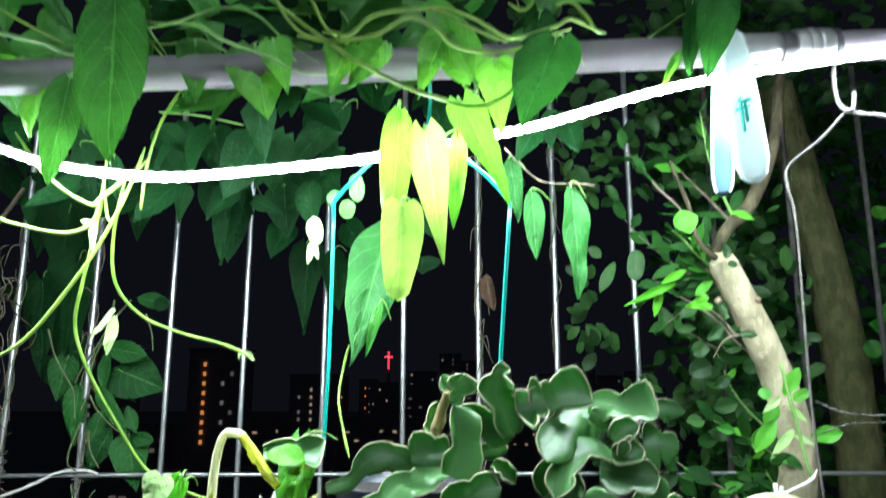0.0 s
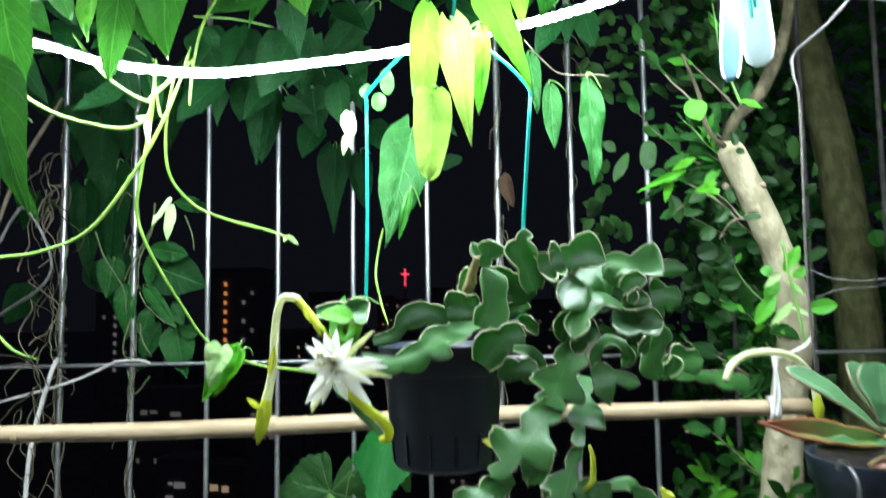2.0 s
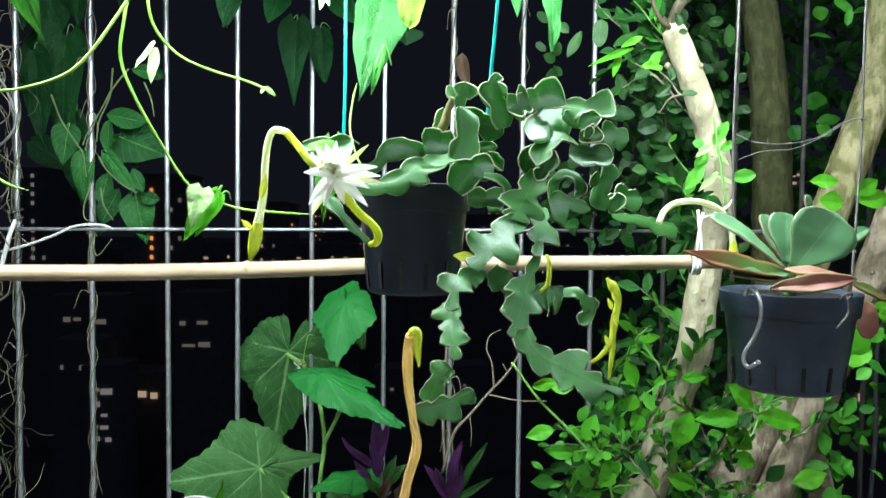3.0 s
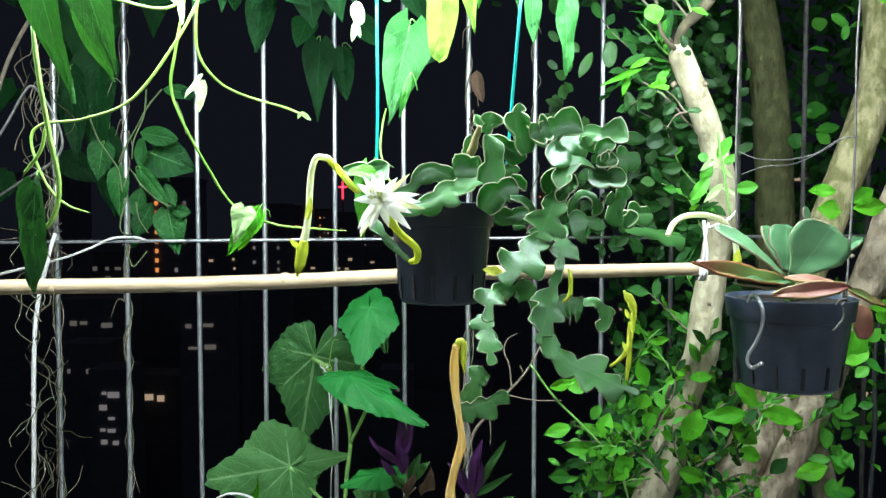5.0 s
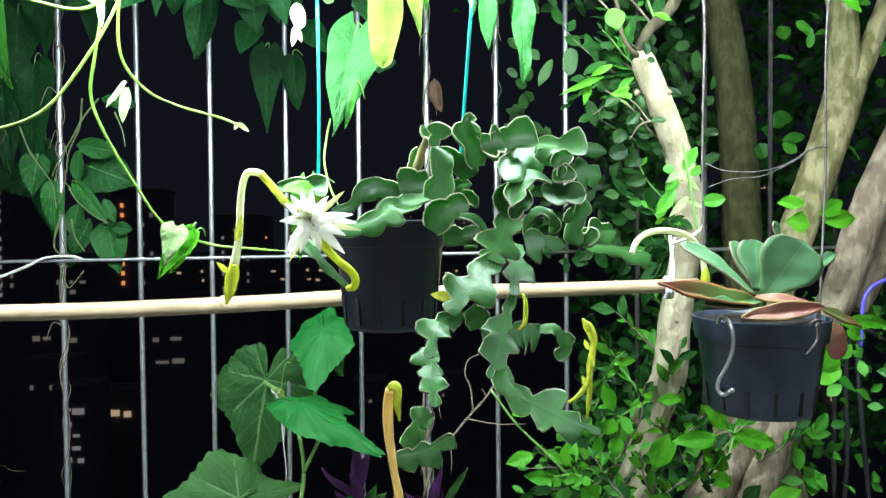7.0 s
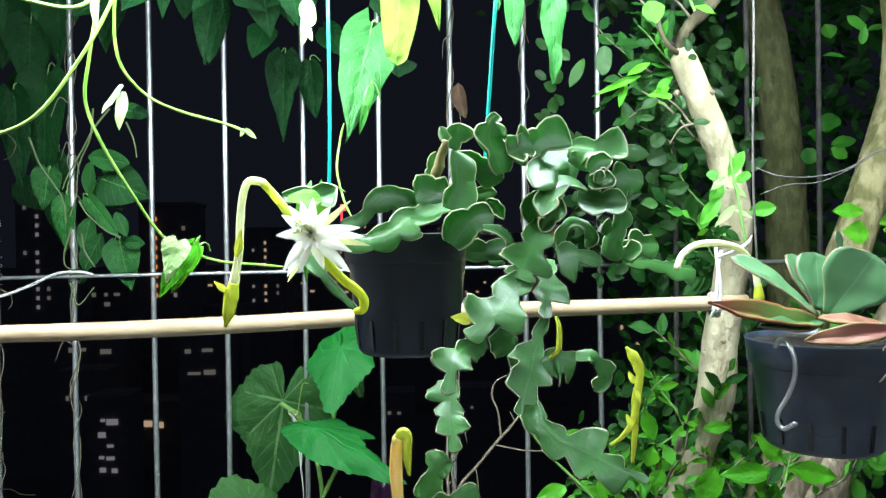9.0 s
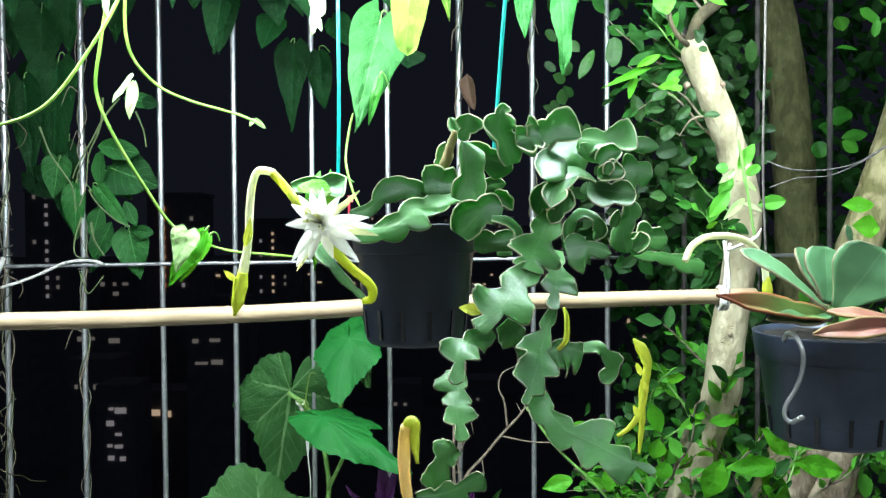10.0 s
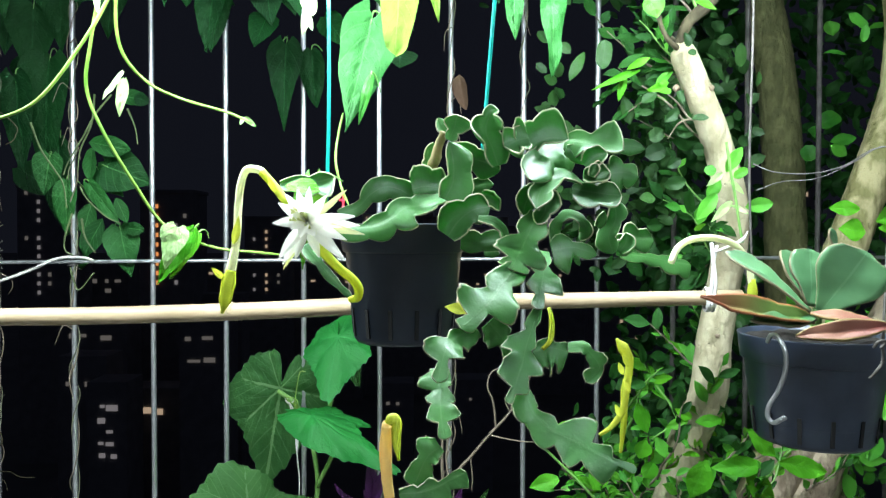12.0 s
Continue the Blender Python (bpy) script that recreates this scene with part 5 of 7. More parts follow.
    for x, z in ((0.073, 1.232), (0.078, 1.246), (0.0745, 1.257), (0.0775, 1.262)):
        leaf(c, (x, 0.471, z), (x - 0.004, 0.470, z + 0.008), 0.003, "lance", BUD_SKIN, name="bract", droop=-0.2)
    part("bud_stalk", tube([(0.036, 0.530, 1.263), (0.041, 0.528, 1.270), (0.0415, 0.528, 1.284), (0.040, 0.530, 1.291)], [(0, 0.0014), (0.5, 0.0020), (1, 0.0012)], 8, 6, name="bud_stalk"), BUD_SKIN, c, "small yellow bud")
    leaf(c, (-0.012, 0.560, 1.286), (-0.029, 0.560, 1.289), 0.008, "lance", BUD_SKIN, name="bract")
    # long arching bud by the string
    part("bud_stalk", tube([(0.174, 0.675, 1.316), (0.182, 0.680, 1.329), (0.200, 0.690, 1.337), (0.227, 0.700, 1.337), (0.249, 0.710, 1.329), (0.262, 0.715, 1.312), (0.265, 0.715, 1.294)], [(0, 0.0030), (0.5, 0.0032), (1, 0.0032)], 10, 8, 0.06, 120, "bud_stalk"), BUD_PALE, c, "pale arching bud stalk")
    part("bud", tube([(0.265, 0.715, 1.299), (0.266, 0.715, 1.286), (0.266, 0.715, 1.274)], [(0, 0.0034), (0.5, 0.0050), (1, 0.0018)], 10, 6, name="bud"), BUD_SKIN, c, "closed yellow bud")


cactus()


# ---- paddle succulent ----
def paddle_plant():
    p = root("paddle_succulent", POT2 + Vector((0, 0, 0.085)), "paddle-leaved succulent with red lower leaves", "succulent")

    def paddle(base, tip, w, mat, facing, label="", **kw):
        ob = leaf(p, base, tip, w, kw.pop("shape", "paddle"), mat, facing=facing, name="paddle_leaf", label=label, fold=kw.pop("fold", 0.12), ripple=0.01, nu=10, nv=14, **kw)
        shell = ob.modifiers.new("thickness", "SOLIDIFY")
        shell.thickness, shell.offset = 0.0022, 0
    paddle((0.300, 0.660, 1.274), (0.332, 0.645, 1.326), 0.0586, PADDLE_SKIN, (-0.15, -1, 0.25), "", droop=0.04, shape="spoon")
    paddle((0.302, 0.680, 1.277), (0.313, 0.700, 1.328), 0.0409, PADDLE_SKIN, (0.1, -1, 0.3), "", droop=0.05, shape="spoon")
    paddle((0.308, 0.700, 1.281), (0.308, 0.730, 1.327), 0.0321, PADDLE_SKIN, (0.35, -1, 0.3), "", droop=0.05, shape="spoon")
    paddle((0.349, 0.720, 1.324), (0.343, 0.720, 1.347), 0.0087, PADDLE_SKIN, (0.4, -1, 0.1), "", droop=0.02)
    paddle((0.291, 0.660, 1.274), (0.230, 0.680, 1.330), 0.0204, PADDLE_SKIN, (0.45, -0.8, 0.65), "", droop=0.10, fold=0.4)
    paddle((0.311, 0.670, 1.273), (0.385, 0.680, 1.316), 0.0152, PADDLE_SKIN, (-0.45, -0.8, 0.6), "", droop=0.06, fold=0.4)
    paddle((0.324, 0.690, 1.273), (0.363, 0.720, 1.288), 0.0169, PADDLE_SKIN, (-0.3, -1, 0.2), "", droop=0.05)
    paddle((0.292, 0.660, 1.265), (0.171, 0.620, 1.280), 0.0257, PADDLE_MIXED, (0, -0.7, 0.72), "green lower leaf with red-orange edges", droop=-0.12, fold=0.75, shape="lance")
    paddle((0.296, 0.660, 1.267), (0.223, 0.630, 1.267), 0.0176, PADDLE_SKIN, (0, -0.6, 0.8), "", droop=-0.04, fold=0.3, shape="oval")
    paddle((0.255, 0.615, 1.259), (0.329, 0.615, 1.264), 0.0168, PADDLE_RED, (0.05, -0.85, 0.55), "dusky pink front leaf with a green-yellow rim", droop=-0.10, fold=0.6, shape="oval")
    paddle((0.283, 0.645, 1.274), (0.334, 0.630, 1.268), 0.0153, PADDLE_RED, (0.05, -0.5, 0.9), "pinkish red front leaf", droop=0.04, fold=0.3, shape="oval")
    paddle((0.362, 0.670, 1.260), (0.416, 0.680, 1.240), 0.0108, PADDLE_MIXED, (0, -0.8, 0.6), "green side leaf with a red tip", droop=0.06, fold=0.3, shape="lance")
    paddle((0.423, 0.750, 1.234), (0.438, 0.750, 1.193), 0.0276, PADDLE_RED, (0.1, -1, 0.2), "drooping red leaf", droop=0.1, shape="round")
    part("stalk", tube([POT2 + Vector((0, 0, 0.08)), (0.309, 0.680, 1.275)], [0.006, 0.004], 10, 4, name="stalk"), GREEN_STEM, p)


paddle_plant()


# ---- ties and wires ----
def string_tie():
    t = root("string_tie", (0.271, 0.830, 1.262), "white string tied round the bamboo pole", "string")
    c = Vector((0.277, 0.845, 1.268))
    for k in range(3):
        x = (k - 1) * 0.0035
        pts = [c + Vector((x + 0.002 * math.sin(a), 0.0125 * math.sin(a), 0.0125 * math.cos(a))) for a in [i * math.pi / 5 for i in range(11)]]
        part("loop", tube(pts, 0.0021, 6, 4, name="loop"), STRING, t)
    part("strand", tube([(0.275, 0.832, 1.261), (0.279, 0.832, 1.286), (0.276, 0.832, 1.314), (0.275, 0.834, 1.332)], 0.0021, 6, 6, name="strand"), STRING, t)
    part("strand", tube([(0.272, 0.832, 1.261), (0.275, 0.832, 1.289), (0.277, 0.832, 1.313), (0.281, 0.834, 1.329)], 0.0019, 6, 6, name="strand"), STRING, t)
    part("knot_end", tube([(0.274, 0.832, 1.321), (0.289, 0.832, 1.326), (0.308, 0.832, 1.335), (0.315, 0.832, 1.345)], [0.0018, 0.0016, 0.0022, 0.0006], 6, 6, name="knot_end"), STRING, t)


string_tie()


def rail_wire():
    w = root("binding_wire", (-0.597, 1.185, 1.303), "white plastic-coated wire bound to the grille rail", "wire")
    part("strand", tube([(-0.798, 1.160, 1.242), (-0.702, 1.170, 1.267), (-0.655, 1.180, 1.285), (-0.619, 1.186, 1.302), (-0.581, 1.188, 1.304), (-0.563, 1.188, 1.299)], 0.0024, 8, 8, name="strand"), STRING, w)
    c = Vector((-0.599, 1.2, 1.296))
    pts = [c + Vector((0.0075 * math.cos(a), 0.0085 * math.sin(a), 0.0012 * a - 0.01)) for a in [i * 0.6 for i in range(34)]]
    part("coil", tube(pts, 0.0014, 6, 3, name="coil"), WIRE, w, "wire coil round the bar")
    c = Vector((-0.721, 1.2, 1.296))
    pts = [c + Vector((0.0085 * math.cos(a), 0.0095 * math.sin(a), 0.0022 * a - 0.01)) for a in [i * 0.6 for i in range(34)]]
    part("coil", tube(pts, 0.0014, 6, 3, name="coil"), WIRE, w, "wire coil round the bar")


rail_wire()


def wire_loop():
    w = root("wire_loop", (-0.614, 0.950, 1.403), "loose loop of grey plant wire by the grille", "wire")
    part("loop", tube([(-0.705, 0.950, 1.396), (-0.659, 0.950, 1.467), (-0.636, 0.950, 1.507), (-0.621, 0.950, 1.518), (-0.597, 0.950, 1.485), (-0.583, 0.950, 1.442), (-0.599, 0.950, 1.413), (-0.650, 0.960, 1.385), (-0.723, 0.980, 1.345)], 0.0019, 8, 8, name="loop"), WIRE, w)
    part("strand", tube([(-0.810, 1.100, 1.401), (-0.767, 1.100, 1.510), (-0.731, 1.100, 1.605), (-0.667, 1.100, 1.711)], 0.0030, 8, 6, name="strand"), DRY_STEM, w, "dry brown cane")


wire_loop()


def stake():
    s = root("plant_stake", (-0.716, 1.100, 0.906), "thin pale plant stake wound with dry vines", "stake")
    part("rod", tube([(-0.734, 1.120, 0.773), (-0.725, 1.120, 0.913), (-0.723, 1.130, 1.153), (-0.709, 1.150, 1.272), (-0.707, 1.170, 1.310)], 0.0036, 8, 8, 0.1, 60, name="rod"), STRING, s)


stake()


def cables():
    c = root("violet_cable", (0.603, 0.950, 1.238), "violet plastic cable beside the tree", "cable")
    part("loop", tube([(0.666, 0.950, 1.279), (0.628, 0.950, 1.264), (0.609, 0.950, 1.253), (0.599, 0.950, 1.230), (0.596, 0.950, 1.171)], 0.0028, 8, 6, name="loop"), CABLE_VIOLET, c)
    d = root("black_cable", (0.634, 1.000, 1.076), "thin black cable hanging beside the tree", "cable")
    part("strand", tube([(0.628, 1.000, 1.199), (0.626, 1.000, 1.129), (0.635, 1.000, 1.024), (0.647, 1.000, 0.900), (0.653, 1.000, 0.758)], 0.0034, 8, 6, name="strand"), CABLE_BLACK, d)
    d = root("black_cable", (0.616, 1.000, 1.076), "thin black cable hanging beside the tree", "cable")
    part("strand", tube([(0.686, 1.000, 1.163), (0.623, 1.000, 1.190), (0.608, 1.000, 1.129), (0.610, 1.000, 1.006), (0.605, 1.000, 0.901), (0.606, 1.000, 0.759)], 0.0034, 8, 6, name="strand"), CABLE_BLACK, d)


cables()


# ---- climbing vine on the pipe ----
vine = root("climbing_vine", (-0.25, 0.66, 1.70), "climbing vine with arrow-shaped leaves tangled on the pipe", "vine")


# stems
def vine_stem(mat, rad, pts):
    part("stem", tube(pts, [(0, rad * 0.45), (0.08, rad * 0.74), (0.9, rad * 0.72), (1, rad * 0.3)], 8, 8, 0.08, 150, "stem"), mat, vine)


vine_stem(VINE_STEM, 0.0022, [(-0.189, 0.620, 1.737), (-0.146, 0.610, 1.698), (-0.112, 0.600, 1.668), (-0.082, 0.597, 1.647), (-0.050, 0.597, 1.631), (-0.007, 0.600, 1.621), (0.019, 0.610, 1.640), (0.029, 0.620, 1.670)])
vine_stem(VINE_STEM, 0.0022, [(-0.126, 0.610, 1.687), (-0.104, 0.605, 1.682), (-0.084, 0.605, 1.698), (-0.037, 0.605, 1.702), (-0.010, 0.605, 1.693), (0.017, 0.605, 1.677), (0.050, 0.610, 1.688), (0.064, 0.610, 1.694), (0.088, 0.620, 1.687)])
vine_stem(VINE_STEM, 0.0022, [(-0.143, 0.600, 1.679), (-0.114, 0.600, 1.674), (-0.083, 0.600, 1.679), (-0.060, 0.600, 1.692), (-0.039, 0.600, 1.683), (-0.024, 0.600, 1.668), (0.012, 0.600, 1.663), (0.040, 0.605, 1.676), (0.063, 0.610, 1.686)])
vine_stem(VINE_STEM, 0.0020, [(-0.190, 0.610, 1.726), (-0.171, 0.600, 1.726), (-0.163, 0.600, 1.714), (-0.150, 0.600, 1.692), (-0.136, 0.600, 1.679), (-0.118, 0.600, 1.675)])
vine_stem(VINE_STEM, 0.0020, [(-0.147, 0.610, 1.730), (-0.132, 0.600, 1.706), (-0.124, 0.597, 1.689), (-0.118, 0.595, 1.680), (-0.111, 0.597, 1.678), (-0.114, 0.600, 1.671)])
vine_stem(VINE_STEM, 0.0021, [(-0.001, 0.620, 1.743), (0.008, 0.610, 1.747), (0.020, 0.610, 1.743), (0.032, 0.610, 1.728), (0.036, 0.615, 1.714), (0.028, 0.620, 1.708), (0.017, 0.625, 1.717)])
vine_stem(VINE_STEM, 0.0018, [(0.054, 0.620, 1.712), (0.064, 0.610, 1.708), (0.075, 0.610, 1.696), (0.081, 0.610, 1.685), (0.091, 0.620, 1.687)])
vine_stem(VINE_STEM, 0.0018, [(-0.051, 0.610, 1.706), (-0.032, 0.600, 1.695), (-0.014, 0.600, 1.684), (0.006, 0.600, 1.674), (0.015, 0.600, 1.671)])
vine_stem(GREEN_STEM, 0.0014, [(-0.317, 0.630, 1.739), (-0.297, 0.620, 1.722), (-0.277, 0.620, 1.711), (-0.260, 0.620, 1.689), (-0.253, 0.630, 1.678)])
vine_stem(VINE_STEM, 0.0021, [(-0.286, 0.660, 1.593), (-0.307, 0.670, 1.554), (-0.334, 0.675, 1.510), (-0.379, 0.680, 1.456), (-0.427, 0.680, 1.436), (-0.470, 0.680, 1.430), (-0.481, 0.680, 1.412), (-0.468, 0.680, 1.372), (-0.448, 0.680, 1.349), (-0.424, 0.680, 1.340)])
vine_stem(VINE_STEM, 0.0021, [(-0.311, 0.660, 1.604), (-0.324, 0.680, 1.560), (-0.338, 0.690, 1.505), (-0.346, 0.700, 1.472), (-0.338, 0.710, 1.438), (-0.318, 0.730, 1.391), (-0.294, 0.750, 1.348), (-0.251, 0.755, 1.328), (-0.204, 0.740, 1.323), (-0.164, 0.700, 1.321)])
vine_stem(VINE_STEM, 0.0020, [(-0.298, 0.670, 1.597), (-0.315, 0.690, 1.551), (-0.320, 0.710, 1.510), (-0.305, 0.730, 1.484), (-0.279, 0.745, 1.471), (-0.236, 0.752, 1.459), (-0.212, 0.752, 1.449)])
vine_stem(VINE_STEM, 0.0022, [(-0.443, 0.660, 1.582), (-0.405, 0.660, 1.559), (-0.374, 0.665, 1.549), (-0.343, 0.670, 1.545), (-0.325, 0.675, 1.557), (-0.317, 0.670, 1.585)])
vine_stem(VINE_STEM, 0.0032, [(-0.435, 0.600, 1.508), (-0.430, 0.600, 1.462), (-0.422, 0.600, 1.411), (-0.414, 0.600, 1.365), (-0.420, 0.600, 1.334), (-0.436, 0.600, 1.318)])
vine_stem(VINE_STEM, 0.0022, [(-0.451, 0.610, 1.375), (-0.435, 0.610, 1.397), (-0.430, 0.610, 1.420)])
vine_stem(VINE_STEM, 0.0022, [(-0.272, 0.650, 1.600), (-0.311, 0.660, 1.573), (-0.318, 0.650, 1.564), (-0.347, 0.640, 1.584), (-0.370, 0.630, 1.617)])
vine_stem(VINE_STEM, 0.0019, [(-0.289, 0.680, 1.567), (-0.282, 0.670, 1.601), (-0.269, 0.660, 1.634), (-0.253, 0.660, 1.666)])
vine_stem(VINE_STEM, 0.0019, [(-0.318, 0.670, 1.591), (-0.314, 0.680, 1.557), (-0.294, 0.670, 1.586), (-0.280, 0.660, 1.614)])
vine_stem(VINE_STEM, 0.0017, [(-0.338, 0.650, 1.744), (-0.302, 0.640, 1.724), (-0.280, 0.640, 1.704), (-0.262, 0.645, 1.684)])
vine_stem(VINE_STEM, 0.0018, [(0.002, 0.700, 1.797), (0.021, 0.690, 1.793), (0.036, 0.680, 1.766), (0.040, 0.680, 1.743)])
vine_stem(DRY_STEM, 0.0010, [(0.016, 0.700, 1.624), (0.036, 0.740, 1.618), (0.057, 0.770, 1.614), (0.091, 0.770, 1.612), (0.105, 0.770, 1.610)])
vine_stem(GREEN_STEM, 0.0015, [(0.114, 0.720, 1.707), (0.134, 0.710, 1.719), (0.152, 0.690, 1.726), (0.170, 0.660, 1.728)])
vine_stem(VINE_STEM, 0.0016, [(-0.123, 0.752, 1.459), (-0.127, 0.750, 1.440), (-0.129, 0.740, 1.412), (-0.122, 0.730, 1.384), (-0.112, 0.700, 1.366)])
vine_stem(GREEN_STEM, 0.0015, [(-0.345, 0.820, 1.711), (-0.299, 0.820, 1.706), (-0.253, 0.820, 1.695)])
vine_stem(VINE_STEM, 0.0018, [(-0.460, 0.640, 1.752), (-0.414, 0.640, 1.734), (-0.377, 0.645, 1.715), (-0.352, 0.650, 1.703)])

# leaves: base, tip, width, kind
for base, tip, width, shape in (
    ((-0.440, 0.750, 1.901), (-0.418, 0.750, 1.815), 0.036, "long"),
    ((-0.431, 0.680, 1.804), (-0.426, 0.680, 1.729), 0.043, "heart"),
    ((-0.435, 0.700, 1.828), (-0.383, 0.700, 1.747), 0.039, "arrow"),
    ((-0.401, 0.710, 1.768), (-0.394, 0.710, 1.713), 0.031, "heart"),
    ((-0.357, 0.720, 1.841), (-0.346, 0.720, 1.771), 0.030, "long"),
    ((-0.329, 0.740, 1.850), (-0.317, 0.740, 1.785), 0.025, "long"),
    ((-0.304, 0.640, 1.746), (-0.280, 0.640, 1.651), 0.041, "long"),
    ((-0.222, 0.720, 1.805), (-0.276, 0.720, 1.821), 0.022, "long"),
    ((-0.142, 0.680, 1.767), (-0.214, 0.680, 1.761), 0.029, "long"),
    ((-0.272, 0.700, 1.773), (-0.238, 0.700, 1.710), 0.047, "heart"),
    ((-0.139, 0.720, 1.766), (-0.071, 0.720, 1.751), 0.064, "heart"),
    ((-0.057, 0.800, 1.810), (-0.077, 0.800, 1.900), 0.064, "heart"),
    ((-0.022, 0.760, 1.788), (0.002, 0.760, 1.844), 0.038, "heart"),
):
    leaf(vine, base, tip, width, shape)
for base, tip, width, shape in (
    ((0.069, 0.660, 1.770), (0.033, 0.660, 1.712), 0.031, "long"),
    ((-0.011, 0.618, 1.650), (-0.048, 0.618, 1.728), 0.035, "long"),
    ((0.006, 0.612, 1.661), (0.009, 0.612, 1.602), 0.031, "arrow"),
    ((-0.067, 0.618, 1.625), (-0.072, 0.614, 1.523), 0.0249, "long"),
    ((-0.023, 0.642, 1.614), (-0.027, 0.638, 1.539), 0.0160, "long"),
    ((-0.020, 0.606, 1.626), (0.015, 0.602, 1.549), 0.0305, "arrow"),
    ((0.158, 0.655, 1.689), (0.141, 0.655, 1.659), 0.008, "long"),
    ((-0.106, 0.605, 1.673), (-0.118, 0.605, 1.636), 0.030, "arrow"),
    ((-0.189, 0.660, 1.707), (-0.142, 0.660, 1.700), 0.014, "long"),
    ((-0.172, 0.700, 1.760), (-0.185, 0.700, 1.722), 0.035, "heart"),
    ((-0.442, 0.660, 1.780), (-0.445, 0.660, 1.710), 0.037, "heart"),
):
    leaf(vine, base, tip, width, shape)
for base, tip, width, shape in (
    ((-0.428, 0.640, 1.658), (-0.397, 0.640, 1.623), 0.027, "heart"),
    ((-0.162, 0.605, 1.677), (-0.149, 0.605, 1.635), 0.025, "arrow"),
    ((-0.033, 0.612, 1.683), (-0.055, 0.612, 1.635), 0.030, "arrow"),
    ((-0.079, 0.610, 1.676), (-0.106, 0.610, 1.643), 0.026, "heart"),
):
    leaf(vine, base, tip, width, shape)
leaf(vine, (-0.097, 0.778, 1.558), (-0.120, 0.742, 1.439), 0.062, "kite", VINE_MID, facing=(0.35, -1, -0.55), droop=0.03)
for base, tip, width, shape in (
    ((-0.096, 0.752, 1.496), (-0.108, 0.752, 1.448), 0.009, "long"),
    ((-0.113, 0.700, 1.602), (-0.110, 0.700, 1.578), 0.013, "round"),
    ((-0.118, 0.700, 1.579), (-0.120, 0.700, 1.563), 0.013, "round"),
    ((-0.127, 0.700, 1.587), (-0.135, 0.700, 1.576), 0.011, "round"),
):
    leaf(vine, base, tip, width, shape)
for base, tip, width, shape in (
    ((-0.042, 0.850, 2.011), (-0.009, 0.850, 1.913), 0.068, "heart"),
    ((0.015, 0.850, 2.024), (0.019, 0.850, 1.928), 0.055, "heart"),
    ((-0.022, 0.820, 1.903), (-0.008, 0.820, 1.835), 0.050, "heart"),
    ((0.033, 0.800, 1.947), (0.040, 0.800, 1.877), 0.032, "long"),
    ((-0.070, 0.840, 2.021), (-0.060, 0.840, 1.940), 0.058, "heart"),
    ((0.009, 0.780, 1.835), (-0.010, 0.780, 1.781), 0.037, "heart"),
    ((-0.114, 0.700, 1.770), (-0.097, 0.700, 1.713), 0.055, "heart"),
    ((0.050, 0.600, 1.672), (0.022, 0.596, 1.603), 0.0472, "heart"),
    ((0.183, 0.628, 1.731), (0.171, 0.628, 1.656), 0.034, "heart"),
    ((0.167, 0.645, 1.729), (0.162, 0.645, 1.662), 0.016, "long"),
    ((0.135, 0.800, 1.973), (0.132, 0.800, 1.864), 0.029, "long"),
    ((0.085, 0.800, 1.960), (0.066, 0.800, 1.858), 0.024, "long"),
    ((0.082, 0.700, 1.792), (0.091, 0.700, 1.827), 0.010, "long"),
):
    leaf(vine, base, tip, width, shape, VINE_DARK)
for base, tip, width, shape in (
    ((-0.313, 0.600, 1.647), (-0.322, 0.600, 1.565), 0.028, "long"),
    ((-0.257, 0.552, 1.685), (-0.253, 0.548, 1.565), 0.0495, "long"),
    ((-0.351, 0.500, 1.542), (-0.319, 0.500, 1.445), 0.043, "arrow"),
    ((-0.375, 0.490, 1.530), (-0.356, 0.490, 1.423), 0.034, "arrow"),
    ((-0.435, 0.600, 1.368), (-0.444, 0.600, 1.265), 0.032, "long"),
    ((-0.378, 0.550, 1.624), (-0.363, 0.550, 1.531), 0.044, "heart"),
    ((-0.362, 0.530, 1.523), (-0.340, 0.530, 1.446), 0.021, "long"),
):
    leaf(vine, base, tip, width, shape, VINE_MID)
for base, tip, width, shape in (
    ((-0.064, 0.614, 1.552), (-0.065, 0.610, 1.481), 0.0310, "blunt"),
    ((-0.047, 0.610, 1.604), (-0.033, 0.606, 1.505), 0.0300, "arrow"),
):
    leaf(vine, base, tip, width, shape, BACKLIT_LEAF)
for base, tip, width, shape in (
    ((-0.267, 0.750, 1.346), (-0.305, 0.750, 1.292), 0.021, "long"),
    ((-0.263, 0.750, 1.341), (-0.294, 0.750, 1.297), 0.017, "long"),
):
    leaf(vine, base, tip, width, shape, BRIGHT_LEAF)
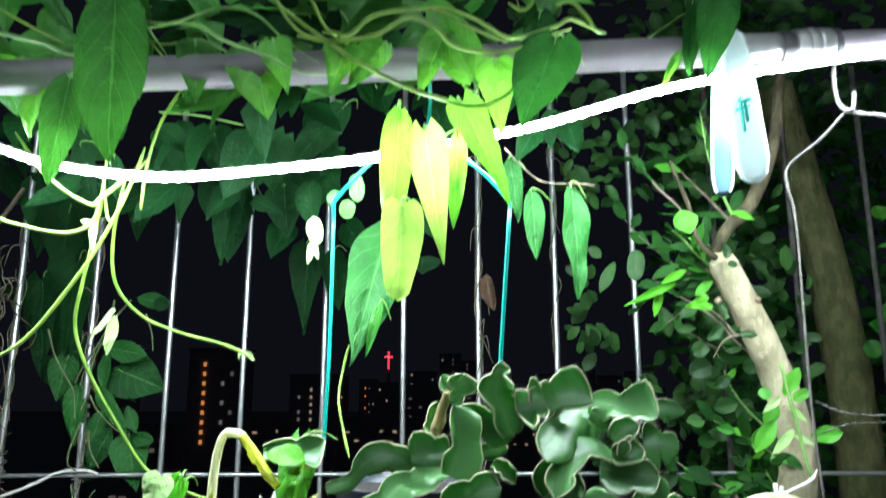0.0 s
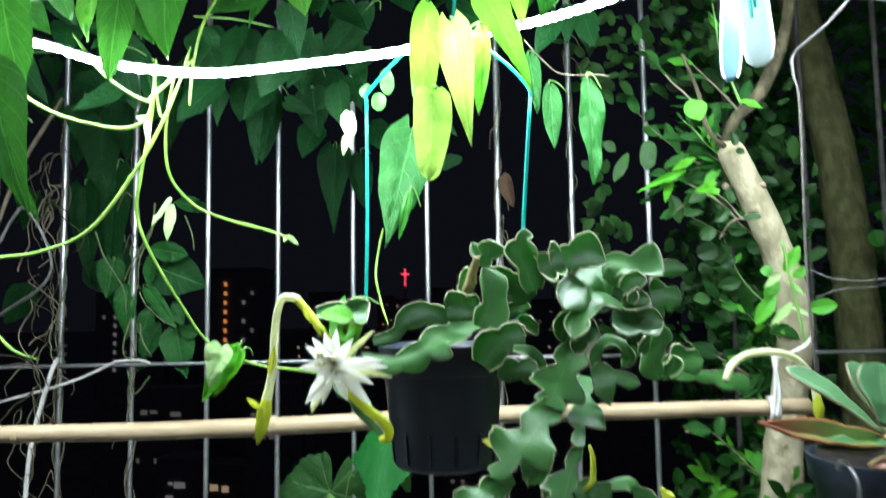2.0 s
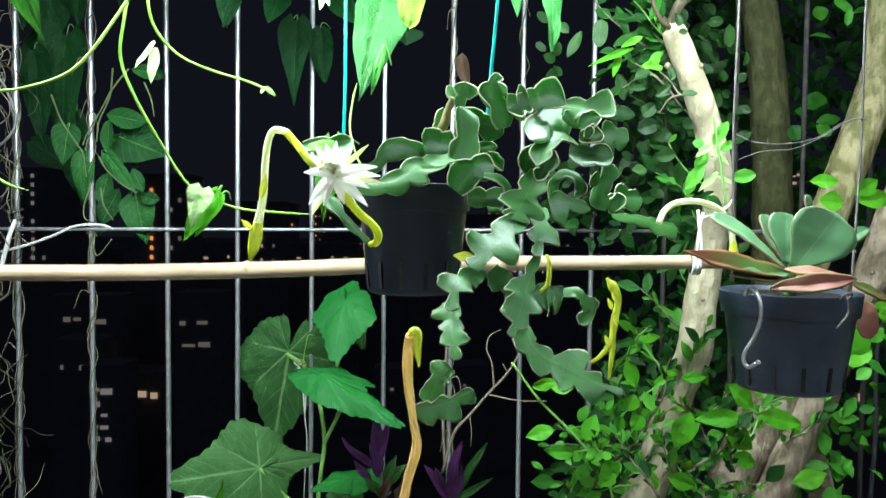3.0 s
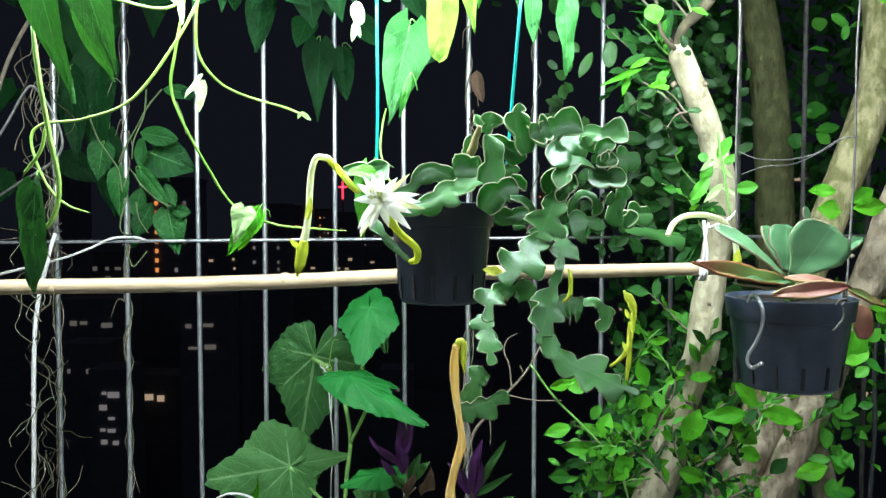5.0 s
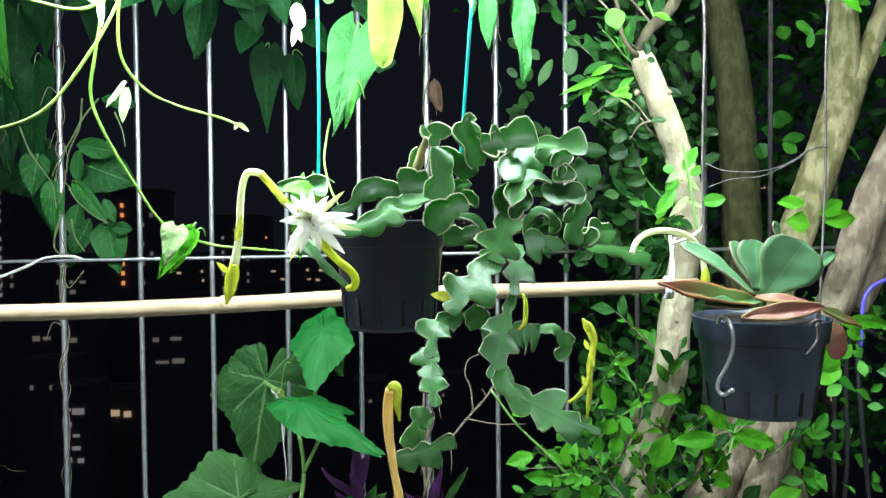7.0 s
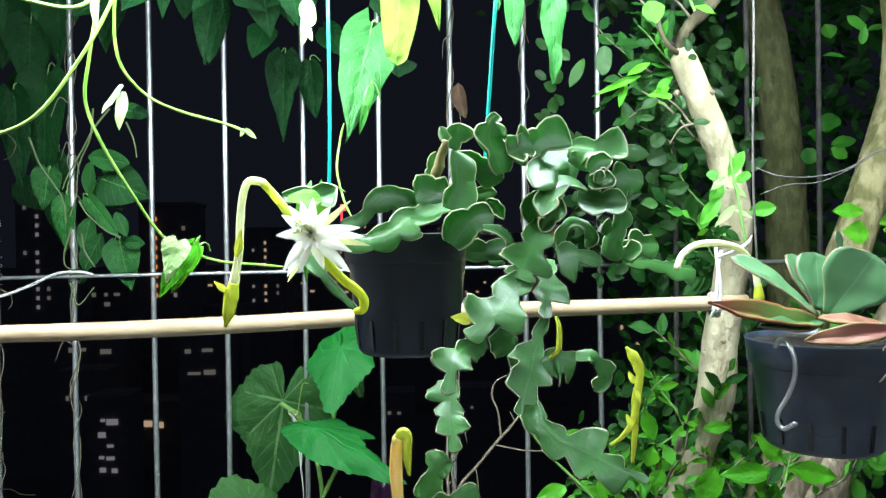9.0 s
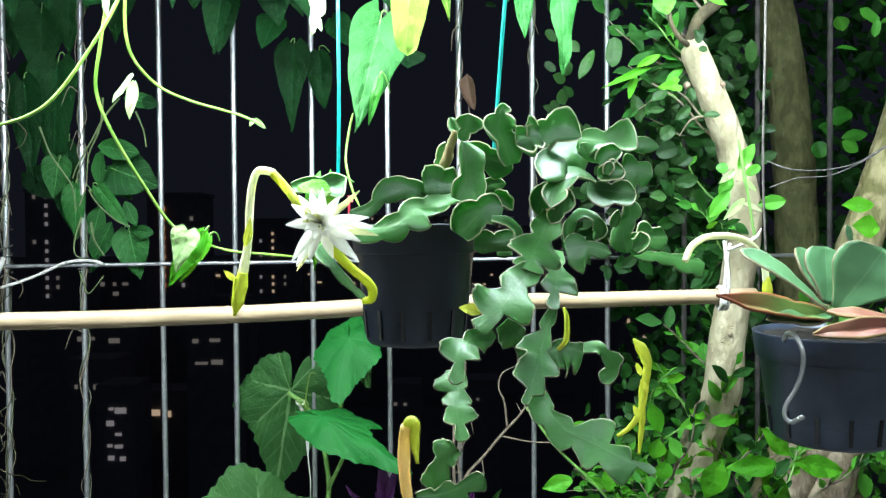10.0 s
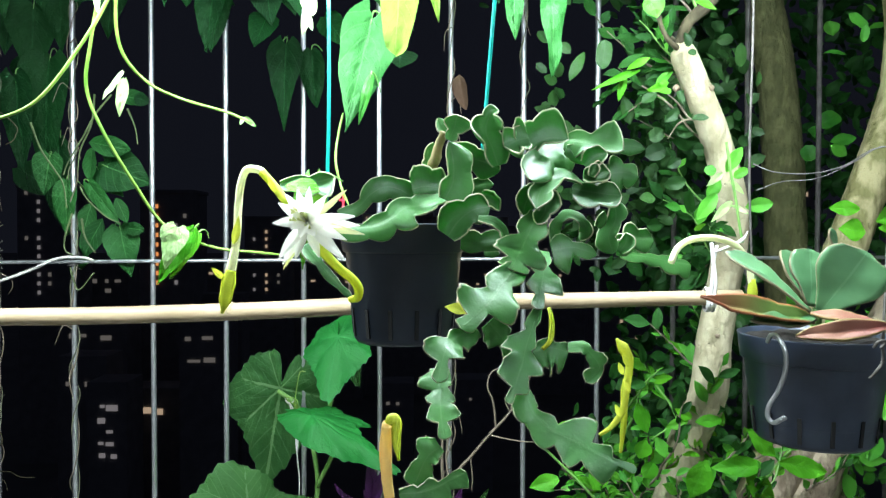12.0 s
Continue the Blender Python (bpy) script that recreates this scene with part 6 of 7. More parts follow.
for base, tip, width, shape in (
    ((-0.280, 0.742, 1.347), (-0.294, 0.742, 1.306), 0.027, "arrow"),
    ((-0.313, 0.700, 1.485), (-0.334, 0.700, 1.462), 0.007, "long"),
    ((-0.155, 0.730, 1.572), (-0.150, 0.730, 1.547), 0.015, "round"),
    ((-0.154, 0.735, 1.550), (-0.160, 0.735, 1.530), 0.008, "long"),
    ((-0.155, 0.735, 1.548), (-0.150, 0.735, 1.534), 0.006, "long"),
    ((-0.312, 0.700, 1.479), (-0.318, 0.700, 1.446), 0.011, "long"),
    ((-0.325, 0.680, 1.554), (-0.340, 0.680, 1.558), 0.006, "long"),
    ((-0.327, 0.680, 1.554), (-0.327, 0.680, 1.532), 0.007, "long"),
    ((-0.218, 0.752, 1.454), (-0.208, 0.752, 1.445), 0.005, "long"),
    ((-0.219, 0.752, 1.454), (-0.223, 0.752, 1.447), 0.004, "long"),
):
    leaf(vine, base, tip, width, shape, YOUNG_LEAF)
for base, tip, width, shape in (
    ((-0.255, 1.160, 1.633), (-0.262, 1.160, 1.501), 0.054, "arrow"),
    ((-0.219, 1.180, 1.629), (-0.216, 1.180, 1.541), 0.043, "long"),
    ((-0.307, 1.000, 1.682), (-0.325, 1.000, 1.580), 0.042, "long"),
    ((-0.353, 1.020, 1.704), (-0.362, 1.020, 1.644), 0.038, "long"),
    ((-0.241, 0.950, 1.664), (-0.235, 0.950, 1.601), 0.049, "heart"),
    ((-0.077, 1.050, 1.595), (-0.078, 1.050, 1.572), 0.047, "heart"),
    ((-0.156, 0.880, 1.741), (-0.225, 0.880, 1.661), 0.037, "long"),
    ((-0.299, 0.950, 1.670), (-0.319, 0.950, 1.569), 0.043, "long"),
    ((-0.374, 0.920, 1.732), (-0.347, 0.920, 1.664), 0.052, "arrow"),
    ((-0.333, 0.950, 1.737), (-0.313, 0.950, 1.659), 0.049, "arrow"),
    ((-0.266, 0.930, 1.721), (-0.248, 0.930, 1.653), 0.054, "heart"),
    ((-0.238, 1.000, 1.702), (-0.212, 1.000, 1.631), 0.051, "heart"),
    ((-0.195, 0.900, 1.746), (-0.172, 0.900, 1.680), 0.039, "long"),
):
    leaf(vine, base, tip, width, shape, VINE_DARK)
for base, tip, width, shape in (
    ((-0.444, 0.850, 1.685), (-0.426, 0.850, 1.614), 0.025, "long"),
    ((-0.405, 0.850, 1.671), (-0.395, 0.850, 1.617), 0.018, "long"),
    ((-0.701, 1.280, 1.727), (-0.708, 1.280, 1.595), 0.087, "arrow"),
    ((-0.675, 1.280, 1.633), (-0.698, 1.280, 1.415), 0.087, "arrow"),
    ((-0.715, 1.250, 1.598), (-0.709, 1.250, 1.432), 0.066, "arrow"),
    ((-0.669, 1.300, 1.503), (-0.670, 1.300, 1.338), 0.059, "long"),
    ((-0.649, 1.270, 1.761), (-0.655, 1.270, 1.649), 0.077, "arrow"),
    ((-0.749, 1.300, 1.782), (-0.761, 1.300, 1.647), 0.088, "arrow"),
    ((-0.561, 1.260, 1.767), (-0.572, 1.260, 1.665), 0.066, "arrow"),
    ((-0.491, 1.170, 1.552), (-0.469, 1.170, 1.545), 0.021, "oval"),
):
    leaf(vine, base, tip, width, shape, VINE_DARK)
for base, tip, width, shape in (
    ((-0.568, 1.190, 1.485), (-0.503, 1.184, 1.472), 0.0330, "oval"),
    ((-0.560, 1.170, 1.419), (-0.513, 1.164, 1.353), 0.0275, "heart"),
    ((-0.526, 1.185, 1.397), (-0.507, 1.179, 1.359), 0.0202, "oval"),
    ((-0.532, 1.200, 1.562), (-0.475, 1.194, 1.550), 0.0248, "oval"),
    ((-0.568, 1.200, 1.478), (-0.573, 1.194, 1.426), 0.0265, "oval"),
):
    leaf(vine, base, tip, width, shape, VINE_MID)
for base, tip, width, shape in (
    ((-0.555, 1.215, 1.450), (-0.479, 1.209, 1.421), 0.0736, "heart"),
    ((-0.570, 1.220, 1.446), (-0.530, 1.214, 1.403), 0.0478, "heart"),
    ((-0.609, 1.200, 1.426), (-0.612, 1.194, 1.339), 0.0376, "long"),
    ((-0.650, 1.230, 1.469), (-0.659, 1.224, 1.404), 0.0460, "heart"),
    ((-0.558, 1.210, 1.365), (-0.589, 1.204, 1.305), 0.0362, "oval"),
    ((-0.529, 1.205, 1.352), (-0.511, 1.199, 1.273), 0.0549, "heart"),
    ((-0.517, 1.195, 1.351), (-0.485, 1.189, 1.347), 0.0213, "oval"),
    ((-0.577, 1.215, 1.391), (-0.590, 1.209, 1.340), 0.0303, "oval"),
    ((-0.587, 1.220, 1.310), (-0.597, 1.214, 1.283), 0.0174, "oval"),
):
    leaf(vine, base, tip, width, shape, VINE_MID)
for points in (
    [(-0.517, 1.150, 1.552), (-0.541, 1.150, 1.522), (-0.561, 1.150, 1.486), (-0.582, 1.150, 1.450), (-0.590, 1.150, 1.430)],
    [(-0.493, 1.150, 1.531), (-0.482, 1.150, 1.503), (-0.478, 1.150, 1.477)],
    [(-0.638, 1.150, 1.509), (-0.623, 1.150, 1.469), (-0.602, 1.150, 1.437), (-0.590, 1.150, 1.416), (-0.585, 1.150, 1.380)],
    [(-0.565, 1.150, 1.412), (-0.553, 1.150, 1.392), (-0.526, 1.150, 1.367), (-0.504, 1.150, 1.357)],
    [(-0.563, 1.150, 1.364), (-0.558, 1.150, 1.336), (-0.543, 1.150, 1.312)],
    [(-0.542, 1.150, 1.552), (-0.547, 1.150, 1.508), (-0.564, 1.150, 1.468), (-0.568, 1.150, 1.436)],
    [(-0.577, 1.150, 1.372), (-0.588, 1.150, 1.336), (-0.588, 1.150, 1.316), (-0.576, 1.150, 1.308)],
    [(-0.581, 1.150, 1.290), (-0.575, 1.150, 1.268), (-0.567, 1.150, 1.256), (-0.545, 1.150, 1.282)],
):
    part("runner", tube(points, [0.0016, 0.0013, 0.0010], 6, 6, 0.15, 150, "runner"), GREY_GREEN, vine, "thin greenish runner")

leaf(vine, (0.083, 0.770, 1.606), (0.090, 0.770, 1.503), 0.025, "long", VINE_MID, facing=(0.2, -1, -0.25), ripple=0.05, wave=6.0)
for base, tip, width, shape in (
    ((0.046, 0.780, 1.606), (0.050, 0.780, 1.540), 0.020, "long"),
    ((0.026, 0.790, 1.642), (0.034, 0.790, 1.580), 0.020, "long"),
):
    leaf(vine, base, tip, width, shape, VINE_MID)


def scatter_leaves(parent, count, lo, hi, size, mat, shapes, seed, keep=lambda p: True, droop=True, name="foliage", label=""):
    """Many leaves joined into one mesh, for masses too dense to pick apart."""
    rnd = random.Random(seed)
    verts, faces, uvs = [], [], []
    done = 0
    while done < count:
        p = Vector([rnd.uniform(lo[i], hi[i]) for i in range(3)])
        if not keep(p):
            continue
        done += 1
        ln = size * rnd.uniform(0.6, 1.25)
        way = Vector((rnd.uniform(-0.8, 0.8), rnd.uniform(-0.6, 0.3), rnd.uniform(-1, -0.2) if droop else rnd.uniform(-0.6, 0.9))).normalized()
        m, _ = frame_of(p, p + way, (rnd.uniform(-0.7, 0.7), -1, rnd.uniform(-0.2, 0.9)))
        v, f, u = blade(ln, ln * rnd.uniform(0.45, 0.72), rnd.choice(shapes), seed=done, nu=4, nv=6)
        base = len(verts)
        verts += [m @ Vector(q) for q in v]
        faces += [tuple(base + i for i in q) for q in f]
        uvs += u
    ob = part(name, mesh_of(name, verts, faces, uvs), mat, parent, label)
    return tagged(ob, kind="stuff")


def canopy():
    """Leaves and curling stems tangled over the pipe."""
    rnd = random.Random(404)
    a, b = Vector(PIPE[1]), Vector(PIPE[2])
    way = (b - a)
    for k in range(60):
        f = rnd.uniform(-0.62, 0.58)
        p = a + way * f + Vector((0, rnd.uniform(-0.030, 0.07), rnd.uniform(0.008, 0.105)))
        turn = rnd.uniform(-2.4, 0.6) - 0.7
        tip = p + Vector((math.cos(turn), rnd.uniform(-0.35, 0.1), math.sin(turn))) * rnd.uniform(0.045, 0.08)
        leaf(vine, p, tip, rnd.uniform(0.026, 0.048), rnd.choice(("heart", "arrow", "long")), rnd.choice((VINE_LEAF, VINE_LEAF, VINE_DARK)), jitter=0.6)
    for k in range(7):
        f = rnd.uniform(-0.6, 0.40)
        p = a + way * f + Vector((0, rnd.uniform(-0.03, 0.02), rnd.uniform(0.0, 0.06)))
        pts = [p]
        turn = rnd.uniform(-0.4, 0.2)
        for i in range(6):
            turn = 0.6 * turn + rnd.uniform(-0.6, 0.35)
            pts.append(pts[-1] + Vector((math.cos(turn), rnd.uniform(-0.3, 0.3), math.sin(turn))) * 0.03)
        part("stem", tube(pts, [0.0006, 0.0013, 0.0012, 0.0004], 6, 5, 0.08, 150, "stem"), GREEN_STEM, vine)


canopy()
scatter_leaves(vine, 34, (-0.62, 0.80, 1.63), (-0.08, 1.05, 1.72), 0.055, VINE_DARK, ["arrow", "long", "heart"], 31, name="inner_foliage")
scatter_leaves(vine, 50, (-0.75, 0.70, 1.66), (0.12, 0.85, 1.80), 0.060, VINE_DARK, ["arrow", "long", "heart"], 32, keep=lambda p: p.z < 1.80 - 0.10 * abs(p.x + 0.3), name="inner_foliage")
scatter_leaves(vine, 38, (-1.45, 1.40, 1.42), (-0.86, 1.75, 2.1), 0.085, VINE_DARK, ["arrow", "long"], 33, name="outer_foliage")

# ---- dry twining stems on the grille bars ----
def dry_twiner(x, z0, z1, turns, seed, strands=2):
    d = root("dry_vine", (x, FENCE_Y - 0.01, z0), "dry brown vine stems wound round a grille bar", "dry vine", "dry vines on the bars")
    rnd = random.Random(seed)
    for s in range(strands):
        pts = []
        n = int(turns * 5)
        for i in range(n + 1):
            f = i / n
            a = 2 * math.pi * turns * 0.62 * f + s * 2.2 + 3.0 * noise.noise(Vector((f * 7, s * 3.1, seed * 1.7)))
            r = 0.0048 + 0.008 * abs(noise.noise(Vector((f * 13, s, seed))))
            pts.append(Vector((x + r * math.cos(a), FENCE_Y + r * math.sin(a), z0 + (z1 - z0) * f)))
        part("stem", tube(pts, [(0, 0.0011), (0.3, 0.0007), (0.6, 0.0012), (1, 0.0006)], 5, 3, 0.2, 200, "stem"), DRY_STEM if s % 2 else GREY_STEM, d)
    for k in range(int((z1 - z0) * 10)):
        z = rnd.uniform(z0, z1)
        a = rnd.uniform(0, 6.28)
        p = Vector((x, FENCE_Y - 0.006, z))
        q = p + Vector((0.012 * math.cos(a), -0.008, 0.02 * math.sin(a)))
        e = q + Vector((0.012 * math.cos(a + 0.8), -0.004, -0.030))
        part("twig", tube([p, q, e], [0.0009, 0.0008, 0.0004], 5, 4, 0.1, 200, "twig"), DRY_STEM, d)


dry_twiner(-0.599, 0.64, 1.75, 13, 1, 2)
dry_twiner(-0.721, 0.64, 1.70, 9, 2, 3)
dry_twiner(0.0, 0.64, 2.0, 15, 3, 2)
dry_twiner(-0.84, 0.64, 1.6, 8, 4, 3)
dry_twiner(0.117, 1.3, 1.95, 7, 5, 1)


def dry_tangle():
    d = root("dry_vine", (-0.70, 1.16, 0.70), "tangle of loose dry vine tendrils by the stake", "dry vine", "dry vines on the bars")
    rnd = random.Random(77)
    for k in range(70):
        z = rnd.uniform(0.72, 1.60)
        p = Vector((-0.722 + rnd.gauss(0, 0.016), 1.15 + rnd.uniform(-0.03, 0.03), z))
        pts = [p]
        way = Vector((rnd.uniform(-0.3, 0.3), rnd.uniform(-0.3, 0.3), rnd.choice((-1, 1)))).normalized()
        for i in range(8):
            pull = Vector(((-0.722 - pts[-1].x) * 12, 0, 0))
            way = (way + pull + Vector((rnd.uniform(-0.65, 0.65), rnd.uniform(-0.3, 0.3), rnd.uniform(-0.35, 0.35)))).normalized()
            pts.append(pts[-1] + way * rnd.uniform(0.008, 0.020))
        part("tendril", tube(pts, [0.0010, 0.0009, 0.0005], 5, 4, 0.1, 200, "tendril"), rnd.choice((DRY_STEM, GREY_STEM, BARK_DARK)), d)


dry_tangle()
dl = root("dry_leaf", (0.017, 1.175, 1.565), "curled brown dead leaf caught on a bar", "leaf")
leaf(dl, (0.011, 1.175, 1.592), (0.019, 1.170, 1.538), 0.023, "oval", DRY_LEAF, name="blade", fold=0.9, ripple=0.12)


# ---- gourd plant ----
def gourd():
    g = root("gourd_plant", (-0.227, 1.120, 0.772), "young gourd plant with broad lobed leaves", "gourd plant")
    part("stem", tube([(-0.214, 1.100, 0.818), (-0.209, 1.115, 0.907), (-0.204, 1.130, 0.959), (-0.211, 1.145, 1.002), (-0.224, 1.160, 1.046), (-0.249, 1.175, 1.077), (-0.275, 1.190, 1.091)], 0.0036, 8, 8, 0.06, 90, "stem"), GREEN_STEM, g)
    part("stem", tube([(-0.201, 1.100, 0.968), (-0.174, 1.100, 1.031), (-0.182, 1.100, 1.086), (-0.164, 1.100, 1.140), (-0.171, 1.100, 1.183)], 0.0032, 8, 8, 0.06, 90, "stem"), GREEN_STEM, g)
    part("stem", tube([(-0.301, 1.100, 0.928), (-0.254, 1.100, 0.879), (-0.212, 1.100, 0.845)], 0.0032, 8, 8, 0.06, 90, "stem"), GREEN_STEM, g)
    part("stem", tube([(-0.216, 1.100, 1.062), (-0.197, 1.020, 1.084)], 0.0030, 8, 8, 0.06, 90, "stem"), GREEN_STEM, g)
    part("stem", tube([(-0.164, 1.060, 0.854), (-0.160, 1.060, 0.890), (-0.156, 1.060, 0.926)], 0.0026, 8, 8, 0.06, 90, "stem"), GREEN_STEM, g)
    leaf(g, (-0.273, 1.200, 1.094), (-0.300, 1.215, 0.954), 0.176, "lobed", GOURD_LEAF, facing=(-0.1, -1, 0.1), droop=0.05, label="dull green underside with pale veins")
    leaf(g, (-0.170, 1.100, 1.190), (-0.180, 1.045, 1.122), 0.096, "lobed", GOURD_TOP, facing=(-0.1, -0.8, 0.6), droop=0.18)
    leaf(g, (-0.172, 1.110, 1.188), (-0.161, 1.160, 1.217), 0.0648, "lobed", GOURD_TOP, facing=(0.1, -0.6, 0.8), droop=0.10)
    leaf(g, (-0.163, 1.140, 1.168), (-0.145, 1.140, 1.114), 0.0465, "lobed", GOURD_LEAF, facing=(0.3, -1, 0.1), droop=0.05)
    leaf(g, (-0.198, 1.030, 1.092), (-0.086, 0.970, 1.054), 0.0700, "lobed", GOURD_TOP, facing=(0.2, -0.52, 0.9), droop=0.16)
    leaf(g, (-0.177, 1.050, 1.087), (-0.123, 1.100, 1.068), 0.0527, "lobed", GOURD_TOP, facing=(0.1, -0.5, 0.9), droop=0.10)
    leaf(g, (-0.300, 1.100, 0.930), (-0.412, 1.060, 0.925), 0.1517, "lobed", GOURD_LEAF, facing=(-0.1, -1, 0.35), droop=0.08)
    leaf(g, (-0.300, 1.110, 0.929), (-0.217, 1.120, 0.939), 0.0637, "lobed", GOURD_LEAF, facing=(0.1, -1, 0.35), droop=0.08)
    leaf(g, (-0.153, 1.060, 0.930), (-0.202, 1.020, 0.928), 0.0476, "lobed", GOURD_TOP, facing=(-0.1, -0.6, 0.8), droop=0.10)
    leaf(g, (-0.156, 1.060, 0.926), (-0.104, 1.020, 0.942), 0.0510, "lobed", GOURD_TOP, facing=(0.1, -0.6, 0.8), droop=0.10)
    leaf(g, (-0.179, 1.080, 0.873), (-0.124, 1.060, 0.845), 0.0787, "lobed", GOURD_LEAF, facing=(0.1, -1, 0.3), droop=0.10)
    leaf(g, (-0.206, 1.080, 0.857), (-0.248, 1.060, 0.836), 0.0612, "lobed", GOURD_LEAF, facing=(-0.1, -1, 0.3), droop=0.10)
    part("tendril", tube([(-0.226, 1.160, 1.046), (-0.240, 1.160, 1.073), (-0.252, 1.160, 1.081), (-0.256, 1.160, 1.087), (-0.246, 1.160, 1.087), (-0.239, 1.160, 1.079), (-0.245, 1.160, 1.066), (-0.237, 1.160, 1.123), (-0.227, 1.160, 1.128)], 0.0010, 6, 8, name="tendril"), VINE_STEM, g)
    part("support_string", tube([(-0.254, 1.170, 1.077), (-0.246, 1.170, 1.044), (-0.242, 1.170, 0.995), (-0.238, 1.170, 0.946), (-0.242, 1.170, 0.887), (-0.244, 1.170, 0.803)], 0.0013, 6, 8, 0.3, 150, name="support_string"), STRING, g, "pale support string")
    part("support_string", tube([(-0.259, 1.165, 1.084), (-0.251, 1.165, 1.087), (-0.245, 1.165, 1.082), (-0.253, 1.165, 1.077), (-0.259, 1.165, 1.082), (-0.249, 1.165, 1.072), (-0.240, 1.165, 1.045), (-0.241, 1.165, 0.987)], 0.0010, 6, 8, name="support_string"), STRING, g, "pale support string")


gourd()


def tied_shoot():
    p = root("grass_shoot", (-0.334, 0.980, 0.820), "young green grass-like shoot beside the gourd", "plant")
    for a, b, w in (((-0.350, 0.980, 0.829), (-0.321, 0.970, 0.958), 0.018), ((-0.424, 0.980, 0.820), (-0.417, 0.980, 0.922), 0.016), ((-0.388, 0.970, 0.825), (-0.328, 0.960, 0.935), 0.020)):
        leaf(p, a, b, w, "lance", BRIGHT_LEAF, name="leaf", fold=0.5, jitter=0.5)
    w = root("binding_wire", (-0.404, 0.960, 0.879), "bent white plastic-coated tie wire over the shoot", "wire")
    part("strand", tube([(-0.408, 0.960, 0.854), (-0.400, 0.960, 0.899), (-0.380, 0.960, 0.930), (-0.356, 0.960, 0.939), (-0.326, 0.960, 0.930), (-0.302, 0.960, 0.897), (-0.289, 0.960, 0.846)], 0.0019, 8, 8, name="strand"), STRING, w)


tied_shoot()


def purple_plant():
    p = root("purple_plant", (-0.107, 1.020, 0.871), "purple-leaved foliage plant with slender stems", "plant")
    part("stem", tube([(-0.104, 1.020, 0.862), (-0.106, 1.020, 0.923), (-0.109, 1.020, 0.992), (-0.111, 1.020, 1.027)], 0.0020, 8, 6, name="stem"), DRY_STEM, p)
    part("stem", tube([(-0.004, 1.020, 0.862), (-0.007, 1.020, 0.915), (-0.002, 1.020, 0.967)], 0.0020, 8, 6, name="stem"), DRY_STEM, p)
    part("stem", tube([(-0.122, 1.020, 0.862), (-0.118, 1.020, 0.897), (-0.093, 1.020, 0.923)], 0.0020, 8, 6, name="stem"), DRY_STEM, p)
    for base, tip, width in (
        ((-0.109, 1.020, 0.970), (-0.116, 1.000, 1.037), 0.0200),
        ((-0.118, 1.020, 0.961), (-0.164, 1.000, 1.003), 0.0167),
        ((-0.111, 1.020, 0.944), (-0.120, 1.000, 0.997), 0.0200),
        ((-0.111, 1.020, 0.971), (-0.097, 1.000, 1.032), 0.0125),
        ((-0.123, 1.020, 0.940), (-0.145, 1.000, 0.973), 0.0117),
        ((-0.007, 1.020, 0.913), (0.004, 1.000, 1.000), 0.0217),
        ((-0.010, 1.020, 0.911), (-0.040, 1.000, 0.966), 0.0167),
        ((-0.015, 1.020, 0.921), (-0.029, 1.000, 0.961), 0.0134),
        ((-0.003, 1.020, 0.906), (0.010, 1.000, 0.965), 0.0150),
    ):
        leaf(p, base, tip, width, "lance", PURPLE_LEAF, name="leaf", jitter=0.6, fold=0.5)
    for base, tip, width in (
        ((0.005, 1.020, 0.922), (0.042, 1.000, 1.000), 0.0134),
        ((-0.002, 1.020, 0.911), (0.052, 1.000, 0.948), 0.0109),
        ((0.005, 1.020, 0.887), (0.057, 1.000, 0.915), 0.0109),
        ((0.011, 1.020, 0.880), (0.071, 1.000, 0.895), 0.0100),
        ((-0.102, 1.020, 0.935), (-0.087, 1.000, 0.980), 0.0167),
        ((-0.104, 1.020, 0.932), (-0.075, 1.000, 0.968), 0.0184),
        ((-0.109, 1.020, 0.923), (-0.130, 1.000, 0.951), 0.0150),
        ((-0.095, 1.020, 0.897), (-0.116, 1.000, 0.882), 0.0184),
        ((-0.071, 1.020, 0.871), (-0.046, 1.000, 0.905), 0.0117),
        ((-0.037, 1.020, 0.871), (-0.058, 1.000, 0.905), 0.0117),
        ((-0.122, 1.020, 0.879), (-0.142, 1.000, 0.913), 0.0150),
    ):
        leaf(p, base, tip, width, "lance", GOURD_LEAF, name="leaf", jitter=0.6, fold=0.5)
    leaf(p, (-0.084, 1.020, 0.910), (-0.070, 1.000, 0.956), 0.0217, "oval", DRY_LEAF, name="leaf", label="withered brown leaf", fold=0.7, ripple=0.12)
    leaf(p, (-0.110, 1.020, 0.906), (-0.097, 1.000, 0.947), 0.0134, "oval", DRY_LEAF, name="leaf", label="withered brown leaf", fold=0.7, ripple=0.12)


purple_plant()


# ---- tree ----
def clear_of_gap(p):
    """False in the open dark gap between the crown and the cactus."""
    return p.x > (0.225 if p.z > 1.08 else 0.07 + 1.2 * max(0.0, p.z - 0.98)) or p.z > 1.30


